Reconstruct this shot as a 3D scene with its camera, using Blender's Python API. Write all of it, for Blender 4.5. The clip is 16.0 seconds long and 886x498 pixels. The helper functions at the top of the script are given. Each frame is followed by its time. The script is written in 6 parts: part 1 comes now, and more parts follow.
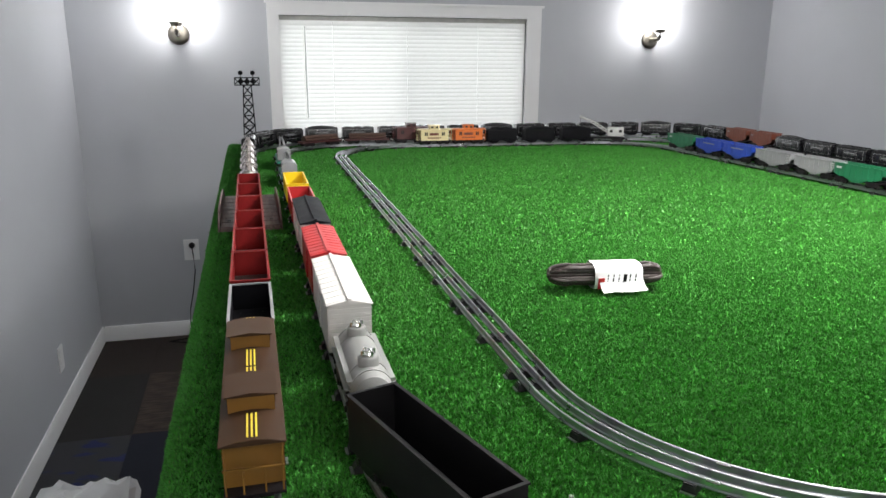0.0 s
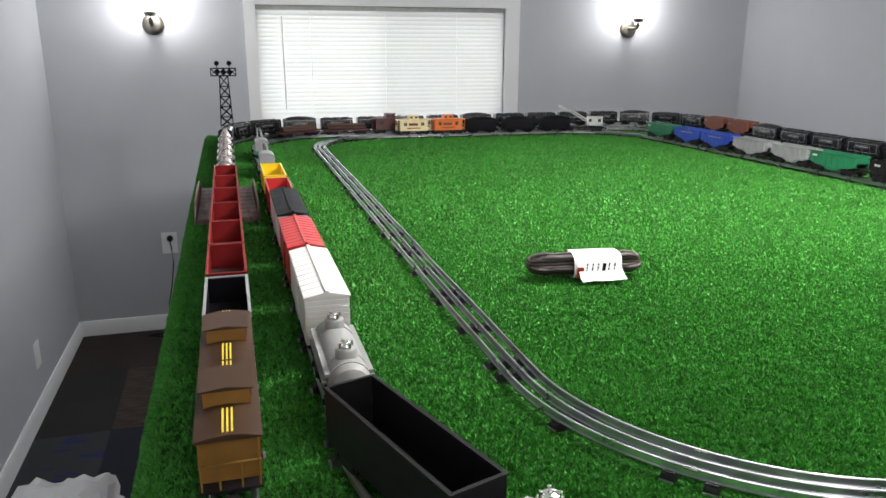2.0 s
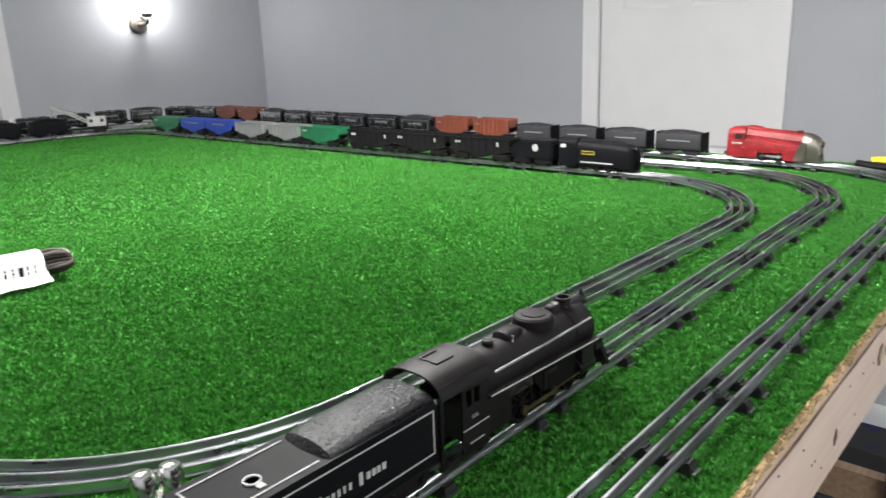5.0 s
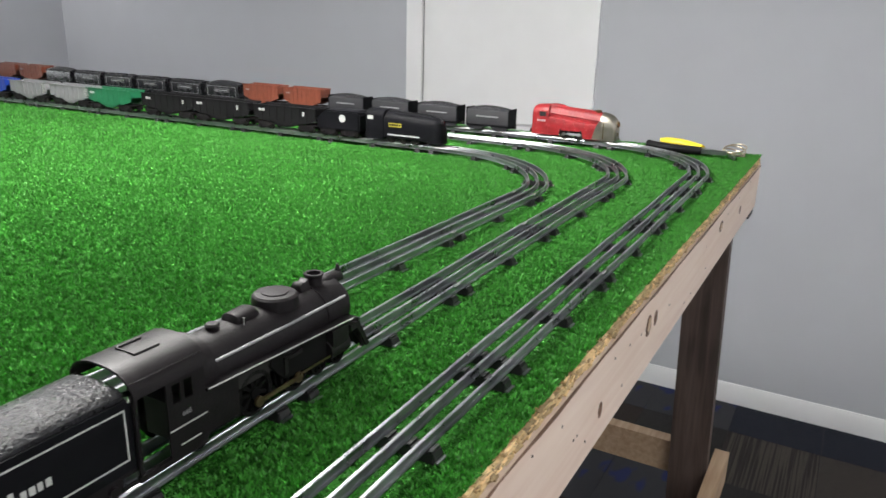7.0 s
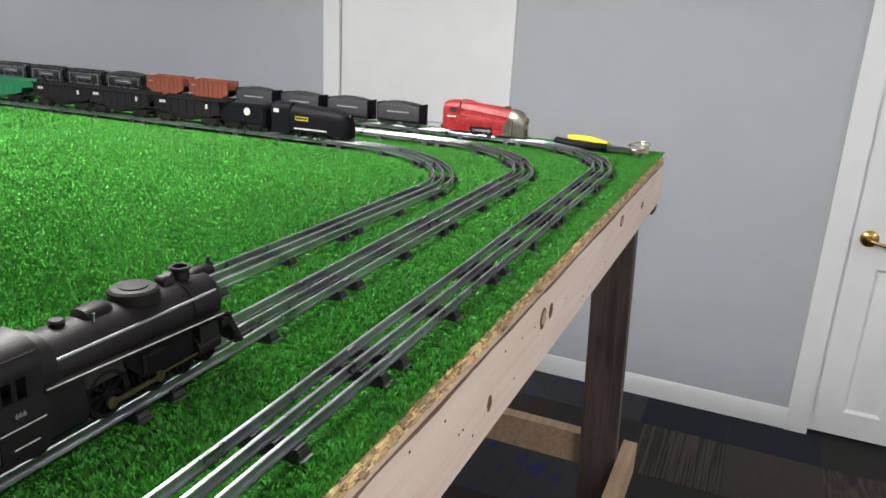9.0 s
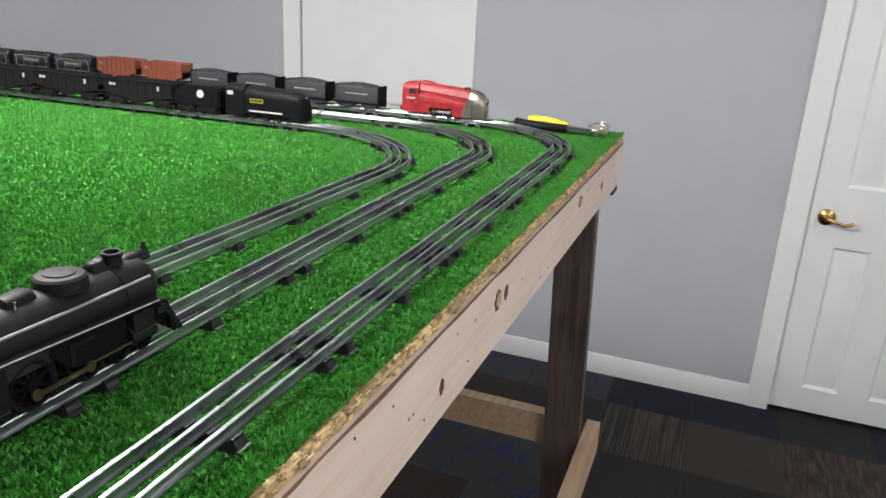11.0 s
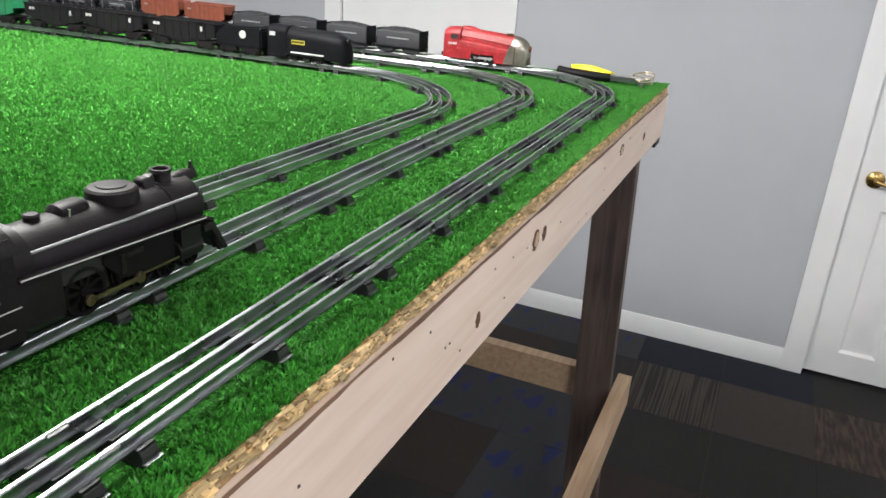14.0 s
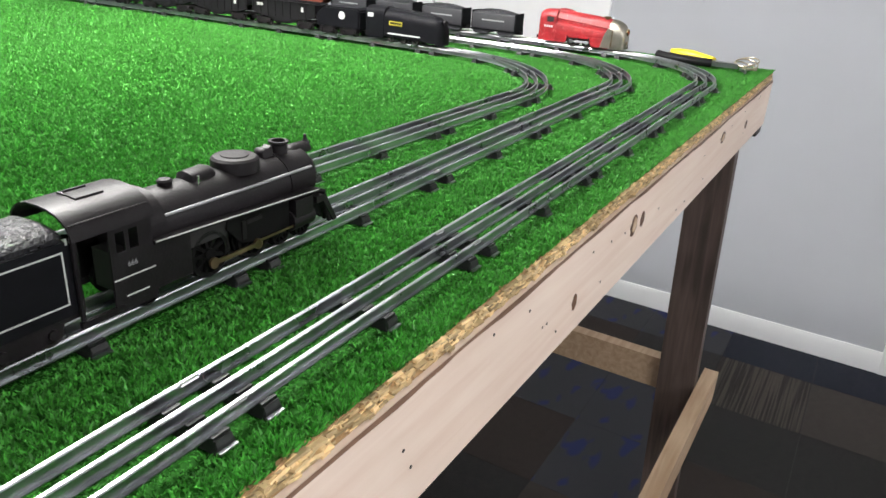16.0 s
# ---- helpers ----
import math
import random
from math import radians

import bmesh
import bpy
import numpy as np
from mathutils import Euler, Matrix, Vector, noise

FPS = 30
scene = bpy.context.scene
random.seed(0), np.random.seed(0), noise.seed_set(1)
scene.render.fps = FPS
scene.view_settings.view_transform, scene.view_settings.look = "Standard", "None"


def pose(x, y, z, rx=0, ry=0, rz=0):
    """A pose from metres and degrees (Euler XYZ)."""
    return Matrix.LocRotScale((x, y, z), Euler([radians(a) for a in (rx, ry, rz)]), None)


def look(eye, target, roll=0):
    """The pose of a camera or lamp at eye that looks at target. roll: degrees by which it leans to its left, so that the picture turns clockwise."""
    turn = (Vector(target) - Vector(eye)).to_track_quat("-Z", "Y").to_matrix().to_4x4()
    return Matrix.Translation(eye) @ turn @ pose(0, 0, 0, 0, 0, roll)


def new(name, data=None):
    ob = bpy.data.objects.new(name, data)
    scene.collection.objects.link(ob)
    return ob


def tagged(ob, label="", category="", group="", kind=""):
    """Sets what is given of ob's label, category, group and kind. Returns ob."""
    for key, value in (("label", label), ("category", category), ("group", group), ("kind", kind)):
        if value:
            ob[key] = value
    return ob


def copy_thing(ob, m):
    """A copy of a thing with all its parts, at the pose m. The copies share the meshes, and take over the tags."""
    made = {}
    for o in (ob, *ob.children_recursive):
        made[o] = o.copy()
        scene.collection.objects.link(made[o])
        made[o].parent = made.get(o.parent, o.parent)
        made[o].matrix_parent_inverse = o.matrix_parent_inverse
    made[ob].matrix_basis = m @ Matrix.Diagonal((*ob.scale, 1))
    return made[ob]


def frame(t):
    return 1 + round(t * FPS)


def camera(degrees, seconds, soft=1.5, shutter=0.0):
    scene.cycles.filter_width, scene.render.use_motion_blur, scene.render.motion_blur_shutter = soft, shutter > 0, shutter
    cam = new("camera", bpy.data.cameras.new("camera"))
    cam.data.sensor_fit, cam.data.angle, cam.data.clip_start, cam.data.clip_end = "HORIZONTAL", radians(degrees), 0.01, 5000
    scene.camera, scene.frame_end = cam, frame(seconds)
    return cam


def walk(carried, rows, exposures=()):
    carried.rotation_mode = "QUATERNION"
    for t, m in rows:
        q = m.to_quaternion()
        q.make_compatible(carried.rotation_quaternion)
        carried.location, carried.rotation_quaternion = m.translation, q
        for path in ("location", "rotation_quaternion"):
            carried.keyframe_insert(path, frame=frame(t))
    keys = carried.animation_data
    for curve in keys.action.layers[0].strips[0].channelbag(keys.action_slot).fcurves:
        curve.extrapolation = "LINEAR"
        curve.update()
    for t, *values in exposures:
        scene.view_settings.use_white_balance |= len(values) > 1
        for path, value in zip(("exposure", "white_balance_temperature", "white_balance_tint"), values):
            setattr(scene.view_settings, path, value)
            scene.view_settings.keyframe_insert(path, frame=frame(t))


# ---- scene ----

FOV = 62.12
cam = camera(FOV, 16.0, shutter=0.4)
ROWS = [
    (0.0, -2.1195, -0.1531, 0.3640, 75.33, -0.28, -14.47),
    (0.5, -2.1181, -0.1533, 0.3640, 75.37, -0.18, -14.63),
    (1.0, -2.1163, -0.1533, 0.3639, 75.21, -0.05, -14.85),
    (1.5, -2.1150, -0.1515, 0.3634, 75.08, -0.09, -15.22),
    (2.0, -2.1144, -0.1489, 0.3623, 74.61, -0.12, -16.01),
    (2.5, -2.1072, -0.1473, 0.3594, 74.2, 0.05, -17.39),
    (3.0, -2.0660, -0.1552, 0.3459, 74.38, 0.5, -21.51),
    (3.5, -2.0109, -0.1707, 0.3261, 74.74, 1.44, -27.93),
    (4.0, -1.9508, -0.1802, 0.3175, 74.39, 2.03, -38.53),
    (4.5, -1.9126, -0.1951, 0.3048, 74.76, 1.52, -44.22),
    (5.0, -1.8878, -0.2020, 0.3030, 74.31, 2.08, -48.67),
    (7.5, -1.7864, -0.2353, 0.2769, 72.58, -2.2, -62.38),
    (8.0, -1.7801, -0.2450, 0.2756, 72.82, -2.37, -63.76),
    (8.5, -1.7741, -0.2524, 0.2731, 72.9, -2.7, -65.1),
    (9.0, -1.7694, -0.2554, 0.2716, 72.61, -2.85, -66.18),
    (9.5, -1.7685, -0.2617, 0.2705, 72.45, -2.65, -66.88),
    (10.0, -1.7621, -0.2661, 0.2699, 72.18, -2.69, -67.59),
    (12.5, -1.7464, -0.2703, 0.2618, 70.77, -2.99, -69.46),
    (13.0, -1.7472, -0.2730, 0.2597, 70.04, -2.98, -68.94),
    (13.5, -1.7566, -0.2718, 0.2439, 68.39, -3.49, -66.59),
    (14.0, -1.7622, -0.2687, 0.2449, 68.05, -3.55, -65.6),
    (14.5, -1.7710, -0.2604, 0.2396, 67.37, -3.87, -63.36),
    (15.0, -1.7760, -0.2566, 0.2395, 67.01, -3.75, -61.75),
    (15.5, -1.7769, -0.2556, 0.2372, 66.72, -3.85, -60.55),
    (16.0, -1.7787, -0.2550, 0.2403, 66.53, -3.3, -59.11),
]
walk(cam, [(t, pose(x, y, z, a, b, c)) for t, x, y, z, a, b, c in ROWS],
     exposures=((0.0, -0.08), (3.0, -0.06), (5.0, 0.0), (8.0, 0.0), (13.0, 0.02), (14.0, 0.22), (15.0, 0.30), (16.0, 0.38)))

# ---- light ----
world = bpy.data.worlds.new("world")
scene.world = world
world.use_nodes = True
sky = world.node_tree.nodes.new("ShaderNodeTexSky")
sky.sky_type, sky.sun_disc, sky.sun_elevation, sky.sun_rotation = "NISHITA", False, radians(40), radians(20)
world.node_tree.links.new(sky.outputs[0], world.node_tree.nodes["Background"].inputs[0])
world.node_tree.nodes["Background"].inputs[1].default_value = 0.15

FLOOR, CEIL = -1.316, 1.12
WEST, EAST, SOUTH, NORTH = -3.06, 1.38, -2.1, 4.40
TX0, TX1, TY0, TY1 = -2.209, 0.0, -0.053, 3.10   # table top


def lamp(name, kind, at, power, size=0.1, color=(1, 1, 1), aim=None, size_y=None):
    data = bpy.data.lights.new(name, kind)
    data.energy, data.color = power, color
    if kind == "AREA":
        data.size = size
        if size_y:
            data.shape, data.size_y = "RECTANGLE", size_y
    else:
        data.shadow_soft_size = size
    ob = new(name, data)
    ob.matrix_world = look(at, aim) if aim else Matrix.Translation(at)
    return ob


# assumed, unseen ceiling lamp over the table, wall lamps at both ends, window daylight
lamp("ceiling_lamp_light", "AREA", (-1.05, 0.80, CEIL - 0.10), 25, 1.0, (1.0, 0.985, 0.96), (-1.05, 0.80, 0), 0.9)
# point under the assumed lamp, added to lift the walls
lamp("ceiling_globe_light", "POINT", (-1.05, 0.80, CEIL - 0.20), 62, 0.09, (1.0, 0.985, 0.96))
# second ceiling light, unseen, added as fill for the south end
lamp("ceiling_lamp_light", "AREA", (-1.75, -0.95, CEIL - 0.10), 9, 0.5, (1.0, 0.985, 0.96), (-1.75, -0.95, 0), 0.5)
# north pair is real; south pair unseen, added to light the fascia
SCONCES_AND_FILL = ((-2.484, NORTH, -1), (0.463, NORTH, -1), (-2.1, SOUTH, 1), (0.1, SOUTH, 1))
for sx, sy, sd in SCONCES_AND_FILL:
    lamp("sconce_light", "POINT", (sx, sy + sd * 0.13, 0.60), 6.5 if sd < 0 else 13, 0.05, (1.0, 0.985, 0.96))
lamp("window_light", "AREA", (-1.17, NORTH - 0.05, 0.28), 14, 1.45, (0.93, 0.97, 1.0), (-1.17, 0, 0.1), 0.62)

# ---- materials ----
MATS = {}


def mat(name, color, rough=0.5, metal=0.0, vary=0.25, scale=40.0, bump=0.0, bscale=200.0, wear=None, wear_amt=0.5, island=False, obj=0.0, spec=0.5, emit=0.0, coat=0.0, trans=0.0):
    """Principled material with variation at two scales, optional bump, worn patches and per-piece change."""
    if name in MATS:
        return MATS[name]
    m = bpy.data.materials.new(name)
    m.use_nodes = True
    nt = m.node_tree
    b = nt.nodes["Principled BSDF"]
    L = nt.links.new
    co = nt.nodes.new("ShaderNodeTexCoord")
    n1 = nt.nodes.new("ShaderNodeTexNoise")
    n1.inputs["Scale"].default_value, n1.inputs["Detail"].default_value = scale, 6
    n2 = nt.nodes.new("ShaderNodeTexNoise")
    n2.inputs["Scale"].default_value, n2.inputs["Detail"].default_value = scale * 0.13, 3
    L(co.outputs["Object"], n1.inputs["Vector"])
    L(co.outputs["Object"], n2.inputs["Vector"])
    mul = nt.nodes.new("ShaderNodeMath")
    mul.operation = "ADD"
    L(n1.outputs["Fac"], mul.inputs[0])
    L(n2.outputs["Fac"], mul.inputs[1])
    rng = nt.nodes.new("ShaderNodeMapRange")
    rng.inputs[1].default_value, rng.inputs[2].default_value = 0.6, 1.4
    rng.inputs[3].default_value, rng.inputs[4].default_value = 1 - vary, 1 + vary
    L(mul.outputs[0], rng.inputs[0])
    val = rng.outputs[0]
    if island or obj:
        geo = nt.nodes.new("ShaderNodeNewGeometry" if island else "ShaderNodeObjectInfo")
        r2 = nt.nodes.new("ShaderNodeMapRange")
        k = obj or 0.45
        r2.inputs[3].default_value, r2.inputs[4].default_value = 1 - k, 1 + k
        L(geo.outputs["Random Per Island" if island else "Random"], r2.inputs[0])
        m2 = nt.nodes.new("ShaderNodeMath")
        m2.operation = "MULTIPLY"
        L(val, m2.inputs[0])
        L(r2.outputs[0], m2.inputs[1])
        val = m2.outputs[0]
    hsv = nt.nodes.new("ShaderNodeHueSaturation")
    hsv.inputs["Color"].default_value = (*color, 1)
    L(val, hsv.inputs["Value"])
    out = hsv.outputs[0]
    if wear:
        nw = nt.nodes.new("ShaderNodeTexNoise")
        nw.inputs["Scale"].default_value, nw.inputs["Detail"].default_value, nw.inputs["Roughness"].default_value = scale * 0.8, 8, 0.7
        L(co.outputs["Object"], nw.inputs["Vector"])
        rw = nt.nodes.new("ShaderNodeMapRange")
        rw.inputs[1].default_value, rw.inputs[2].default_value, rw.inputs[4].default_value = 0.66 - 0.2 * wear_amt, 0.76 - 0.2 * wear_amt, 1.0
        L(nw.outputs["Fac"], rw.inputs[0])
        mx = nt.nodes.new("ShaderNodeMix")
        mx.data_type = "RGBA"
        L(rw.outputs[0], mx.inputs["Factor"])
        L(out, mx.inputs[6])
        mx.inputs[7].default_value = (*wear, 1)
        out = mx.outputs[2]
    L(out, b.inputs["Base Color"])
    rr = nt.nodes.new("ShaderNodeMapRange")
    rr.inputs[3].default_value, rr.inputs[4].default_value = max(0.02, rough - 0.1), min(1, rough + 0.1)
    L(n1.outputs["Fac"], rr.inputs[0])
    L(rr.outputs[0], b.inputs["Roughness"])
    b.inputs["Metallic"].default_value = metal
    b.inputs["Specular IOR Level"].default_value = spec
    b.inputs["Coat Weight"].default_value = coat
    if emit:
        b.inputs["Emission Color"].default_value, b.inputs["Emission Strength"].default_value = (*color, 1), emit
    if trans:
        b.inputs["Transmission Weight"].default_value = trans
    if bump:
        nb = nt.nodes.new("ShaderNodeTexNoise")
        nb.inputs["Scale"].default_value, nb.inputs["Detail"].default_value = bscale, 5
        L(co.outputs["Object"], nb.inputs["Vector"])
        bp = nt.nodes.new("ShaderNodeBump")
        bp.inputs["Strength"].default_value, bp.inputs["Distance"].default_value = bump, 0.002
        L(nb.outputs["Fac"], bp.inputs["Height"])
        L(bp.outputs[0], b.inputs["Normal"])
    MATS[name] = m
    return m


def wood_mat(name, c1, c2, axis=0, stretch=14.0, scale=6.0, rough=0.6):
    """Sawn timber: grain lines along one axis, darker streaks and small stains."""
    m = bpy.data.materials.new(name)
    m.use_nodes = True
    nt = m.node_tree
    L = nt.links.new
    b = nt.nodes["Principled BSDF"]
    co = nt.nodes.new("ShaderNodeTexCoord")
    mp = nt.nodes.new("ShaderNodeMapping")
    s = [stretch, stretch, stretch]
    s[axis] = 1.0
    mp.inputs["Scale"].default_value = s
    L(co.outputs["Object"], mp.inputs["Vector"])
    n = nt.nodes.new("ShaderNodeTexNoise")
    n.inputs["Scale"].default_value, n.inputs["Detail"].default_value, n.inputs["Distortion"].default_value = scale, 8, 0.6
    L(mp.outputs[0], n.inputs["Vector"])
    big = nt.nodes.new("ShaderNodeTexNoise")
    big.inputs["Scale"].default_value = 5
    L(co.outputs["Object"], big.inputs["Vector"])
    ad = nt.nodes.new("ShaderNodeMath")
    ad.operation = "MULTIPLY_ADD"
    ad.inputs[1].default_value, ad.inputs[2].default_value = 0.5, -0.25
    L(big.outputs["Fac"], ad.inputs[0])
    su = nt.nodes.new("ShaderNodeMath")
    L(n.outputs["Fac"], su.inputs[0])
    L(ad.outputs[0], su.inputs[1])
    r = nt.nodes.new("ShaderNodeValToRGB")
    r.color_ramp.elements[0].position, r.color_ramp.elements[1].position = 0.3, 0.7
    r.color_ramp.elements[0].color, r.color_ramp.elements[1].color = (*c1, 1), (*c2, 1)
    L(su.outputs[0], r.inputs[0])
    L(r.outputs[0], b.inputs["Base Color"])
    bp = nt.nodes.new("ShaderNodeBump")
    bp.inputs["Strength"].default_value, bp.inputs["Distance"].default_value = 0.25, 0.001
    L(n.outputs["Fac"], bp.inputs["Height"])
    L(bp.outputs[0], b.inputs["Normal"])
    b.inputs["Roughness"].default_value = rough
    MATS[name] = m
    return m


WALL = mat("grey_wall_paint", (0.49, 0.503, 0.54), 0.7, vary=0.03, scale=6, bump=0.12, bscale=260)
CEILM = mat("ceiling_paint", (0.8, 0.8, 0.8), 0.8, vary=0.03, scale=4)
WHITE = mat("white_trim_paint", (0.87, 0.87, 0.88), 0.4, vary=0.03, scale=8)
RAIL = mat("tinned_rail_steel", (0.40, 0.41, 0.43), 0.30, 1.0, vary=0.4, scale=30, wear=(0.14, 0.13, 0.12), wear_amt=0.25, bump=0.08, bscale=60)
TIE = mat("black_tie_enamel", (0.010, 0.010, 0.011), 0.45, vary=0.3, scale=80, spec=0.35)
BLACK = mat("black_tin_enamel", (0.006, 0.006, 0.0075), 0.50, vary=0.3, scale=60, spec=0.06)
BLACKG = mat("glossy_black_tin", (0.006, 0.006, 0.0075), 0.26, vary=0.3, scale=60, spec=0.45)
BLACKP = mat("matt_black_cast", (0.0090, 0.0074, 0.0086), 0.46, vary=0.35, scale=70, bump=0.1, bscale=500, spec=0.17)
BLACKPL = mat("satin_black_plastic", (0.010, 0.0095, 0.0105), 0.5, vary=0.2, scale=40, spec=0.10)
COALM = mat("coal_load", (0.018, 0.018, 0.021), 0.3, vary=0.7, scale=300, bump=1.0, bscale=380, spec=0.3)
GREYT = mat("worn_grey_tin", (0.017, 0.017, 0.020), 0.6, vary=0.3, scale=60, wear=(0.075, 0.07, 0.07), wear_amt=0.15, spec=0.35)
REDL = mat("chipped_red_enamel", (0.24, 0.012, 0.016), 0.45, vary=0.45, scale=380, spec=0.3, wear=(0.34, 0.15, 0.14), wear_amt=0.40, bump=0.12, bscale=90)
NICKEL = mat("worn_nickel", (0.33, 0.305, 0.265), 0.38, 1.0, vary=0.28, scale=45, wear=(0.28, 0.22, 0.15), wear_amt=0.2)
CHROME = mat("bright_chrome", (0.75, 0.74, 0.72), 0.12, 1.0, vary=0.1)
SILVERP = mat("silver_grey_plastic", (0.235, 0.235, 0.23), 0.42, 0.0, vary=0.1, scale=50)
WHITEP = mat("white_plastic", (0.64, 0.62, 0.60), 0.45, vary=0.06, scale=40)
REDP = mat("red_plastic", (0.42, 0.018, 0.02), 0.42, vary=0.15, scale=40)
REDG = mat("dark_red_tin", (0.17, 0.009, 0.009), 0.5, vary=0.25, scale=60, spec=0.15, wear=(0.10, 0.04, 0.03), wear_amt=0.1)
YELP = mat("yellow_plastic", (0.78, 0.55, 0.01), 0.4, vary=0.08, scale=40)
GREENP = mat("green_plastic", (0.01, 0.13, 0.055), 0.45, vary=0.15, scale=40)
TEALP = mat("teal_plastic", (0.03, 0.22, 0.16), 0.45, vary=0.15, scale=40)
BLUEP = mat("blue_plastic", (0.015, 0.05, 0.34), 0.42, vary=0.12, scale=40)
GREYP = mat("light_grey_plastic", (0.23, 0.23, 0.24), 0.5, vary=0.12, scale=40)
ORANGEP = mat("orange_plastic", (0.62, 0.14, 0.015), 0.45, vary=0.1, scale=40)
CREAMP = mat("cream_plastic", (0.72, 0.60, 0.34), 0.45, vary=0.1, scale=40)
MAROON = mat("maroon_tin", (0.07, 0.016, 0.016), 0.45, vary=0.25, scale=40)
BROWNT = mat("rust_brown_tin", (0.15, 0.040, 0.022), 0.45, vary=0.3, scale=60, wear=(0.06, 0.03, 0.02), wear_amt=0.15)
MUSTARD = mat("mustard_tin", (0.18, 0.082, 0.010), 0.45, vary=0.2, scale=50)
WHITEINK = mat("white_print", (0.46, 0.46, 0.45), 0.5, vary=0.1)
YELINK = mat("yellow_print", (0.65, 0.50, 0.05), 0.5, vary=0.1)
BRASS = mat("brass", (0.55, 0.37, 0.14), 0.25, 1.0, vary=0.15)
BRASSD = mat("old_brass", (0.17, 0.125, 0.07), 0.42, 0.9, vary=0.35, scale=80)
WHEELM = mat("blackened_wheel_metal", (0.022, 0.02, 0.019), 0.5, 0.4, vary=0.3)
GLOWR = mat("lit_headlight", (0.9, 0.13, 0.015), 0.25, vary=0.3, scale=300, emit=0.22)
DARK = mat("dark_hollow", (0.008, 0.007, 0.007), 0.7, vary=0.2)
PINE = wood_mat("pale_pine", (0.70, 0.545, 0.45), (0.79, 0.66, 0.565), 0, 14, 5)
PINEY = wood_mat("pine_batten", (0.42, 0.28, 0.17), (0.58, 0.42, 0.28), 0, 14, 5)
PINEV = wood_mat("dark_brown_stud", (0.055, 0.038, 0.032), (0.13, 0.09, 0.075), 2, 14, 5)
KNOT = mat("wood_knot", (0.10, 0.045, 0.02), 0.7, vary=0.4, scale=120)
OSB = mat("osb_edge", (0.36, 0.22, 0.10), 0.8, vary=0.6, scale=120, wear=(0.16, 0.08, 0.03), wear_amt=0.6, bump=0.8, bscale=300)
TURFB = mat("turf_backing", (0.012, 0.062, 0.008), 0.95, vary=0.4, scale=220, spec=0.04)


def blade_mat():
    """Plastic grass: per-blade green with a few pale blades and a soft sheen."""
    m = mat("plastic_grass", (0.047, 0.222, 0.029), 0.45, vary=0.16, scale=3.0, island=True, obj=0.6, spec=0.24)
    return m


GRASS = blade_mat()

# ---- mesh helpers ----


def thing(name, label, category, group="", kind=""):
    return tagged(new(name), label, category, group, kind)


def mesh_of(bm, smooth=True, bevel=0.0, seg=1, angle=35):
    if bevel:
        es = [e for e in bm.edges if len(e.link_faces) == 2 and e.calc_face_angle(0) > radians(40)]
        bmesh.ops.bevel(bm, geom=es, offset=bevel, segments=seg, affect="EDGES", clamp_overlap=True)
    me = bpy.data.meshes.new("part")
    bm.normal_update()
    bm.to_mesh(me)
    bm.free()
    if smooth:
        me.polygons.foreach_set("use_smooth", [True] * len(me.polygons))
        me.set_sharp_from_angle(angle=radians(angle))
    return me


def islands(bm):
    """The loose pieces of a bmesh, each as a bmesh."""
    seen, out = set(), []
    for v0 in bm.verts:
        if v0 in seen:
            continue
        stack, vs = [v0], []
        seen.add(v0)
        while stack:
            v = stack.pop()
            vs.append(v)
            for e in v.link_edges:
                o = e.other_vert(v)
                if o not in seen:
                    seen.add(o)
                    stack.append(o)
        nb = bmesh.new()
        mp = {v: nb.verts.new(v.co) for v in vs}
        for f in {f for v in vs for f in v.link_faces}:
            nb.faces.new([mp[v] for v in f.verts])
        nb.verts.ensure_lookup_table()
        out.append(nb)
    return out


SINGLE = {"rib", "grab_post", "stack", "axle_skirt", "axle_guard", "slope_sheet", "roof_stripe", "band", "cab_window", "side_skirt", "running_board", "board_stripe", "stake", "roof_rib", "cupola_window", "knot", "side_wall", "window_frame", "corner_cap", "valve", "roof_hatch", "walkway", "handrail", "cowl_fin", "wheel_slot", "clip", "nail", "end_wall", "log_load", "emblem", "plate_bars", "number_plate", "jaw", "railing", "print_bar"}


def part(name, bm, material, parent=None, label="", bevel=0.0, m=None, seg=1, angle=35):
    """One mesh object under a thing or a part. bm: a bmesh, or a mesh to share. Loose pieces become parts of their own."""
    if name in SINGLE and not isinstance(bm, bpy.types.Mesh):
        pieces = islands(bm)
        if len(pieces) > 1:
            bm.free()
            return [part(name, p, material, parent, label, bevel, m, seg, angle) for p in sorted(pieces, key=lambda q: tuple(round(c, 5) for c in q.verts[0].co))][-1]
        bm = pieces[0]
    me = bm if isinstance(bm, bpy.types.Mesh) else mesh_of(bm, True, bevel, seg, angle)
    if not me.materials:
        me.materials.append(material)
    ob = new(name, me)
    if parent:
        ob.parent = parent
    if m is not None:
        ob.matrix_local = m
    if label:
        ob["label"] = label
    return ob


def B():
    return bmesh.new()


def bx(bm, x0, x1, y0, y1, z0, z1, m=None):
    vs = [bm.verts.new(p) for p in ((x0, y0, z0), (x1, y0, z0), (x1, y1, z0), (x0, y1, z0), (x0, y0, z1), (x1, y0, z1), (x1, y1, z1), (x0, y1, z1))]
    for f in ((0, 3, 2, 1), (4, 5, 6, 7), (0, 1, 5, 4), (1, 2, 6, 5), (2, 3, 7, 6), (3, 0, 4, 7)):
        bm.faces.new([vs[i] for i in f])
    if m is not None:
        bmesh.ops.transform(bm, matrix=m, verts=vs)
    return bm


def box(*a):
    return bx(B(), *a)


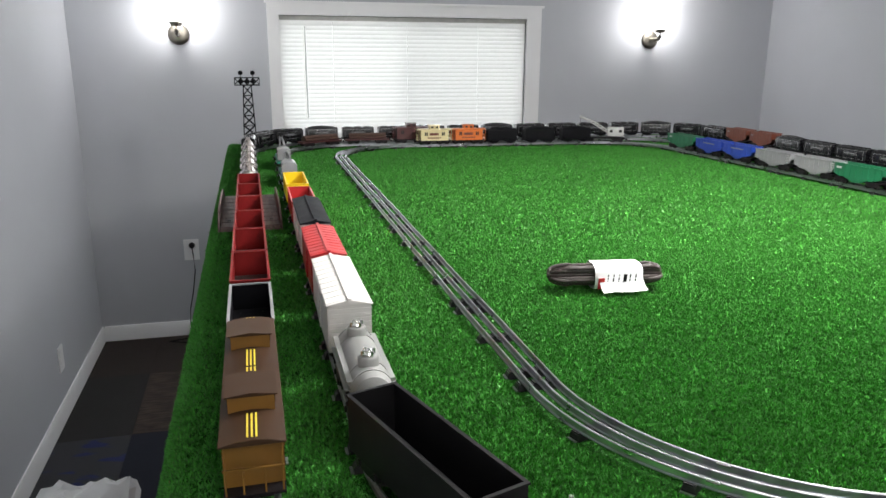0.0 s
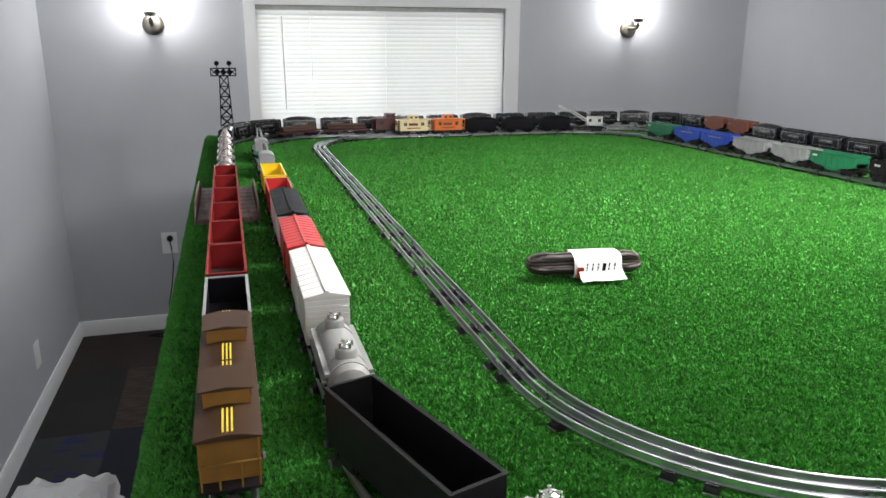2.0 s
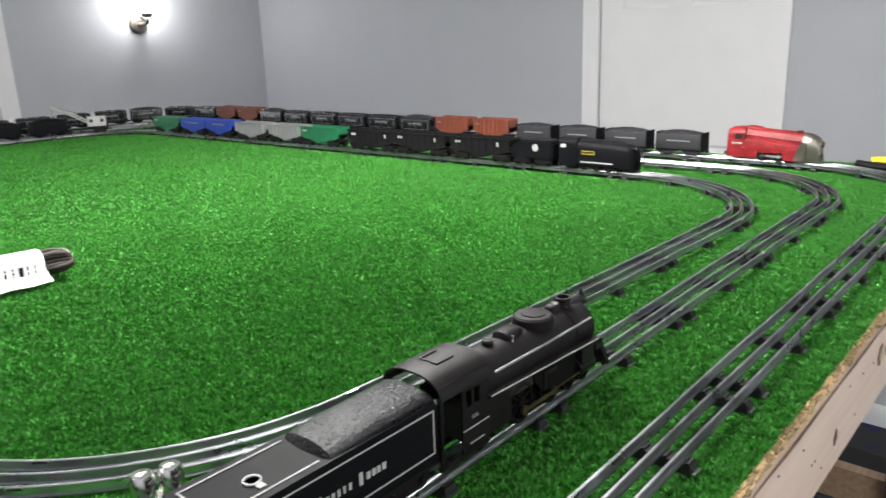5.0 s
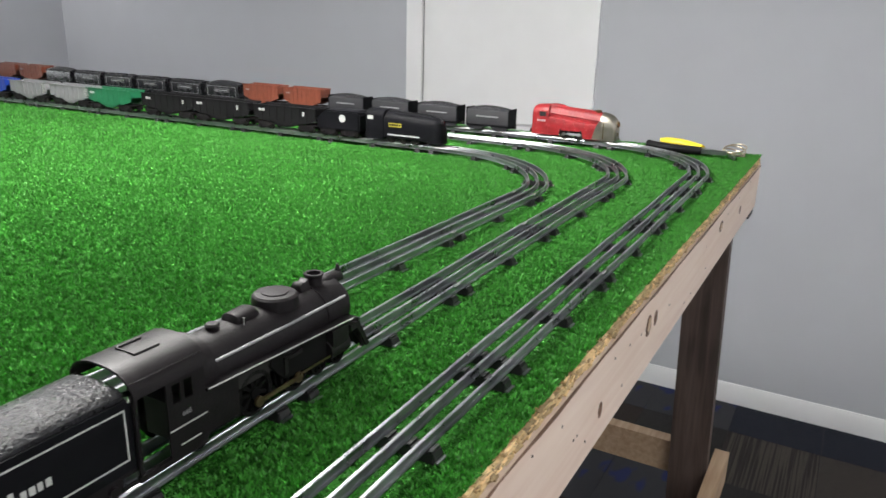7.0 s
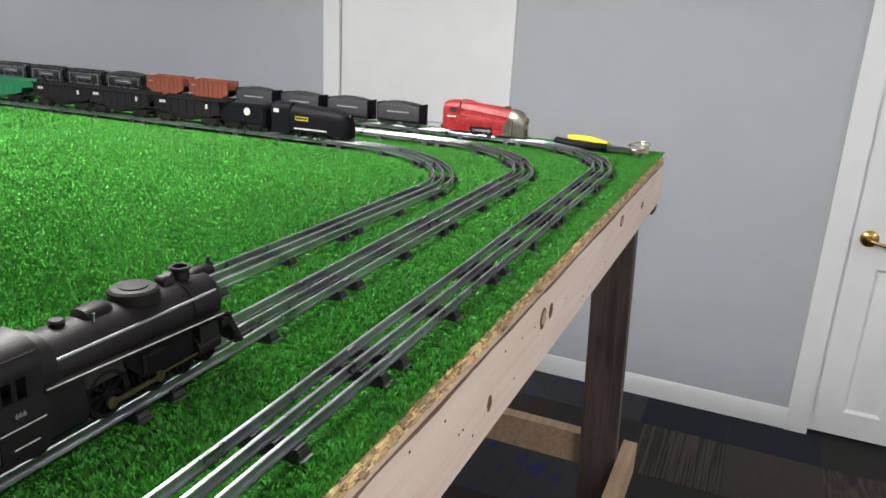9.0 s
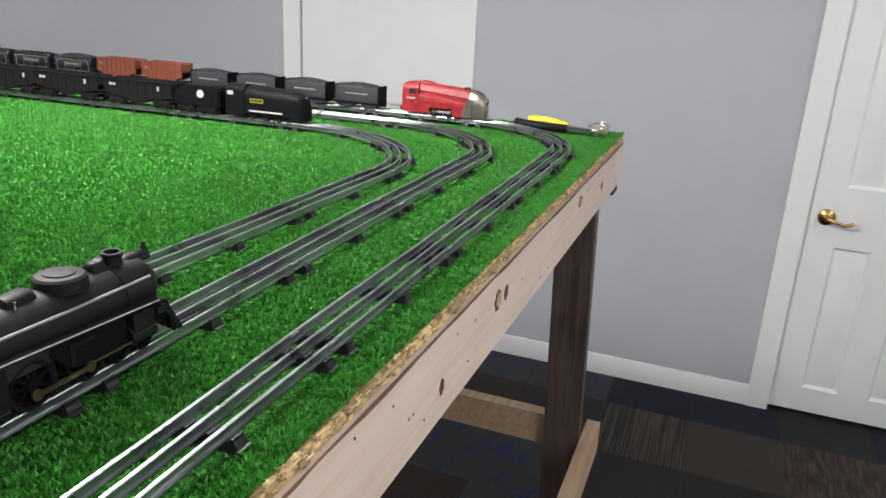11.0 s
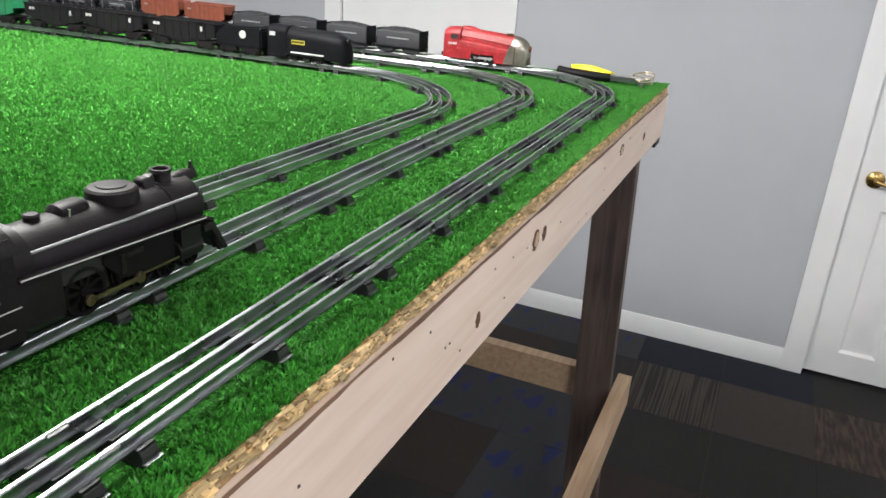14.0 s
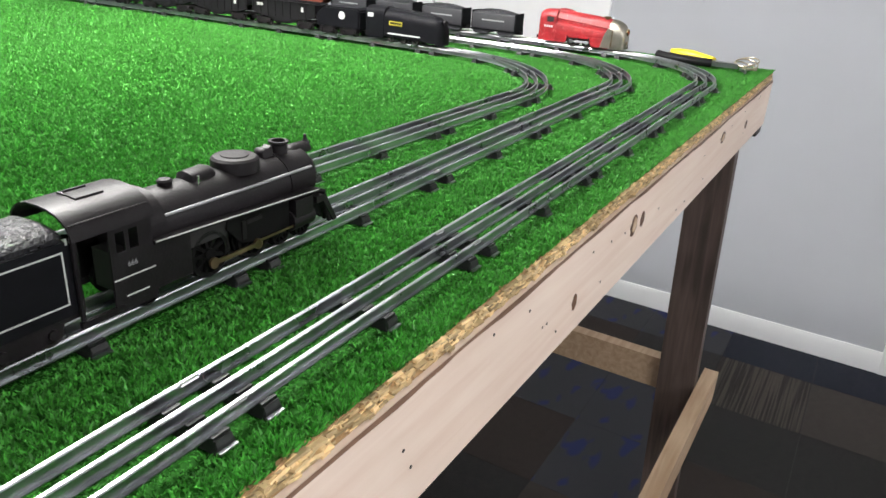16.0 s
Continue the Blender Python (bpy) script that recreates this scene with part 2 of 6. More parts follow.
def cyl(bm, p0, p1, r0, r1=None, n=14, caps=True):
    r1 = r0 if r1 is None else r1
    p0, p1 = Vector(p0), Vector(p1)
    q = (p1 - p0).to_track_quat("Z", "Y")
    ra = [bm.verts.new(p0 + q @ Vector((r0 * math.cos(2 * math.pi * i / n), r0 * math.sin(2 * math.pi * i / n), 0))) for i in range(n)]
    rb = [bm.verts.new(p1 + q @ Vector((r1 * math.cos(2 * math.pi * i / n), r1 * math.sin(2 * math.pi * i / n), 0))) for i in range(n)]
    for i in range(n):
        bm.faces.new((ra[i], ra[(i + 1) % n], rb[(i + 1) % n], rb[i]))
    if caps:
        bm.faces.new(ra[::-1])
        bm.faces.new(rb)
    return bm


def loft(bm, rings, cap=True, closed=True):
    """Skin through rings of points (all of one length)."""
    vs = [[bm.verts.new(p) for p in r] for r in rings]
    n = len(vs[0])
    for a, b in zip(vs, vs[1:]):
        for i in range(n if closed else n - 1):
            j = (i + 1) % n
            bm.faces.new((a[i], a[j], b[j], b[i]))
    if cap and closed:
        bm.faces.new(vs[0][::-1])
        bm.faces.new(vs[-1])
    bmesh.ops.recalc_face_normals(bm, faces=bm.faces[:])
    return bm


def revolve(bm, prof, at=(0, 0, 0), axis="z", n=20):
    """Lathe a profile of (radius, height) about an axis."""
    def pt(r, h, k):
        a = 2 * math.pi * k / n
        u, w = r * math.cos(a), r * math.sin(a)
        p = {"z": (u, w, h), "x": (h, u, w), "y": (w, h, u)}[axis]
        return Vector(p) + Vector(at)
    return loft(bm, [[pt(max(r, 1e-5), h, k) for k in range(n)] for r, h in prof])


def tube(bm, pts, r, n=8):
    """Round bar along points."""
    pts = [Vector(p) for p in pts]
    rings = []
    for i, p in enumerate(pts):
        d = (pts[min(i + 1, len(pts) - 1)] - pts[max(i - 1, 0)]).normalized()
        q = d.to_track_quat("Z", "Y")
        rings.append([p + q @ Vector((r * math.cos(2 * math.pi * k / n), r * math.sin(2 * math.pi * k / n), 0)) for k in range(n)])
    return loft(bm, rings)


def prism(bm, outline, x0, x1):
    """Extrude a (y, z) outline along x."""
    return loft(bm, [[(x0, y, z) for y, z in outline], [(x1, y, z) for y, z in outline]])


def arch(w, z0, z1, rise, n=10, s=1.0):
    """Closed (y, z) outline: upright sides with a curved top."""
    top = [(w * math.cos(a) ** s if math.cos(a) >= 0 else -w * (-math.cos(a)) ** s, z1 - rise + rise * math.sin(a)) for a in [math.pi * i / n for i in range(n + 1)]]
    return [(w, z0)] + top + [(-w, z0)]


# ---- the room ----
def structure(name, bm, material, label="", bevel=0.0):
    return tagged(part(name, bm, material, None, "", bevel), label or name.replace("_", " "), "", "", "structure")


T = 0.12
WX0, WX1, WZ0, WZ1 = -1.930, -0.405, -0.105, 0.592     # window opening
floor_ob = structure("floor", box(WEST, EAST, SOUTH, NORTH, FLOOR - 0.1, FLOOR - 0.006), mat("floor_screed", (0.05, 0.045, 0.045), 0.9), "floor under carpet tiles")
structure("ceiling", box(WEST - T, EAST + T, SOUTH - T, NORTH + T, CEIL, CEIL + 0.1), CEILM, "plain white painted ceiling")
structure("wall_west", box(WEST - T, WEST, SOUTH - T, NORTH + T, FLOOR - 0.1, CEIL), WALL, "light grey painted plain wall")
structure("wall_south", box(WEST, EAST, SOUTH - T, SOUTH, FLOOR - 0.1, CEIL), WALL, "light grey painted plain wall")
bm = B()
bx(bm, WEST, WX0, NORTH, NORTH + T, FLOOR - 0.1, CEIL)
bx(bm, WX1, EAST, NORTH, NORTH + T, FLOOR - 0.1, CEIL)
bx(bm, WX0, WX1, NORTH, NORTH + T, FLOOR - 0.1, WZ0)
bx(bm, WX0, WX1, NORTH, NORTH + T, WZ1, CEIL)
structure("wall_north", bm, WALL, "light grey painted wall with a window opening")
D1 = (0.874, 1.664, 0.72)       # double door: y from, y to, top
D2 = (-1.245, -0.627, 0.72)    # single door
bm = B()
bx(bm, EAST, EAST + T, SOUTH - T, D2[0], FLOOR - 0.1, CEIL)
bx(bm, EAST, EAST + T, D2[1], D1[0], FLOOR - 0.1, CEIL)
bx(bm, EAST, EAST + T, D1[1], NORTH + T, FLOOR - 0.1, CEIL)
bx(bm, EAST, EAST + T, D2[0], D2[1], D2[2], CEIL)
bx(bm, EAST, EAST + T, D1[0], D1[1], D1[2], CEIL)
structure("wall_east", bm, WALL, "light grey painted wall with two door openings")


def skirting(name, x0, y0, x1, y1, nx, ny):
    """Baseboard with a chamfered top, standing 14 mm off the wall."""
    d = Vector((x1 - x0, y1 - y0, 0))
    prof = [(0, FLOOR), (0.014, FLOOR), (0.014, FLOOR + 0.072), (0.006, FLOOR + 0.092), (0, FLOOR + 0.092)]
    return structure(name, loft(B(), [[(x + nx * a, y + ny * a, z) for a, z in prof] for x, y in ((x0, y0), (x1, y1))]), WHITE, "white painted baseboard")


skirting("baseboard", WEST, SOUTH, WEST, NORTH, 1, 0)
skirting("baseboard", WEST + 0.014, NORTH, EAST - 0.014, NORTH, 0, -1)
skirting("baseboard", EAST, D1[1] + 0.085, EAST, NORTH, -1, 0)
skirting("baseboard", EAST, D2[1] + 0.085, EAST, D1[0] - 0.085, -1, 0)
skirting("baseboard", EAST, SOUTH, EAST, D2[0] - 0.085, -1, 0)


def door(name, y0, y1, top, leaves, handle, label):
    """Panelled white door in its casing on the east wall."""
    d = tagged(new(name), label, "door", "", "structure")
    c = 0.085
    part("casing", box(EAST - 0.018, EAST + 0.02, y0 - c, y0, FLOOR, top + c), WHITE, d, "", 0.004)
    part("casing", box(EAST - 0.018, EAST + 0.02, y1, y1 + c, FLOOR, top + c), WHITE, d, "", 0.004)
    part("casing", box(EAST - 0.018, EAST + 0.02, y0, y1, top, top + c), WHITE, d, "", 0.004)
    w = (y1 - y0) / leaves
    for k in range(leaves):
        a, b2 = y0 + k * w + 0.0025, y0 + (k + 1) * w - 0.0025
        if handle:
            a += 0.002
        bm = B()
        xf = EAST + 0.004
        zb = FLOOR + 0.018
        cols = 2
        st = 0.112
        pw = (b2 - a - (cols + 1) * st) / cols
        rows = [(-1.19, -0.57), (-0.33, 0.34), (0.43, 0.60)]
        if not handle:
            rows = [(-1.19, -0.186), (0.418, 0.60)]
        # stiles, rails
        bx(bm, xf, xf + 0.035, a, a + st, zb, top - 0.004)
        bx(bm, xf, xf + 0.035, b2 - st, b2, zb, top - 0.004)
        if cols == 2:
            bx(bm, xf, xf + 0.035, a + st + pw, a + 2 * st + pw, zb, top - 0.004)
        edges = [zb] + [z for r in rows for z in r] + [top - 0.004]
        for c2 in range(cols):
            ya = a + st + c2 * (pw + st)
            for z0, z1 in zip(edges[::2], edges[1::2]):
                bx(bm, xf, xf + 0.035, ya, ya + pw, z0, z1)
        leaf = part("leaf", bm, WHITE, d)
        for c2 in range(cols):
            ya = a + st + c2 * (pw + st)
            for z0, z1 in rows:
                bm = B()
                o = [[(xf + dx, ya + i, z0 + i), (xf + dx, ya + pw - i, z0 + i), (xf + dx, ya + pw - i, z1 - i), (xf + dx, ya + i, z1 - i)] for dx, i in ((0.0, 0), (0.012, 0.012), (0.012, 0.02), (0.003, 0.045))]
                loft(bm, o, cap=False)
                vs = [bm.verts.new(p) for p in o[-1]]
                bm.faces.new(vs)
                bmesh.ops.remove_doubles(bm, verts=bm.verts[:], dist=1e-5)
                for fc in bm.faces:
                    fc.normal_update()
                    if fc.normal.x > 0:
                        fc.normal_flip()
                part("panel", bm, WHITE, leaf)
    if handle:
        hy, hz = y1 - 0.068, -0.452
        bm = B()
        revolve(bm, [(0.0, 0), (0.032, 0), (0.033, 0.006), (0.026, 0.012), (0.012, 0.016), (0.011, 0.045), (0.0, 0.046)], (EAST + 0.004, hy, hz), "x")
        for v2 in bm.verts:
            v2.co.x = 2 * (EAST + 0.004) - v2.co.x
        bmesh.ops.recalc_face_normals(bm, faces=bm.faces[:])
        h = part("handle", bm, BRASS, d, "polished brass lever handle")
        bm = B()
        x = EAST - 0.042
        tube(bm, [(x, hy, hz), (x - 0.004, hy - 0.03, hz - 0.006), (x - 0.004, hy - 0.06, hz - 0.014), (x, hy - 0.085, hz - 0.010), (x + 0.002, hy - 0.10, hz)], 0.007)
        part("lever", bm, BRASS, h)
        part("gap", box(EAST + 0.006, EAST + 0.03, y1 - 0.0045, y1 - 0.0005, FLOOR, top), DARK, d)
    return d


door("door_1", *D1, 1, False, "wide white panelled closet door, closed")
door("door_2", *D2, 1, True, "white panelled door with brass lever, closed")
for y0, y1 in ((D1[0], D1[1]), (D2[0], D2[1])):
    structure("wall_behind_door", box(EAST + 0.05, EAST + T, y0, y1, FLOOR - 0.1, D1[2]), WHITE, "white backing behind a closed door")

# window with casing, sash, glass and blind
win = tagged(new("window_1"), "wide white window with a closed slatted blind", "window", "", "structure")
c = 0.066
part("window_frame", box(WX0 - c, WX0, NORTH - 0.02, NORTH + 0.03, WZ0 - c, WZ1 + c), WHITE, win, "", 0.004)
part("window_frame", box(WX1, WX1 + 0.095, NORTH - 0.02, NORTH + 0.03, WZ0 - c, WZ1 + c), WHITE, win, "", 0.004)
part("window_frame", box(WX0, WX1, NORTH - 0.02, NORTH + 0.03, WZ1, WZ1 + c), WHITE, win, "", 0.004)
part("window_frame", box(WX0, WX1, NORTH - 0.02, NORTH + 0.03, WZ0 - c, WZ0), WHITE, win, "", 0.004)
part("window_frame", box(WX0 - c - 0.012, WX1 + 0.107, NORTH - 0.03, NORTH - 0.001, WZ1 + c, WZ1 + c + 0.014), WHITE, win, "", 0.003)
bm = B()
for x in (WX0, (WX0 + WX1) / 2 - 0.02, WX1 - 0.04):
    bx(bm, x if x < -1 else x + 0.025, (x if x < -1 else x + 0.025) + 0.015, NORTH + 0.07, NORTH + 0.10, WZ0, WZ1)
bx(bm, WX0, WX1, NORTH + 0.071, NORTH + 0.099, WZ0, WZ0 + 0.04)
bx(bm, WX0, WX1, NORTH + 0.071, NORTH + 0.099, WZ1 - 0.04, WZ1)
part("sash", bm, WHITE, win)
GLASS = mat("window_glass", (0.9, 0.95, 0.95), 0.05, vary=0.0, trans=1.0)
pane = part("pane", box(WX0 + 0.02, WX1 - 0.02, NORTH + 0.083, NORTH + 0.087, WZ0 + 0.02, WZ1 - 0.02), GLASS, win)
pane.visible_shadow = False
# grey see-through sheet, added only to dim the window's right half
m = bpy.data.materials.new("dimming_film")
m.use_nodes = True
nt = m.node_tree
tp = nt.nodes.new("ShaderNodeBsdfTransparent")
mx = nt.nodes.new("ShaderNodeMixShader")
mx.inputs[0].default_value = 0.13
nt.nodes["Principled BSDF"].inputs["Base Color"].default_value = (0.16, 0.16, 0.16, 1)
nt.links.new(tp.outputs[0], mx.inputs[1])
nt.links.new(nt.nodes["Principled BSDF"].outputs[0], mx.inputs[2])
nt.links.new(mx.outputs[0], nt.nodes["Material Output"].inputs[0])
part("insect_screen", box((WX0 + WX1) / 2, WX1 - 0.02, NORTH + 0.104, NORTH + 0.106, WZ0 + 0.01, WZ1 - 0.01), m, win, "grey see-through sheet added to dim one half")

m = bpy.data.materials.new("translucent_slat")
m.use_nodes = True
nt = m.node_tree
tr = nt.nodes.new("ShaderNodeBsdfTranslucent")
tr.inputs[0].default_value = (0.93, 0.93, 0.92, 1)
mx = nt.nodes.new("ShaderNodeMixShader")
mx.inputs[0].default_value = 0.45
nt.nodes["Principled BSDF"].inputs["Base Color"].default_value = (0.85, 0.85, 0.86, 1)
nt.links.new(nt.nodes["Principled BSDF"].outputs[0], mx.inputs[1])
nt.links.new(tr.outputs[0], mx.inputs[2])
nt.links.new(mx.outputs[0], nt.nodes["Material Output"].inputs[0])
SLAT = m
blind = thing("window_blind", "white closed slatted window blind with a thin wand", "blind")
part("headrail", box(WX0 + 0.004, WX1 - 0.004, NORTH + 0.006, NORTH + 0.045, WZ1 - 0.026, WZ1 - 0.002), mat("blind_headrail", (0.42, 0.42, 0.40), 0.4), blind, "grey metal headrail", 0.002)
n = 27
pitch = (WZ1 - 0.03 - WZ0) / n
bm = loft(B(), [[(x, 0.0095 * math.cos(a) * 0.35 + 0.002 * math.sin(math.pi * k / 4), (k / 4 - 0.5) * 0.0345) for k, a in ((k, 0) for k in range(5))] for x in (WX0 + 0.002, WX1 - 0.002)], cap=False, closed=False)
for v2 in bm.verts:
    v2.co.y += v2.co.z * 0.33
slat = mesh_of(bm)
for i in range(n):
    part("slat", slat, SLAT, blind, m=pose(0, NORTH + 0.008, WZ1 - 0.04 - pitch * i))
part("bottom_rail", box(WX0 + 0.006, WX1 - 0.006, NORTH - 0.004, NORTH + 0.02, WZ0 + 0.002, WZ0 + 0.014), WHITE, blind, "", 0.002)
part("wand", cyl(B(), (-1.785, NORTH - 0.007, 0.53), (-1.783, NORTH - 0.011, 0.0), 0.0035, n=8), mat("clear_wand", (0.55, 0.55, 0.55), 0.2), blind, "thin translucent wand")
for x in (-1.62, -1.17, -0.72):
    part("ladder_cord", cyl(B(), (x, NORTH - 0.003, WZ1 - 0.03), (x, NORTH - 0.003, WZ0 + 0.01), 0.0012, n=6), WHITE, blind)
m = bpy.data.materials.new("daylight_outside")
m.use_nodes = True
em = m.node_tree.nodes.new("ShaderNodeEmission")
em.inputs[0].default_value, em.inputs[1].default_value = (1.0, 0.995, 0.97, 1), 4.9
m.node_tree.links.new(em.outputs[0], m.node_tree.nodes["Material Output"].inputs[0])
structure("backdrop", box(WX0 - 0.6, WX1 + 0.6, NORTH + 0.6, NORTH + 0.62, WZ0 - 0.6, WZ1 + 0.6), m, "bright daylight sky outside the window")


def sconce(x, y, sd):
    s = thing("wall_sconce", "brushed nickel wall sconce, lit white glass shade; the south-wall pair is added fill", "wall lamp", "wall lamps")
    z = 0.478
    k = sd
    bm = revolve(B(), [(0.0, 0), (0.056, 0.001), (0.058, 0.008), (0.05, 0.016), (0.03, 0.02), (0.0, 0.021)], (0, 0, 0), "y", 28)
    for v2 in bm.verts:
        v2.co.y = k * v2.co.y
    bmesh.ops.recalc_face_normals(bm, faces=bm.faces[:])
    part("back_plate", bm, NICKEL, s, m=pose(x, y, z))
    part("arm", tube(B(), [(x, y + k * 0.015, z), (x, y + k * 0.08, z - 0.002), (x, y + k * 0.115, z + 0.004), (x, y + k * 0.13, z + 0.02), (x, y + k * 0.13, z + 0.05)], 0.012, 12), NICKEL, s)
    part("cup", revolve(B(), [(0.0, 0.04), (0.026, 0.04), (0.034, 0.056), (0.034, 0.064), (0, 0.064)], (x, y + k * 0.13, z), "z"), NICKEL, s)
    glow = mat("lit_opal_glass", (1.0, 0.98, 0.95), 0.3, vary=0.0, emit=9.0)
    sh = part("shade", loft(B(), [[(x + r * math.cos(2 * math.pi * q / 24), y + k * 0.13 + r * math.sin(2 * math.pi * q / 24), z + h) for q in range(24)] for r, h in ((0.036, 0.062), (0.052, 0.09), (0.062, 0.13), (0.066, 0.18))], cap=False), glow, s, "white opal glass shade, lit")
    sh.visible_shadow = False
    return s


# same fixture also dresses the two added south-wall fill lights
for sx, sy, sd in SCONCES_AND_FILL:
    sconce(sx, sy, sd)
# unseen fixtures built around the added ceiling lights
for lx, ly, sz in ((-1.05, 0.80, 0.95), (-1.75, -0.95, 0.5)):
    cl = thing("ceiling_lamp", "flat square white ceiling lamp, unseen, added as a light source", "ceiling lamp", "ceiling lamps")
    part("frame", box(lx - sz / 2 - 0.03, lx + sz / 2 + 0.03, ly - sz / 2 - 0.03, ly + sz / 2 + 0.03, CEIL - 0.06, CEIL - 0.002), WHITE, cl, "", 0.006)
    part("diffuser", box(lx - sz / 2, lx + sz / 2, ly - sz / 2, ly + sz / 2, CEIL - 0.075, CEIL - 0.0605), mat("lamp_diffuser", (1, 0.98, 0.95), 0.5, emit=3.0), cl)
    # globe shape added to house the wall fill
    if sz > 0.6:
        gl = part("globe", revolve(B(), [(0, -0.13), (0.06, -0.115), (0.10, -0.08), (0.115, -0.03), (0.10, 0.0), (0, 0.0)], (lx, ly, CEIL - 0.0755), "z", 24), mat("lit_globe", (1, 0.98, 0.95), 0.4, emit=6.0), cl, "white glass globe, added under the unseen lamp, lit")
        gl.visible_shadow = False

# power outlet with a plugged cable
ot = thing("power_outlet", "white wall outlet with a black plug and cable", "outlet")
ox, oz = -2.512, -0.775
part("plate", box(ox - 0.044, ox + 0.044, NORTH - 0.006, NORTH, oz - 0.064, oz + 0.064), WHITE, ot, "", 0.003)
for dz in (-0.026, 0.03):
    part("socket", cyl(B(), (ox, NORTH - 0.006, oz + dz), (ox, NORTH - 0.0095, oz + dz), 0.019, n=20), WHITE, ot)
pl = part("plug", revolve(B(), [(0, 0), (0.017, 0), (0.018, 0.016), (0.012, 0.03), (0, 0.031)], (0, 0, 0), "y"), BLACKPL, ot, "black rubber plug", m=pose(ox + 0.005, NORTH - 0.0095, oz + 0.03, 0, 0, 180))
cb = thing("power_cable", "thin black power cable hanging down the wall", "cable")
part("cable", tube(B(), [(ox + 0.005, NORTH - 0.04, oz + 0.03), (ox + 0.012, NORTH - 0.06, oz - 0.02), (ox + 0.015, NORTH - 0.045, oz - 0.12), (ox - 0.005, NORTH - 0.05, oz - 0.25), (ox - 0.03, NORTH - 0.06, oz - 0.36), (ox - 0.035, NORTH - 0.06, oz - 0.45), (ox - 0.01, NORTH - 0.07, FLOOR + 0.008), (ox - 0.10, NORTH - 0.10, FLOOR + 0.006), (ox - 0.16, NORTH - 0.12, FLOOR + 0.006), (ox - 0.02, NORTH - 0.17, FLOOR + 0.006), (ox + 0.25, NORTH - 0.2, FLOOR + 0.006)], 0.0035), BLACKPL, cb)
o2 = thing("power_outlet", "white wall outlet on the plain side wall", "outlet")
part("plate", box(WEST, WEST + 0.006, 3.40, 3.478, -1.09, -0.97), WHITE, o2, "", 0.003)
for dz in (-1.056, -1.0):
    part("socket", cyl(B(), (WEST + 0.006, 3.439, dz), (WEST + 0.009, 3.439, dz), 0.018, n=20), WHITE, o2)

# ---- the table ----
table = thing("layout_table", "pine-framed train table with an OSB top on stud legs", "table")
part("top_board", box(TX0, TX1, TY0 + 0.002, TY1, -0.020, -0.0045), OSB, table, "rough OSB board edge")
FY = TY0 - 0.002
rf = random.Random(21)
bm = B()
for i in range(2600):
    fx = rf.uniform(TX0 + 0.02, TX1 - 0.02)
    fl, ft, fd = rf.uniform(0.0015, 0.008), rf.uniform(0.0004, 0.0012), rf.uniform(0.0005, 0.0042)
    bx(bm, -fl, fl, -fd, 0.002, -ft, ft, pose(fx, TY0 + 0.002, rf.uniform(-0.0170, -0.0052), rf.uniform(-25, 25), rf.uniform(-7, 7), rf.uniform(-9, 9)))
tagged(part("strand_edge", bm, mat("osb_strand", (0.58, 0.42, 0.22), 0.6, vary=0.3, scale=150, island=True, obj=0.55), table, "pale and brown wood strands along the sawn edge"), kind="stuff")
part("fascia", box(TX0, TX1, FY, FY + 0.036, -0.118, -0.0205), PINE, table, "pale pine board with knots", 0.003)
part("fascia", box(TX0, TX1, TY1 - 0.038, TY1 - 0.002, -0.118, -0.0205), PINE, table, "", 0.003)
part("fascia", box(TX1 - 0.038, TX1 - 0.002, FY + 0.0365, TY1 - 0.0385, -0.118, -0.0205), PINE, table, "", 0.003)
part("fascia", box(TX0 + 0.002, TX0 + 0.038, FY + 0.0365, TY1 - 0.0385, -0.118, -0.0205), PINE, table, "", 0.003)
for y in (0.55, 1.1, 1.65, 2.2, 2.7):
    part("joist", box(TX0 + 0.0385, TX1 - 0.0385, y, y + 0.036, -0.112, -0.0205), PINEY, table)
# legs take a much darker brown than the boards
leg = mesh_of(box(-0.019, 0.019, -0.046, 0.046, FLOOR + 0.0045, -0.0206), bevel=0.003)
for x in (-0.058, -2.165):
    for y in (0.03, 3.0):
        part("leg", leg, PINEV, table, "dark brown stud leg", m=pose(x, y, 0, -2.2 if y < 1 else 0, 0, 0))
for y0 in (-0.085, 3.048):
    part("stretcher", box(TX0 + 0.03, TX1 + 0.03, y0, y0 + 0.036, -0.868, -0.780), PINEY, table, "", 0.003)
for x0 in (-0.037, -2.142):
    part("stretcher", box(x0, x0 + 0.036, 0.050, 2.95, -0.845, -0.757), PINEY, table, "", 0.003)
bm = B()
bx(bm, -0.05, 0.012, FY + 0.004, FY + 0.03, -0.139, -0.1185)
part("corner_bracket", bm, BLACKPL, table, "black corner bracket", 0.003)
# knots, nail holes and a dark top strip on the front board
rng = random.Random(5)
bm = B()
for kx, kz, rx, rz in ((-0.984, -0.058, 0.012, 0.0135), (-0.950, -0.060, 0.008, 0.010), (-0.50, -0.05, 0.016, 0.010), (-0.27, -0.07, 0.012, 0.008), (-1.75, -0.07, 0.014, 0.012), (-1.16, -0.083, 0.006, 0.009)):
    o = [(kx + rx * math.cos(2 * math.pi * k / 14) * (1 + 0.2 * math.sin(3 * k)), kz + rz * math.sin(2 * math.pi * k / 14)) for k in range(14)]
    loft(bm, [[(x, FY + 0.002, z) for x, z in o], [(x, FY - 0.0004, z) for x, z in o]])
part("knot", bm, KNOT, table, "dark brown oval knot")
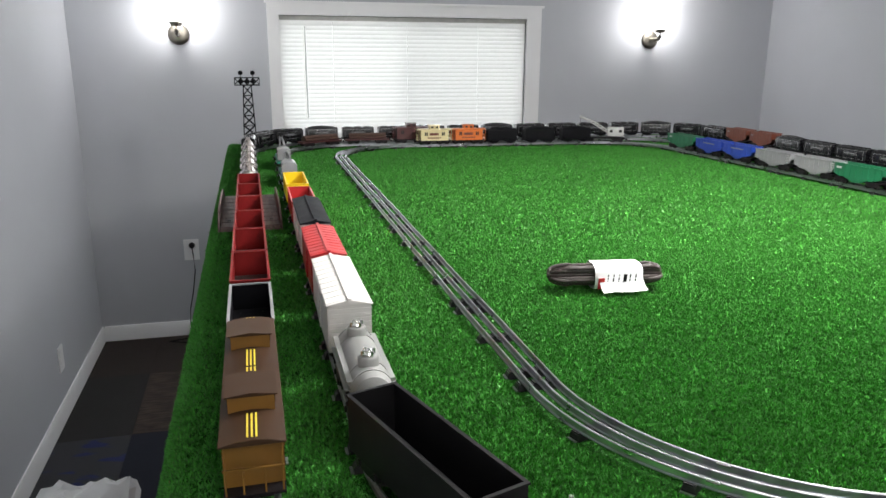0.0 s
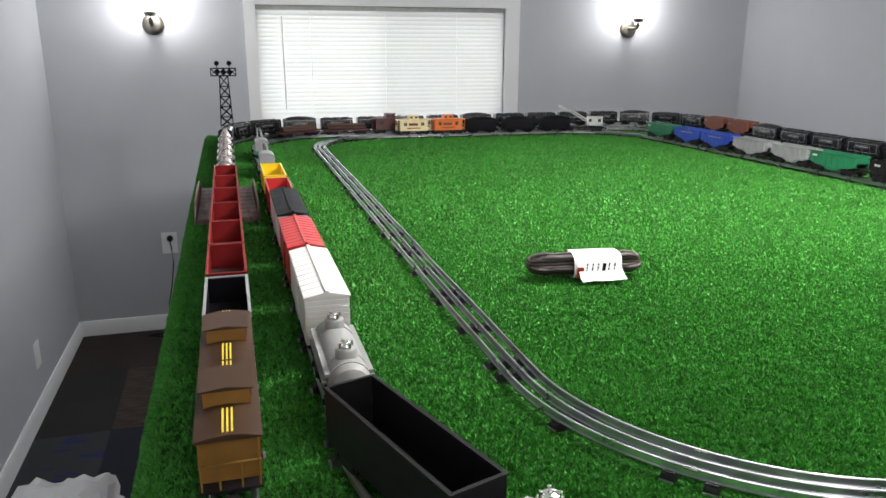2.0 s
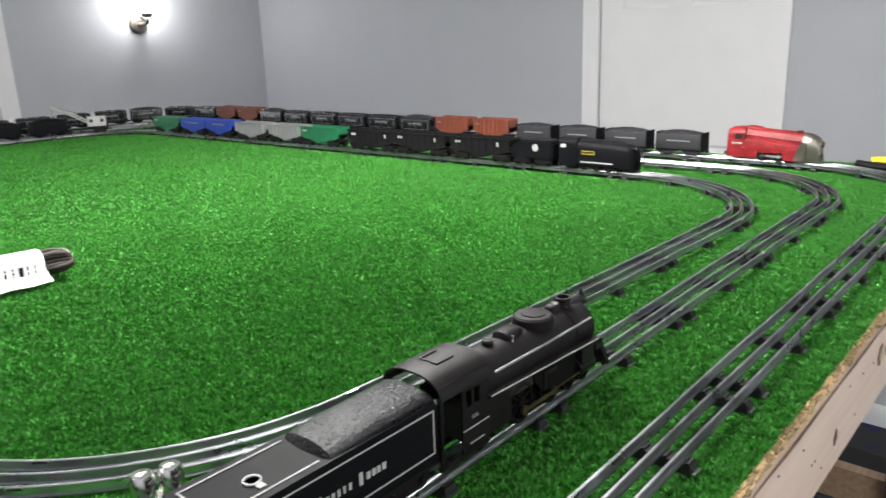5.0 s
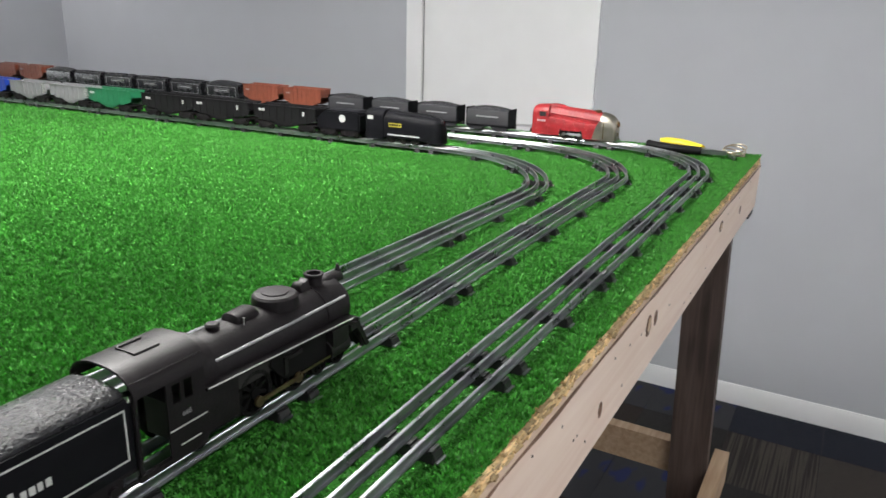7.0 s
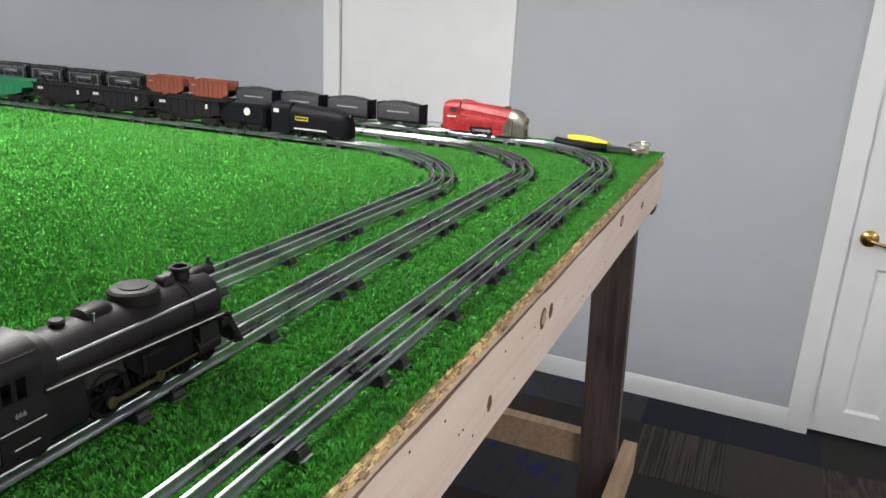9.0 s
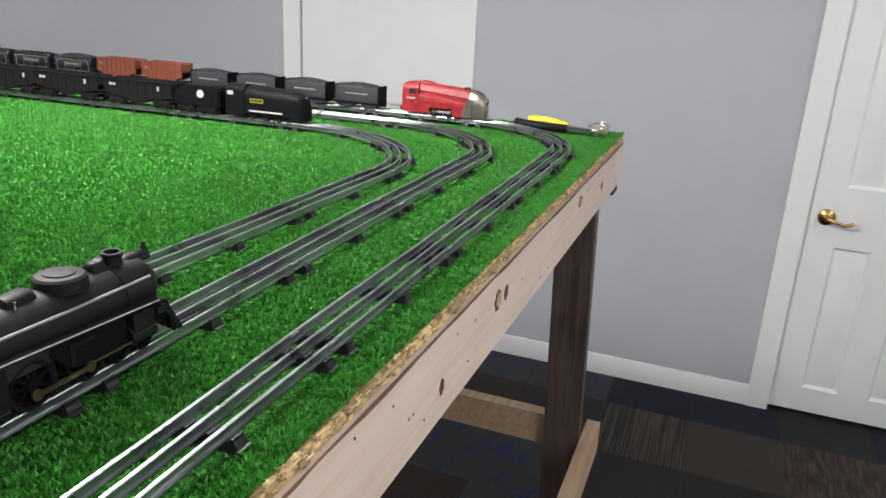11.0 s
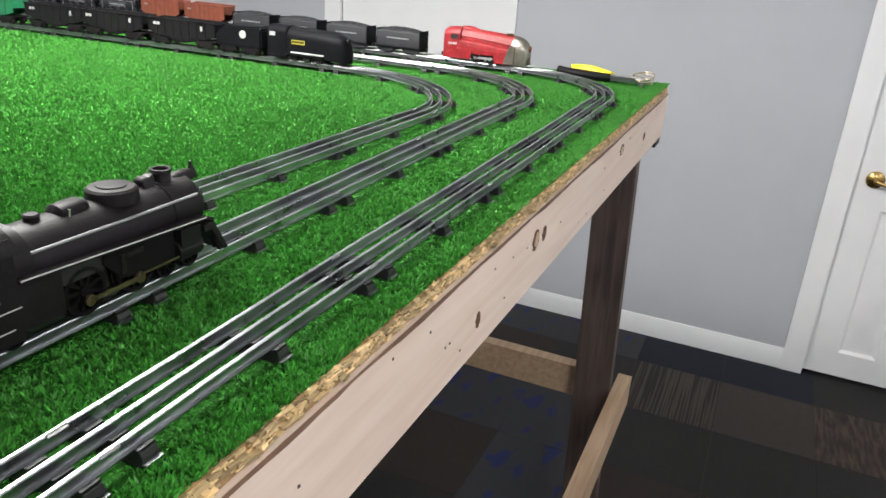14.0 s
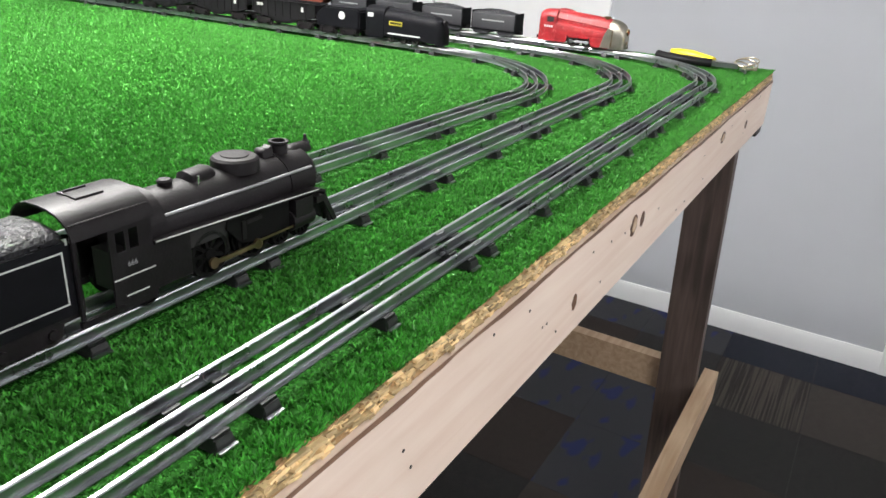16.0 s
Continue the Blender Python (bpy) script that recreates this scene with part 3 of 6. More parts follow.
for kx, kz, rx, rz in ((-0.982, -0.0575, 0.0075, 0.0095), (-0.50, -0.0502, 0.011, 0.0065), (-1.75, -0.0703, 0.009, 0.008)):
    o = [(kx + rx * math.cos(2 * math.pi * k / 12) * (1 + 0.15 * math.sin(2 * k)), kz + rz * math.sin(2 * math.pi * k / 12)) for k in range(12)]
    part("knot_core", loft(B(), [[(x, FY + 0.002, z) for x, z in o], [(x, FY - 0.0008, z) for x, z in o]]), PINEY, table, "paler knot core")
# dark brown strip with a wavy lower edge, right below the OSB
bm = B()
rows_st = [[], []]
for k in range(121):
    x = TX0 + 0.004 + (TX1 - TX0 - 0.008) * k / 120
    dz = 0.0042 + 0.0028 * noise.noise(Vector((x * 9, 0.3, 0))) + 0.0014 * noise.noise(Vector((x * 47, 1.7, 0)))
    rows_st[0].append((bm.verts.new((x, FY - 0.0005, -0.0206)), bm.verts.new((x, FY - 0.0005, -0.0206 - max(dz, 0.0008)))))
    rows_st[1].append((bm.verts.new((x, FY + 0.002, -0.0206)), bm.verts.new((x, FY + 0.002, -0.0206 - max(dz, 0.0008)))))
for a, b2 in zip(range(120), range(1, 121)):
    f, k2 = rows_st
    bm.faces.new((f[a][1], f[b2][1], f[b2][0], f[a][0]))
    bm.faces.new((f[a][1], k2[a][1], k2[b2][1], f[b2][1]))
bmesh.ops.recalc_face_normals(bm, faces=bm.faces[:])
part("wane", bm, mat("dark_brown_strip", (0.17, 0.095, 0.06), 0.75, vary=0.45, scale=60), table, "dark brown uneven strip along the top of the pine board")
nail = mesh_of(cyl(B(), (0, 0.002, 0), (0, -0.0004, 0), 0.0014, n=8))
for k in range(24):
    part("nail_hole", nail, DARK, table, m=pose(rng.uniform(-1.75, -0.1), FY, rng.choice((-0.045, -0.075, -0.098)) + rng.uniform(-0.012, 0.012)))

# ---- track loops ----
class Loop:
    """Four corners joined by straights and curves, run clockwise from above."""

    def __init__(self, sw, nw, ne, se, radii):
        c, p, k = [Vector(q) for q in (sw, nw, ne, se)], [], 40
        for i in range(4):
            r = radii[i]
            u, v = (c[i - 1] - c[i]).normalized(), (c[(i + 1) % 4] - c[i]).normalized()
            half = u.angle(v) / 2
            mid = c[i] + (u + v).normalized() * (r / math.sin(half))
            a0 = c[i] + u * (r / math.tan(half)) - mid
            turn = math.pi - 2 * half
            for j in range(k + 1):
                q = Matrix.Rotation(-turn * j / k, 2) @ a0
                p.append((mid.x + q.x, mid.y + q.y))
        pts = []
        for a, b2 in zip(p, p[1:] + p[:1]):
            d = math.dist(a, b2)
            if d < 1e-6:
                continue
            n = max(1, int(d / 0.02))
            pts += [(a[0] + (b2[0] - a[0]) * i / n, a[1] + (b2[1] - a[1]) * i / n) for i in range(n)]
        self.p = np.array(pts)
        d = np.linalg.norm(np.roll(self.p, -1, 0) - self.p, axis=1)
        self.s = np.concatenate([[0], np.cumsum(d)])
        self.length = self.s[-1]

    def at(self, s):
        s %= self.length
        i = int(np.searchsorted(self.s, s, "right")) - 1
        i = min(i, len(self.p) - 1)
        a, b2 = self.p[i], self.p[(i + 1) % len(self.p)]
        t = (s - self.s[i]) / (self.s[i + 1] - self.s[i])
        q = a + (b2 - a) * t
        d = (b2 - a) / np.linalg.norm(b2 - a)
        return q, d

    def near(self, x, y):
        return self.s[int(np.argmin(np.hypot(self.p[:, 0] - x, self.p[:, 1] - y)))]


RAILTOP = 0.0145
OUTER = Loop((-2.133, -0.004), (-2.133, 2.99), (-0.145, 2.97), (-0.122, 0.018), (0.31, 0.31, 0.31, 0.27))
MIDDLE = Loop((-2.022, 0.118), (-2.022, 2.90), (-0.29, 2.87), (-0.252, 0.136), (0.33, 0.30, 0.30, 0.285))
INNER = Loop((-1.822, 0.238), (-1.808, 2.825), (-0.478, 2.765), (-0.412, 0.216), (0.315, 0.30, 0.30, 0.30))
# turf: backing sheet and blades
turf = tagged(new("turf"), "bright green artificial grass covering the table top", "artificial grass", "", "stuff")
part("backing", box(TX0 + 0.012, TX1 - 0.001, TY0 + 0.006, TY1, -0.0045, -0.002), TURFB, turf)
ROLL = 0.020
CX, CZ = TX0 + ROLL - 0.008, -0.002 - ROLL
arc = [(CX + 0.002, CZ + ROLL)] + [(CX - ROLL * math.sin(a), CZ + ROLL * math.cos(a)) for a in [math.pi / 2 * k / 8 for k in range(9)]] + [(CX - ROLL, -0.10)]
skin = [(x, z) for x, z in arc] + [(x + 0.003 * (0.2 if k < 2 else 1), z - 0.003) for k, (x, z) in reversed(list(enumerate(arc)))]
part("backing_roll", loft(B(), [[(x, y, z) for x, z in skin] for y in (TY0 + 0.004, TY1)]), TURFB, turf, "green turf rolled over the table edge")


def blades(name, x0, x1, y0, y1, count, h, w, seed, edge=0):
    """Grass blades as single bent triangles pairs, in one mesh."""
    r = np.random.RandomState(seed)
    cell = 0.0075
    cx = np.floor(r.uniform(x0, x1, count) / cell)
    cy = np.floor(r.uniform(y0, y1, count) / cell)
    j1, j2 = np.modf(np.abs(np.sin(cx * 12.99 + cy * 78.23) * 43758.5))[0], np.modf(np.abs(np.sin(cx * 39.3 + cy * 11.1) * 24634.6))[0]
    ox, oy = r.normal(0, 0.0021, count), r.normal(0, 0.0021, count)
    px = np.clip((cx + 0.2 + 0.6 * j1) * cell + ox, x0, x1)
    py = np.clip((cy + 0.2 + 0.6 * j2) * cell + oy, y0, y1)
    hh = h * r.uniform(0.5, 1.1, count) * (0.75 + 0.5 * j1)
    a = r.uniform(0, 2 * np.pi, count)
    ln = r.uniform(0.1, 1.0, count) * hh
    b = np.arctan2(oy, ox) + r.normal(0, 0.9, count)
    ww = w * r.uniform(0.7, 1.3, count)
    z0 = -0.0022
    gap = np.full(count, 1.0)
    for lp in (OUTER, MIDDLE, INNER):
        for q in lp.p[::2]:
            near = (np.abs(px - q[0]) < 0.036) & (np.abs(py - q[1]) < 0.036)
            gap[near] = np.minimum(gap[near], np.hypot(px[near] - q[0], py[near] - q[1]))
    press = np.clip((gap - 0.020) / 0.014, 0.0, 1.0) * 0.7 + 0.3
    hh, ln = hh * press, ln * (0.4 + 0.6 * press)
    co = np.zeros((count, 3, 3))
    co[:, 0] = np.stack([px - ww * np.cos(a), py - ww * np.sin(a), np.full(count, z0)], 1)
    co[:, 1] = np.stack([px + ww * np.cos(a), py + ww * np.sin(a), np.full(count, z0)], 1)
    co[:, 2] = np.stack([px + ln * np.cos(b), py + ln * np.sin(b), z0 + hh], 1)
    if edge:
        # rolled over the west edge, then hanging
        u = r.uniform(0.0, 0.105, count)
        phi = np.minimum(u / ROLL, np.pi / 2)
        bx0, bz0 = CX - ROLL * np.sin(phi), CZ + ROLL * np.cos(phi) - np.maximum(u - ROLL * np.pi / 2, 0)
        up, along = co[:, :, 2] - z0, co[:, :, 0] - px[:, None]
        co[:, :, 0] = bx0[:, None] - np.sin(phi)[:, None] * up - np.cos(phi)[:, None] * along
        co[:, :, 2] = bz0[:, None] + np.cos(phi)[:, None] * up - np.sin(phi)[:, None] * along
    me = bpy.data.meshes.new(name)
    me.vertices.add(count * 3)
    me.vertices.foreach_set("co", co.reshape(-1))
    me.loops.add(count * 3)
    me.loops.foreach_set("vertex_index", np.arange(count * 3))
    me.polygons.add(count)
    me.polygons.foreach_set("loop_start", np.arange(count) * 3)
    me.polygons.foreach_set("loop_total", np.full(count, 3))
    me.update()
    return part(name, me, GRASS, turf)


blades("blades", TX0 + 0.011, TX1, TY0 + 0.006, 0.5, 680000, 0.0043, 0.0011, 1)
blades("blades", TX0 + 0.011, TX1, 0.5, 1.2, 540000, 0.0048, 0.0012, 2)
blades("blades", TX0 + 0.011, TX1, 1.2, TY1, 480000, 0.0060, 0.0016, 3)
blades("blades", TX0, TX1, TY0 + 0.001, TY0 + 0.012, 30000, 0.0050, 0.0010, 5)
blades("blades", TX0 - 0.002, TX0, TY0 + 0.006, 1.3, 150000, 0.0050, 0.0011, 4, edge=1)
blades("blades", TX0 - 0.002, TX0, 1.3, TY1, 80000, 0.0060, 0.0015, 6, edge=1)

RAILPROF = [(-0.0030, 0.0), (0.0030, 0.0), (0.0030, 0.0007), (0.0006, 0.0009), (0.0005, 0.0058), (0.0012, 0.0063), (0.0013, 0.0074), (0.0008, 0.0083), (-0.0008, 0.0083), (-0.0013, 0.0074), (-0.0012, 0.0063), (-0.0005, 0.0058), (-0.0006, 0.0009), (-0.0030, 0.0007)]
ZR = RAILTOP - 0.0083


def tie_mesh():
    """Stamped sheet-metal tie with turned-down flanges, rail clips and bare steel lips at the ends."""
    bm = B()
    loft(bm, [[(-0.0070, y, z0), (0.0070, y, z0), (0.0054, y, z1), (-0.0054, y, z1)] for y, z0, z1 in ((-0.0262, -0.0032, 0.0002), (-0.0248, -0.0032, 0.0036), (0.0248, -0.0032, 0.0036), (0.0262, -0.0032, 0.0002))])
    for y in (-0.0172, 0, 0.0172):
        for d in (-0.0052, 0.0052):
            bx(bm, -0.0056, 0.0056, y + d - 0.0013, y + d + 0.0013, 0.003, 0.0052)
    n = len(bm.faces)
    for d in (-1, 1):
        bx(bm, -0.0062, 0.0062, *sorted((d * 0.0262, d * 0.0288)), -0.0030, -0.0018)
    bm.faces.ensure_lookup_table()
    for f in bm.faces[n:]:
        f.material_index = 1
    me = mesh_of(bm, smooth=False)
    me.materials.append(TIE)
    me.materials.append(RAIL)
    return me


TIEMESH = tie_mesh()


def track(loop, label):
    tr = thing("toy_track", label, "toy railway track", "track loops")
    for off in (-0.0172, 0.0, 0.0172):
        n = len(loop.p)
        rings = []
        for i in range(n):
            d = loop.p[(i + 1) % n] - loop.p[i - 1]
            d = d / np.linalg.norm(d)
            nx, ny = d[1], -d[0]
            wob = 0.0008 * math.sin(loop.s[i] * 5.1) + 0.0005 * math.sin(loop.s[i] * 17 + off * 100)
            rings.append([(loop.p[i][0] + nx * (off + u + wob), loop.p[i][1] + ny * (off + u + wob), ZR + w) for u, w in RAILPROF])
        rings.append(rings[0])
        bm = loft(B(), rings, cap=False)
        part("rail", bm, RAIL, tr, "shiny tinned steel rail" if off else "centre rail of dull tinned steel", angle=30)
    k = round(loop.length / 0.262)
    sec = loop.length / k
    for i in range(k):
        for u in (0.017, 0.5 * sec, sec - 0.017):
            q, d = loop.at(i * sec + u)
            part("tie", TIEMESH, TIE, tr, m=pose(q[0], q[1], ZR - 0.0036, 0, 0, math.degrees(math.atan2(d[1], d[0]))))
        q, d = loop.at(i * sec)
        for off in (-0.0172, 0.0172):
            part("rail_pin", PINMESH, CHROME, tr, m=pose(q[0] + d[1] * off, q[1] - d[0] * off, ZR + 0.0069, 0, 0, math.degrees(math.atan2(d[1], d[0]))))
    return tr


PINMESH = mesh_of(cyl(B(), (-0.006, 0, 0), (0.006, 0, 0), 0.0015, n=8))
track(OUTER, "outer loop of three-rail tinplate toy track on black ties")
track(MIDDLE, "middle loop of three-rail tinplate toy track on black ties")
track(INNER, "inner loop of three-rail tinplate toy track on black ties")


# ---- rolling stock: local x forward, z from the rail top ----
def wheel_mesh(r, w=0.006):
    return mesh_of(revolve(B(), [(0, -w / 2), (r + 0.0015, -w / 2), (r + 0.0015, -w / 2 + 0.0015), (r, -w / 2 + 0.002), (r, w / 2), (r * 0.75, w / 2), (r * 0.7, w / 2 - 0.001), (r * 0.3, w / 2 - 0.001), (r * 0.25, w / 2 + 0.001), (0, w / 2 + 0.001)], (0, 0, 0), "y", 18))


WHEEL = wheel_mesh(0.0085)


def truck_mesh():
    bm = B()
    for s in (-1, 1):
        y = s * 0.0205
        prof = [(-0.022, 0.012), (-0.016, 0.016), (-0.006, 0.017), (0.006, 0.017), (0.016, 0.016), (0.022, 0.012), (0.02, 0.006), (0.012, 0.005), (0.007, 0.003), (-0.007, 0.003), (-0.012, 0.005), (-0.02, 0.006)]
        loft(bm, [[(x, y - 0.0014, z) for x, z in prof], [(x, y + 0.0014, z) for x, z in prof]])
        for x in (-0.0145, 0.0145):
            cyl(bm, (x, y, 0.0085), (x, y + s * 0.0032, 0.0085), 0.0034, n=8)
    bx(bm, -0.006, 0.006, -0.0205, 0.0205, 0.010, 0.0165)
    return mesh_of(bm)


TRUCK = truck_mesh()
COUPLER = mesh_of(bx(bx(B(), -0.012, 0.006, -0.0025, 0.0025, 0.009, 0.0125), 0.004, 0.009, -0.005, 0.005, 0.007, 0.0145), bevel=0.0006)


def running_gear(car, L, base, four=False):
    """Trucks, wheels and couplers under a car of length L."""
    if four:
        for x in (-L * 0.28, L * 0.28):
            for s in (-1, 1):
                part("wheel", WHEEL, WHEELM, car, m=pose(x, s * 0.0165, 0.0085, 0, 0, 0 if s > 0 else 180))
        bm = B()
        for s in (-1, 1):
            for x in (-L * 0.28, L * 0.28):
                bx(bm, x - 0.013, x + 0.013, s * 0.0205 - 0.001, s * 0.0205 + 0.001, 0.004, base + 0.001)
        part("axle_guard", bm, BLACK, car, "", 0.001)
    else:
        for x in (-L / 2 + 0.032, L / 2 - 0.032):
            t = part("truck", TRUCK, BLACKP, car, m=pose(x, 0, 0))
            for dx in (-0.0145, 0.0145):
                for s in (-1, 1):
                    part("wheel", WHEEL, WHEELM, t, m=pose(dx, s * 0.0165, 0.0085, 0, 0, 0 if s > 0 else 180))
    part("coupler", COUPLER, BLACKP, car, m=pose(L / 2 + 0.002, 0, 0))
    part("coupler", COUPLER, BLACKP, car, m=pose(-L / 2 - 0.002, 0, 0, 0, 0, 180))


def bars(car, x0, x1, z, h, W, mtl, n=6, seed=1, name="lettering", gap=0.25):
    """Unreadable print on both sides as plain bars."""
    for s in (-1, 1):
        r = random.Random(seed)
        bm = B()
        x, step = x0, (x1 - x0) / n
        for i in range(n):
            w = step * (1 - gap * r.uniform(0.5, 1.4))
            bx(bm, x, x + w, min(s * W, s * (W + 0.0004)), max(s * W, s * (W + 0.0004)), z, z + h)
            x += step
        part(name, bm, mtl, car)


def outline(car, x0, x1, z0, z1, W, mtl, t=0.0012):
    """Thin printed frame on both sides."""
    for s in (-1, 1):
        bm = B()
        y0, y1 = sorted((s * W, s * (W + 0.0004)))
        bx(bm, x0, x1, y0, y1, z0, z0 + t)
        bx(bm, x0, x1, y0, y1, z1 - t, z1)
        bx(bm, x0, x0 + t, y0, y1, z0 + t, z1 - t)
        bx(bm, x1 - t, x1, y0, y1, z0 + t, z1 - t)
        part("printed_frame", bm, mtl, car)


def gondola(name, label, L, W, H, mtl, inner=None, ribs=0, four=False, z0=0.016, trim=True):
    """Open-topped car: floor, four thin walls, rim and ribs."""
    car = thing(name, label, "gondola car", "toy train cars")
    t = 0.0016
    h = W / 2
    part("floor_pan", box(-L / 2 + 0.001, L / 2 - 0.001, -h + 0.001, h - 0.001, z0 - 0.003, z0 + 0.002), inner or mtl, car)
    part("side_wall", box(-L / 2, L / 2, -h, -h + t, z0, z0 + H), mtl, car, "", 0.0005)
    part("side_wall", box(-L / 2, L / 2, h - t, h, z0, z0 + H), mtl, car, "", 0.0005)
    part("end_wall", box(-L / 2, -L / 2 + t, -h + t, h - t, z0, z0 + H), mtl, car, "", 0.0005)
    part("end_wall", box(L / 2 - t, L / 2, -h + t, h - t, z0, z0 + H), mtl, car, "", 0.0005)
    bm = B()
    for s in (-1, 1):
        a, b2 = sorted((s * (h + 0.0012), s * (h - 0.0024)))
        bx(bm, -L / 2 - 0.001, L / 2 + 0.001, a, b2, z0 + H, z0 + H + 0.0018)
        a, b2 = sorted((s * (L / 2 + 0.001), s * (L / 2 - 0.0024)))
        bx(bm, a, b2, -h + 0.0024, h - 0.0024, z0 + H, z0 + H + 0.0018)
    part("rim", bm, mtl, car, "", 0.0004)
    if ribs:
        bm = B()
        for i in range(ribs):
            x = -L / 2 + L * (i + 0.5) / ribs
            for s in (-1, 1):
                a, b2 = sorted((s * h, s * (h + 0.0012)))
                bx(bm, x - 0.0012, x + 0.0012, a, b2, z0, z0 + H)
        part("rib", bm, mtl, car)
    part("frame", box(-L / 2 + 0.006, L / 2 - 0.006, -h * 0.55, h * 0.55, z0 - 0.0065, z0 - 0.003), BLACKP, car)
    running_gear(car, L, z0, four)
    return car


def hopper(name, label, L, W, H, mtl, coal=False, z0=0.017):
    """Ribbed hopper car with sloped ends and two chutes."""
    car = thing(name, label, "hopper car", "toy train cars")
    h = W / 2
    bm = B()
    t = 0.0015
    for s in (-1, 1):
        prof = [(-L / 2, z0 + H), (L / 2, z0 + H), (L / 2, z0 + H * 0.30), (L / 2 - 0.028, z0 + 0.003), (0.022, z0 + 0.001), (0.012, z0 - 0.005), (-0.012, z0 - 0.005), (-0.022, z0 + 0.001), (-L / 2 + 0.028, z0 + 0.003), (-L / 2, z0 + H * 0.30)]
        a, b2 = sorted((s * h, s * (h - t)))
        loft(bm, [[(x, a, z) for x, z in prof], [(x, b2, z) for x, z in prof]])
    part("side_wall", bm, mtl, car)
    bm = B()
    for s in (-1, 1):
        loft(bm, [[(s * L / 2, y, z0 + H), (s * L / 2, y, z0 + H * 0.55), (s * (L / 2 - 0.045), y, z0 + 0.004), (s * (L / 2 - 0.047), y, z0 + 0.005), (s * (L / 2 - 0.0018), y, z0 + H * 0.56), (s * (L / 2 - 0.0018), y, z0 + H)] for y in (-h + t, h - t)])
    part("slope_sheet", bm, mtl, car)
    part("bottom_chute", loft(B(), [[(-L / 2 + 0.046, y, z0 + 0.004), (L / 2 - 0.046, y, z0 + 0.004), (L / 2 - 0.046, y, z0 + 0.001), (0.01, y, z0 - 0.009), (-0.01, y, z0 - 0.009), (-L / 2 + 0.046, y, z0 + 0.001)] for y in (-h + t, h - t)]), mtl, car)
    bm = B()
    for i in range(9):
        x = -L / 2 + 0.004 + (L - 0.008) * i / 8
        for s in (-1, 1):
            a, b2 = sorted((s * h, s * (h + 0.0014)))
            bx(bm, x - 0.0011, x + 0.0011, a, b2, z0 + H * (0.5 if i in (0, 8) else 0.12), z0 + H)
    for s in (-1, 1):
        a, b2 = sorted((s * (h - 0.0006), s * (h + 0.002)))
        bx(bm, -L / 2 - 0.001, L / 2 + 0.001, a, b2, z0 + H, z0 + H + 0.0026)
    part("rib", bm, mtl, car)
    if coal:
        part("coal_load", heap(L - 0.006, W - 0.006, z0 + H - 0.006, 0.010), COALM, car, "heaped black coal load")
    for s in (-1, 1):
        part("end_platform", box(*sorted((s * (L / 2 - 0.03), s * L / 2)), -h + 0.003, h - 0.003, z0 - 0.001, z0 + 0.002), BLACKP, car)
    running_gear(car, L, z0)
    return car


def heap(L, W, z, rise, seed=3):
    """Lumpy mound."""
    r = random.Random(seed)
    bm = B()
    nx, ny = 22, 10
    g = [[bm.verts.new((-L / 2 + L * i / nx, -W / 2 + W * j / ny, z + rise * (max(0, math.sin(math.pi * i / nx)) ** 0.45) * (max(0, math.sin(math.pi * j / ny)) ** 0.6) + (r.uniform(-1, 1) * 0.0012 if 0 < i < nx and 0 < j < ny else 0))) for j in range(ny + 1)] for i in range(nx + 1)]
    for i in range(nx):
        for j in range(ny):
            bm.faces.new((g[i][j], g[i + 1][j], g[i + 1][j + 1], g[i][j + 1]))
    return bm


def tin_tender(name, label, mtl, ink=None, coal=True, L=0.132, W=0.047, H=0.046, four=True, z0=0.014, rise=0.008, crown=0.011):
    """Lithographed tin tender: rounded shell, coal hump, axle skirts."""
    car = thing(name, label, "tender car", "toy train cars")
    h = W / 2
    out = arch(h, z0, z0 + H, rise, 8, 0.5)
    part("body", prism(B(), out, -L / 2, L / 2), mtl, car, "", 0.0012)
    if coal:
        part("coal_load", heap(L * 0.94, W * 0.94, z0 + H - 0.004, crown), COALM if mtl is not BLACK else BLACK, car, "embossed coal load")
    else:
        bm = B()
        for i in range(3):
            bx(bm, -L * 0.42 + i * L * 0.3, -L * 0.42 + i * L * 0.3 + L * 0.22, -h * 0.35, h * 0.35, z0 + H - 0.001, z0 + H + 0.002)
        part("roof_hatch", bm, mtl, car, "", 0.001)
    part("footplate", box(-L / 2 - 0.003, L / 2 + 0.003, -h - 0.001, h + 0.001, z0 - 0.003, z0), BLACK, car, "", 0.0008)
    bm = B()
    for s in (-1, 1):
        for x in (-L * 0.29, L * 0.29):
            pr = [(x - 0.024, z0 - 0.002), (x + 0.024, z0 - 0.002), (x + 0.018, 0.004), (x + 0.012, 0.0025), (x - 0.012, 0.0025), (x - 0.018, 0.004)]
            loft(bm, [[(u, s * (h - 0.001), w) for u, w in pr], [(u, s * (h - 0.0022), w) for u, w in pr]])
    part("axle_skirt", bm, BLACK if mtl is not GREYT else GREYT, car)
    if ink:
        outline(car, -L * 0.43, L * 0.43, z0 + 0.008, z0 + H * 0.80, h, ink, 0.0007)
        outline(car, -L * 0.22, L * 0.22, z0 + H * 0.44, z0 + H * 0.66, h, ink, 0.0006)
        bars(car, -L * 0.19, L * 0.19, z0 + H * 0.51, 0.0034, h, ink, 11, len(label))
    running_gear(car, L, z0, True)
    return car


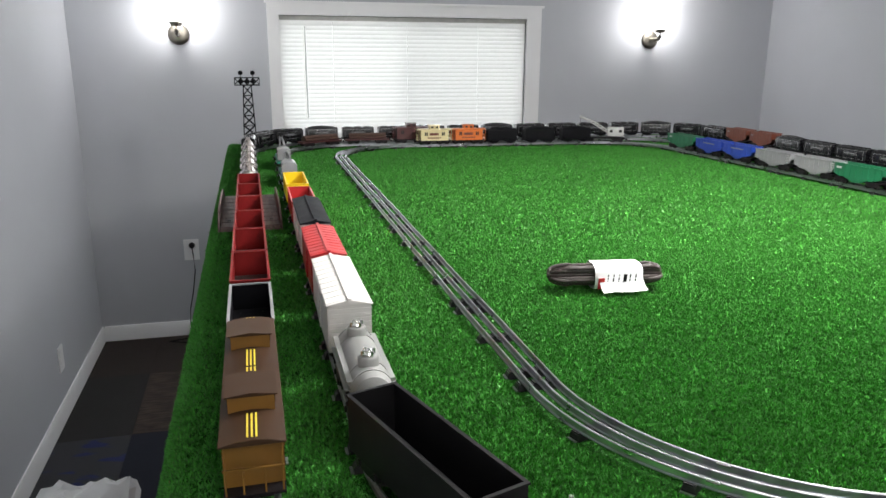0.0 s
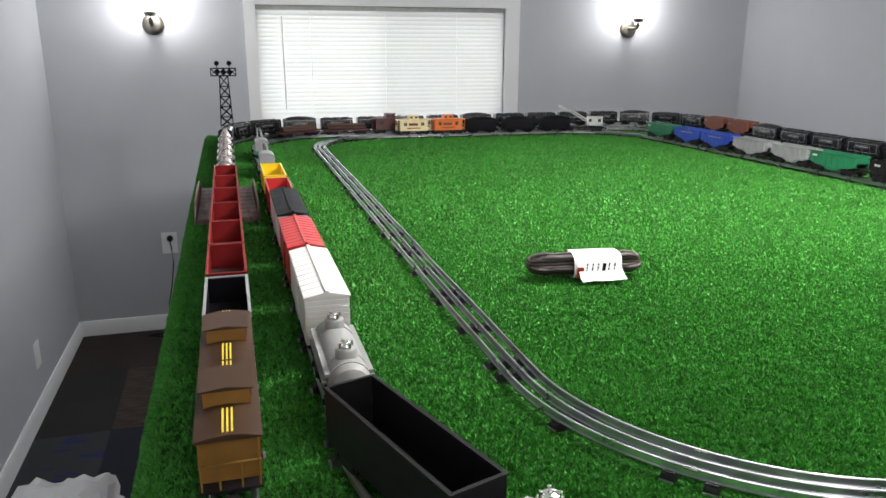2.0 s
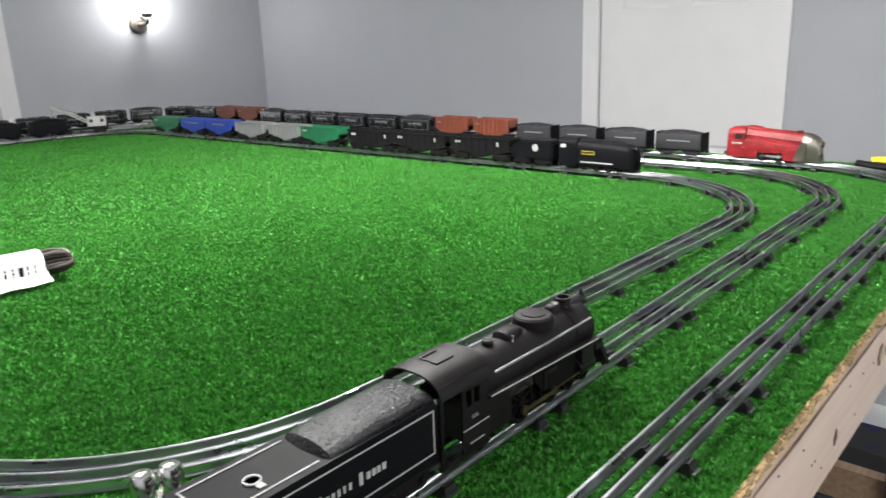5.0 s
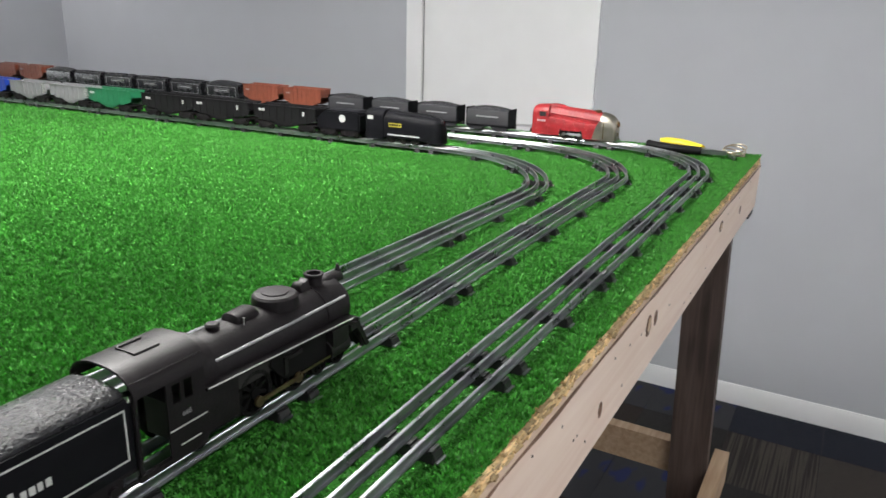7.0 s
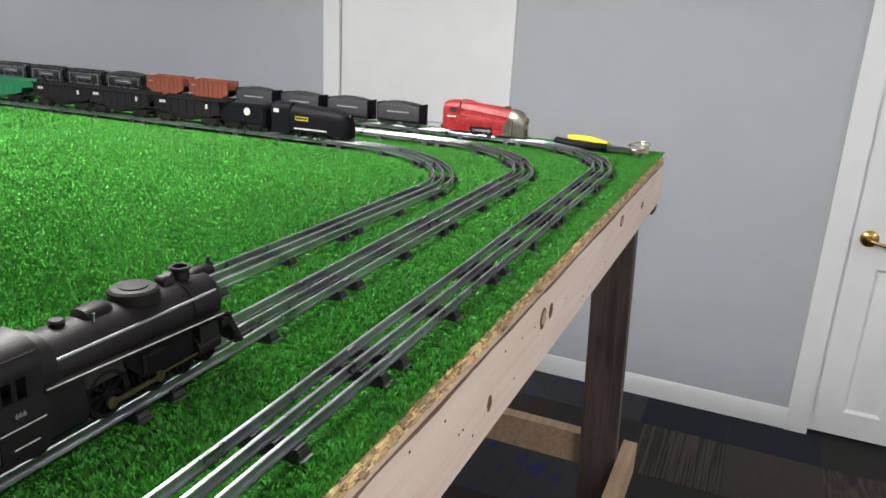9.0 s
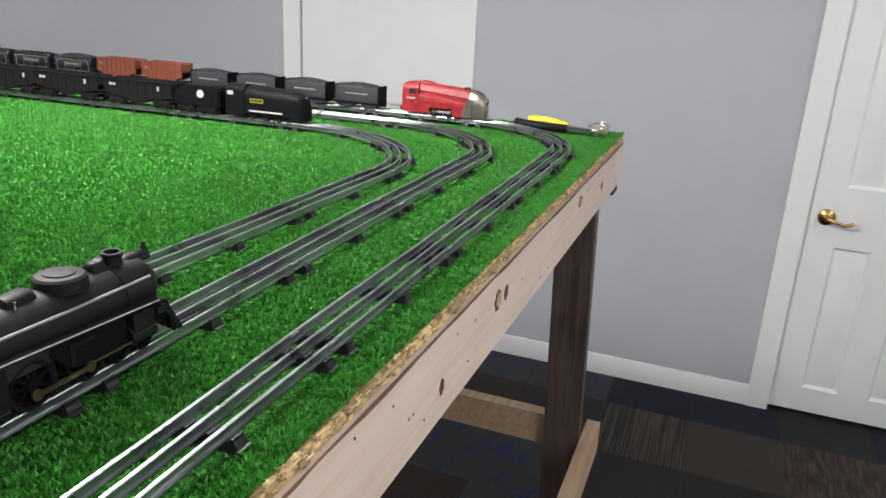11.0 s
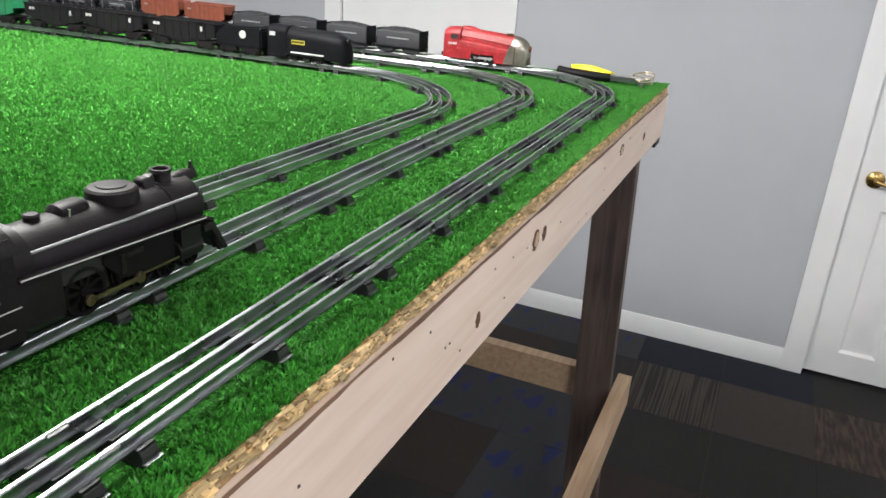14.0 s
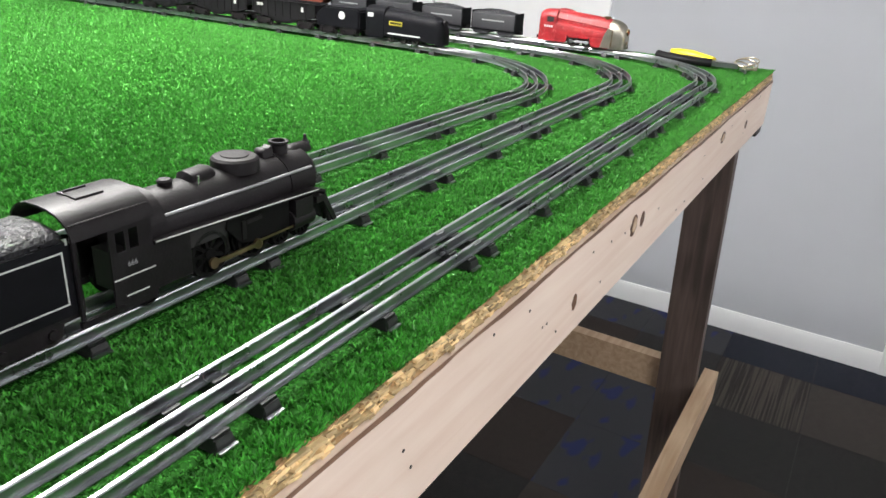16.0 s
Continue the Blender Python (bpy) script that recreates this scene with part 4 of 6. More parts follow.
def boxcar(name, label, L, W, H, mtl, roof, ribbed=True, z0=0.016):
    """Plastic box car with planked sides, ribbed roof, roofwalk and sliding doors."""
    car = thing(name, label, "box car", "toy train cars")
    h = W / 2
    part("body", box(-L / 2, L / 2, -h, h, z0, z0 + H), mtl, car, "", 0.0008)
    bm = B()
    k = 9
    for i in range(k):
        z = z0 + 0.002 + (H - 0.004) * i / k
        for s in (-1, 1):
            a, b2 = sorted((s * h, s * (h + 0.0008)))
            bx(bm, -L / 2 + 0.002, L / 2 - 0.002, a, b2, z, z + (H - 0.004) / k * 0.7)
            a, b2 = sorted((s * L / 2, s * (L / 2 + 0.0009)))
            bx(bm, a, b2, -h + 0.002, h - 0.002, z, z + (H - 0.004) / k * 0.7)
    part("planking", bm, mtl, car)
    rz = z0 + H
    part("roof", prism(B(), [(-h - 0.002, rz), (h + 0.002, rz), (h + 0.002, rz + 0.0018), (0, rz + 0.0075), (-h - 0.002, rz + 0.0018)], -L / 2 - 0.002, L / 2 + 0.002), roof, car, "", 0.0006)
    if ribbed:
        bm = B()
        n = 11
        for i in range(n):
            x = -L / 2 + 0.004 + (L - 0.008) * i / (n - 1)
            prism(bm, [(-h - 0.0018, rz + 0.0015), (h + 0.0018, rz + 0.0015), (h + 0.0018, rz + 0.0023), (0, rz + 0.0080), (-h - 0.0018, rz + 0.0023)], x - 0.0009, x + 0.0009)
        part("roof_rib", bm, roof, car)
    part("roof_ridge", box(-L / 2 - 0.002, L / 2 + 0.002, -0.0022, 0.0022, rz + 0.0066, rz + 0.0088), roof, car, "", 0.0005)
    for s in (-1, 1):
        a, b2 = sorted((s * (h + 0.0006), s * (h + 0.0022)))
        d = part("door", box(-0.022, 0.022, a, b2, z0 + 0.003, z0 + H - 0.004), mtl, car, "", 0.0005)
        a, b2 = sorted((s * (h + 0.0022), s * (h + 0.0030)))
        part("door_brace", bx(bx(B(), -0.022, 0.022, a, b2, z0 + H * 0.5, z0 + H * 0.5 + 0.002), -0.0215, -0.0195, a, b2, z0 + 0.003, z0 + H * 0.49), mtl, d)
        a, b2 = sorted((s * (h + 0.0008), s * (h + 0.0026)))
        part("door_track", box(-0.045, 0.045, a, b2, z0 + H - 0.0038, z0 + H - 0.0018), mtl, car)
    bm = B()
    for s in (-1, 1):
        for i in range(5):
            z = z0 + 0.008 + i * 0.009
            y = s * (h - 0.006)
            bx(bm, *sorted((s * (L / 2 + 0.0009), s * (L / 2 + 0.0019))), y - 0.005, y + 0.005, z, z + 0.001)
    part("ladder", bm, mtl, car)
    part("frame", box(-L / 2 + 0.004, L / 2 - 0.004, -h * 0.6, h * 0.6, z0 - 0.005, z0), BLACKP, car)
    running_gear(car, L, z0)
    return car


def tank_car(name, label, L, R, mtl, domes=(0.0,), z0=0.013, strap=True, metal_dome=None):
    """Tank on an underframe with domed ends, domes with lids, and a walkway."""
    car = thing(name, label, "tank car", "toy train cars")
    zc = z0 + 0.006 + R
    e = L / 2 - 0.004
    part("tank", revolve(B(), [(0, -e), (R * 0.5, -e + 0.0015), (R * 0.85, -e + 0.006), (R, -e + 0.014), (R, e - 0.014), (R * 0.85, e - 0.006), (R * 0.5, e - 0.0015), (0, e)], (0, 0, zc), "x", 28), mtl, car)
    for d in domes:
        dm = part("dome", revolve(B(), [(0, 0), (R * 0.52, 0), (R * 0.52, R * 0.42), (R * 0.46, R * 0.52), (R * 0.3, R * 0.58), (0, R * 0.58)], (d, 0, zc + R * 0.84), "z", 22), mtl, car)
        part("lid", revolve(B(), [(0, 0), (R * 0.32, 0), (R * 0.34, 0.0016), (R * 0.3, 0.0032), (R * 0.1, 0.0042), (R * 0.08, 0.006), (0, 0.006)], (d, 0, zc + R * 1.42), "z", 18), metal_dome or mtl, dm)
        bm = B()
        for k in range(4):
            a = math.pi / 2 * k + 0.4
            cyl(bm, (d + R * 0.3 * math.cos(a), R * 0.3 * math.sin(a), zc + R * 1.42), (d + R * 0.3 * math.cos(a), R * 0.3 * math.sin(a), zc + R * 1.42 + 0.005), 0.0016, n=8)
        part("valve", bm, metal_dome or mtl, dm)
    if strap:
        bm = B()
        for x in (-e * 0.5, e * 0.5, -e + 0.016, e - 0.016):
            revolve(bm, [(R, x - 0.0012), (R + 0.0007, x - 0.0012), (R + 0.0007, x + 0.0012), (R, x + 0.0012)], (0, 0, zc), "x", 28)
        part("band", bm, mtl, car)
        bm = B()
        for s in (-1, 1):
            a, b2 = sorted((s * (R * 0.8), s * (R + 0.0055)))
            bx(bm, -e + 0.02, e - 0.02, a, b2, zc - 0.001, zc + 0.0008)
        part("walkway", bm, mtl, car, "", 0.0004)
        if len(domes) == 2 and R > 0.02:
            for s in (-1, 1):
                part("shoulder_plate", box(-0.064, 0.058, *sorted((s * R * 0.86, s * (R + 0.0030))), zc + R * 0.30, zc + R * 0.48), mtl, car, "", 0.0006)
    part("end_boss", cyl(B(), (e - 0.001, 0, zc), (e + 0.0016, 0, zc), 0.0024, n=10), CHROME, car)
    part("frame", bx(bx(B(), -L / 2, L / 2, -0.010, 0.010, z0, z0 + 0.006), -L / 2, -L / 2 + 0.004, -0.022, 0.022, z0 - 0.001, z0 + 0.007), BLACKP, car, "", 0.0006)
    running_gear(car, L, z0)
    return car


def caboose(name, label, L, W, H, mtl, roof, four=False, cupola=True, ink=None, z0=0.016):
    """Caboose: cabin with windows, cupola, chimney, railed end platforms."""
    car = thing(name, label, "caboose", "toy train cars")
    h, b = W / 2, L / 2 - 0.014
    part("body", box(-b, b, -h, h, z0, z0 + H), mtl, car, "", 0.0008)
    rz = z0 + H
    part("roof", prism(B(), [(-h - 0.002, rz), (h + 0.002, rz), (h + 0.002, rz + 0.0015), (h * 0.5, rz + 0.0045), (0, rz + 0.0055), (-h * 0.5, rz + 0.0045), (-h - 0.002, rz + 0.0015)], -L / 2, L / 2), roof, car, "", 0.0005)
    if cupola:
        c = part("cupola", box(-0.02, 0.02, -h * 0.8, h * 0.8, rz + 0.001, rz + 0.018), mtl, car, "", 0.0008)
        part("cupola_roof", prism(B(), [(-h * 0.9, rz + 0.018), (h * 0.9, rz + 0.018), (h * 0.9, rz + 0.019), (0, rz + 0.0215), (-h * 0.9, rz + 0.019)], -0.023, 0.023), roof, c)
        bm = B()
        for s in (-1, 1):
            for x in (-0.010, 0.010):
                a, b2 = sorted((s * h * 0.8, s * (h * 0.8 + 0.0006)))
                bx(bm, x - 0.005, x + 0.005, a, b2, rz + 0.008, rz + 0.015)
        part("cupola_window", bm, DARK, c)
    part("chimney", cyl(B(), (L * 0.28, h * 0.3, rz), (L * 0.28, h * 0.3, rz + 0.012), 0.0028, n=10), BLACK, car)
    for s in (-1, 1):
        for x in (-b * 0.62, b * 0.62):
            a, b2 = sorted((s * h, s * (h + 0.0007)))
            w = part("window", box(x - 0.006, x + 0.006, a, b2, z0 + H * 0.48, z0 + H * 0.80), DARK, car)
            a, b2 = sorted((s * (h + 0.0007), s * (h + 0.0012)))
            part("mullion", box(x - 0.0006, x + 0.0006, a, b2, z0 + H * 0.48, z0 + H * 0.80), mtl, w)
        e = part("end_platform", box(*sorted((s * b, s * L / 2)), -h, h, z0 - 0.002, z0), BLACKP, car)
        bm = B()
        x = s * (L / 2 - 0.002)
        for y in (-h + 0.002, -h * 0.35, h * 0.35, h - 0.002):
            cyl(bm, (x, y, z0), (x, y, z0 + H * 0.5), 0.0009, n=6)
        for y in (-h + 0.002, h - 0.002):
            cyl(bm, (x, y, z0 + H * 0.5), (x, y, rz), 0.0009, n=6)
        bx(bm, x - 0.001, x + 0.001, -h, h, z0 + H * 0.5, z0 + H * 0.5 + 0.0015)
        part("railing", bm, mtl, e)
    if ink:
        bars(car, -0.022, 0.022, z0 + H * 0.5, 0.010, h, ink, 1, 2, "emblem", 0.1)
        bars(car, -b * 0.5, b * 0.5, z0 + H * 0.2, 0.005, h, ink, 7, 4)
    part("frame", box(-L / 2 + 0.004, L / 2 - 0.004, -h * 0.6, h * 0.6, z0 - 0.006, z0 - 0.0021), BLACKP, car)
    running_gear(car, L, z0, four)
    return car


def crane_car(name, label, L, base, cabm, boom, up=1.0):
    car = thing(name, label, "crane car", "toy train cars")
    z0, h = 0.014, 0.023
    part("deck", box(-L / 2, L / 2, -h, h, z0, z0 + 0.006), base, car, "", 0.0008)
    part("turntable", cyl(B(), (-L * 0.22, 0, z0 + 0.006), (-L * 0.22, 0, z0 + 0.010), 0.02, n=24), BLACKP, car)
    x0, x1 = -L * 0.46, -L * 0.10
    c = part("cab", prism(B(), arch(0.021, z0 + 0.010, z0 + 0.048, 0.010, 8), x0, x1), cabm, car, "", 0.001)
    bm = B()
    for s in (-1, 1):
        for x in (x0 + 0.014, x1 - 0.014):
            bx(bm, x - 0.006, x + 0.006, *sorted((s * 0.021, s * 0.0216)), z0 + 0.026, z0 + 0.038)
    part("cab_window", bm, DARK, c)
    p0, p1 = Vector((x1 - 0.004, 0, z0 + 0.022)), Vector((L * 0.52, 0, z0 + 0.030 + 0.035 * up))
    bm = B()
    for s in (-1, 1):
        y = s * 0.008
        for dz in (0, 0.010):
            tube(bm, [p0 + Vector((0, y, dz)), (p0 + p1) / 2 + Vector((0, y * 0.85, dz + 0.003)), p1 + Vector((0, y * 0.5, dz * 0.3))], 0.0026, 6)
        for i in range(7):
            a = p0.lerp(p1, i / 7) + Vector((0, y * (1 - 0.07 * i), 0.010 if i % 2 else 0))
            b2 = p0.lerp(p1, (i + 1) / 7) + Vector((0, y * (1 - 0.07 * i), 0.004 if i % 2 else 0.010))
            cyl(bm, a, b2, 0.001, n=5)
    part("boom", bm, boom, car)
    part("boom_sheave", cyl(B(), p1 + Vector((0, -0.005, 0)), p1 + Vector((0, 0.005, 0)), 0.006, n=14), boom, car)
    bm = cyl(B(), p1, p1 - Vector((0, 0, 0.03)), 0.0006, n=5)
    revolve(bm, [(0, 0), (0.003, 0.001), (0.003, 0.006), (0, 0.007)], p1 - Vector((0, 0, 0.036)), "z", 10)
    part("hook", bm, BLACKP, car)
    bm = cyl(B(), (-L * 0.2, 0, z0 + 0.048), p1 + Vector((0, 0, 0.004)), 0.0006, n=5)
    part("cable", bm, BLACKP, car)
    running_gear(car, L, z0)
    return car


def flat_car(name, label, L, mtl, load):
    car = thing(name, label, "flat car", "toy train cars")
    part("deck", box(-L / 2, L / 2, -0.023, 0.023, 0.014, 0.019), mtl, car, "", 0.0008)
    bm = B()
    for x in [-L / 2 + L * (i + 0.5) / 5 for i in range(5)]:
        for s in (-1, 1):
            bx(bm, x - 0.0012, x + 0.0012, *sorted((s * 0.0215, s * 0.0235)), 0.019, 0.030)
    part("stake", bm, mtl, car)
    bm = B()
    for y, z in ((-0.012, 0.0255), (0.0, 0.0255), (0.012, 0.0255), (-0.006, 0.036), (0.006, 0.036)):
        cyl(bm, (-L * 0.42, y, z), (L * 0.42, y, z), 0.006, n=12)
    part("log_load", bm, load, car)
    running_gear(car, L, 0.014)
    return car


def driver_mesh(r):
    """Spoked driving wheel."""
    bm = revolve(B(), [(r * 0.82, -0.003), (r + 0.0012, -0.003), (r + 0.0012, -0.0015), (r, -0.001), (r, 0.003), (r * 0.82, 0.003), (r * 0.82, -0.003)], (0, 0, 0), "y", 24)
    cyl(bm, (0, -0.002, 0), (0, 0.0035, 0), r * 0.25, n=12)
    star = []
    for k in range(9):
        a = 2 * math.pi * k / 9
        for q, d in ((0.22, -0.34), (0.86, -0.09), (0.86, 0.09), (0.22, 0.34)):
            star.append((r * q * math.cos(a + d), r * q * math.sin(a + d)))
    loft(bm, [[(x, y, z) for x, z in star] for y in (-0.0012, 0.0018)])
    return mesh_of(bm)


WHEELD = mat("black_wheel_metal", (0.004, 0.004, 0.004), 0.7, vary=0.3, spec=0.1)
DRIVER = driver_mesh(0.0165)
SMALL = driver_mesh(0.0095)


def rods(loco, xs, y, z, r, mtl):
    """Side rod joining the drivers, with end bosses."""
    for s in (-1, 1):
        bm = B()
        a, b2 = sorted((s * y, s * (y + 0.0014)))
        bx(bm, min(xs) - 0.002, max(xs) + 0.002, a, b2, z - 0.0016, z + 0.0016)
        for x in xs:
            cyl(bm, (x, a, z), (x, b2 + 0.0006, z), 0.004, n=12)
        part("side_rod", bm, mtl, loco, "dull brass side rod")


def red_loco():
    """Streamlined tin engine: nickel bullnose, red shell with stepped shoulders, cab, skirts with a wheel opening."""
    e = thing("streamlined_locomotive", "chipped red tin streamlined toy locomotive with a nickel nose", "toy locomotive", "toy locomotives")
    rear, front = -0.100, 0.066

    def sec(x, w, sh, top, z0=0.024, k=1.0):
        o = [(w, z0), (w, sh), (w * 0.97, sh + 0.0016), (w * 0.82, sh + 0.0030), (w * 0.74, sh + 0.0045), (w * 0.72, sh + 0.0105)]
        for i in range(0, 11):
            a = math.pi * i / 10
            o.append((w * (0.70 if 0 < i < 10 else 0.775) * math.cos(a), sh + 0.012 + (top - sh - 0.012) * max(math.sin(a), 0) ** 0.85))
        o += [(-y, z) for y, z in o[5::-1]]
        return [(x, y, z) for y, z in o]
    part("boiler_shell", loft(B(), [sec(-0.064, 0.0245, 0.0455, 0.0755), sec(-0.03, 0.0245, 0.0430, 0.0735), sec(0.0, 0.0245, 0.0405, 0.0712), sec(0.03, 0.0245, 0.0375, 0.0695), sec(front, 0.0225, 0.034, 0.0655)]), REDL, e)
    cab = part("cab", loft(B(), [[(x, y, z) for y, z in arch(0.0250, 0.006, top, 0.020, 10, 0.7)] for x, top in ((rear, 0.070), (rear + 0.006, 0.0735), (-0.076, 0.0758), (-0.060, 0.0752))]), REDL, e)
    bm = B()
    for s in (-1, 1):
        bx(bm, -0.082, -0.066, *sorted((s * 0.0250, s * 0.0256)), 0.048, 0.059)
    part("cab_window", bm, DARK, cab)
    bm = B()
    for s in (-1, 1):
        for a, b2, c2, d in ((-0.084, -0.0821, 0.046, 0.061), (-0.0659, -0.064, 0.046, 0.061), (-0.0819, -0.0661, 0.0592, 0.061)):
            bx(bm, a, b2, *sorted((s * 0.0250, s * 0.0262)), c2, d)
    part("window_frame", bm, REDL, cab)
    part("roof_vent", loft(B(), [[(x, y, z) for y, z in arch(w, 0.070, t, 0.006, 6)] for x, w, t in ((-0.062, 0.010, 0.0772), (-0.050, 0.011, 0.0785), (-0.036, 0.009, 0.0772), (-0.026, 0.005, 0.0745))]), REDL, e, "worn raised roof vent")
    bars(e, -0.088, -0.066, 0.036, 0.0045, 0.0251, WHITEINK, 4, 6)
    # skirts before and behind the wheel opening
    bm = B()
    for s in (-1, 1):
        y = sorted((s * 0.0245, s * 0.0228))
        loft(bm, [[(-0.0598, v, 0.0239), (-0.030, v, 0.0239), (-0.033, v, 0.006), (-0.0598, v, 0.006)] for v in y])
        loft(bm, [[(0.022, v, 0.0239), (front, v, 0.0239), (front, v, 0.004), (0.028, v, 0.004)] for v in y])
        loft(bm, [[(-0.0299, v, 0.0239), (0.0219, v, 0.0239), (0.018, v, 0.0195), (-0.027, v, 0.0190)] for v in y])
    part("side_skirt", bm, REDL, e)
    part("chassis", box(-0.048, 0.060, -0.015, 0.015, 0.008, 0.0238), DARK, e)
    for x in (-0.02, 0.016):
        for s in (-1, 1):
            part("driving_wheel", wheel14, WHEELM, e, m=pose(x, s * 0.0175, 0.012, 0, 0, 0 if s > 0 else 180))
    rods(e, (-0.02, 0.016), 0.0225, 0.011, 0.004, RAIL)
    for s in (-1, 1):
        part("drive_bar", box(-0.012, 0.022, *sorted((s * 0.0240, s * 0.0243)), 0.0095, 0.0145), GREYP, e, "flat pale grey drive bar")
    # nose
    rings = []
    for i in range(11):
        a = math.pi / 2 * i / 10
        x = front - 0.001 + 0.036 * math.sin(a)
        kw = max(math.cos(a), 0.0) ** 0.40
        kt = max(math.cos(a), 0.0) ** 0.75
        w, t = 0.0232 * (0.42 + 0.58 * kw), 0.0665 - 0.030 * (1 - kt)
        rings.append([(x, y, z) for y, z in arch(w, 0.003 + 0.003 * (1 - kw), t, 0.030 - 0.012 * (1 - kt), 16, 0.95)])
    nose = part("nose", loft(B(), rings), NICKEL, e, "worn nickel-plated rounded nose", angle=50)
    for s in (-1, 1):
        y = sorted((s * 0.0225, s * 0.0246))
        part("cowl_panel", loft(B(), [[(front + 0.004, v, 0.004), (front + 0.004, v, 0.046), (front - 0.003, v, 0.048), (front - 0.010, v, 0.036), (front - 0.016, v, 0.016), (front - 0.019, v, 0.004)] for v in y]), NICKEL, nose, "bright nickel swept panel", 0.0006)
        bm = B()
        for i in range(6):
            z = 0.0065 + i * 0.0052
            bx(bm, front - 0.013 + i * 0.0010, front + 0.001, *sorted((s * 0.0246, s * 0.0251)), z, z + 0.0026)
        part("cowl_fin", bm, NICKEL, nose, "nickel cowl fin", 0.0008)
        part("groove", box(front + 0.006, front + 0.0085, *sorted((s * 0.0218, s * 0.0233)), 0.008, 0.044), BRASSD, nose, "dark grooved seam", 0.0006)
    xn = front + 0.0362
    part("headlight_ring", revolve(B(), [(0.0050, -0.006), (0.0070, -0.006), (0.0074, 0.0012), (0.0062, 0.0026), (0.0050, 0.0022), (0.0048, -0.006)], (xn - 0.0010, 0, 0.041), "x", 20), BRASSD, nose)
    part("headlight", cyl(B(), (xn - 0.006, 0, 0.041), (xn - 0.0008, 0, 0.041), 0.0049, n=16), GLOWR, nose, "glowing orange headlight")
    part("badge", revolve(B(), [(0, 0), (0.005, 0), (0.0045, 0.0012), (0, 0.0016)], (xn - 0.001, 0, 0.018), "x", 16), BRASSD, nose)
    part("front_coupler", bx(cyl(B(), (xn - 0.002, 0, 0.0085), (xn + 0.004, 0, 0.0085), 0.0022, n=10), xn - 0.002, xn + 0.002, -0.006, 0.006, 0.0125, 0.0145), NICKEL, nose)
    part("stack_ring", revolve(B(), [(0.0055, -0.004), (0.0080, -0.004), (0.0078, 0.003), (0.0085, 0.0045), (0.0072, 0.0052), (0.0055, 0.004), (0.0055, -0.004)], (0.052, 0, 0.0648), "z", 20), BRASSD, e, "worn brass stack ring")
    part("stack_hole", cyl(B(), (0.052, 0, 0.062), (0.052, 0, 0.0655), 0.0056, n=16), DARK, e)
    part("drawbar", COUPLER, BLACKP, e, m=pose(rear - 0.004, 0, 0, 0, 0, 180))
    return e


wheel14 = wheel_mesh(0.012)


def text_plate(parent, body, size, m, mtl, name="number"):
    """Raised figures in the built-in font."""
    c = bpy.data.curves.new(name, "FONT")
    c.body, c.size, c.extrude, c.align_x = body, size, 0.00015, "CENTER"
    c.materials.append(mtl)
    ob = new(name, c)
    ob.parent = parent
    ob.matrix_local = m
    return ob


def pierced(xs, zs, holes, y0, y1):
    """Upright sheet on a grid of x and z lines, with some cells cut out."""
    bm, vs = B(), {}

    def v(i, j, k):
        if (i, j, k) not in vs:
            vs[i, j, k] = bm.verts.new((xs[i], (y0, y1)[k], zs[j]))
        return vs[i, j, k]
    full = {(i, j) for i in range(len(xs) - 1) for j in range(len(zs) - 1)} - holes
    for i, j in sorted(full):
        for k in (0, 1):
            bm.faces.new([v(i, j, k), v(i + 1, j, k), v(i + 1, j + 1, k), v(i, j + 1, k)][::1 if k == 0 else -1])
        for di, dj, a, c in ((-1, 0, (i, j), (i, j + 1)), (1, 0, (i + 1, j + 1), (i + 1, j)), (0, -1, (i + 1, j), (i, j)), (0, 1, (i, j + 1), (i + 1, j + 1))):
            if (i + di, j + dj) not in full:
                bm.faces.new((v(*a, 0), v(*c, 0), v(*c, 1), v(*a, 1)))
    bmesh.ops.recalc_face_normals(bm, faces=bm.faces[:])
    return bm


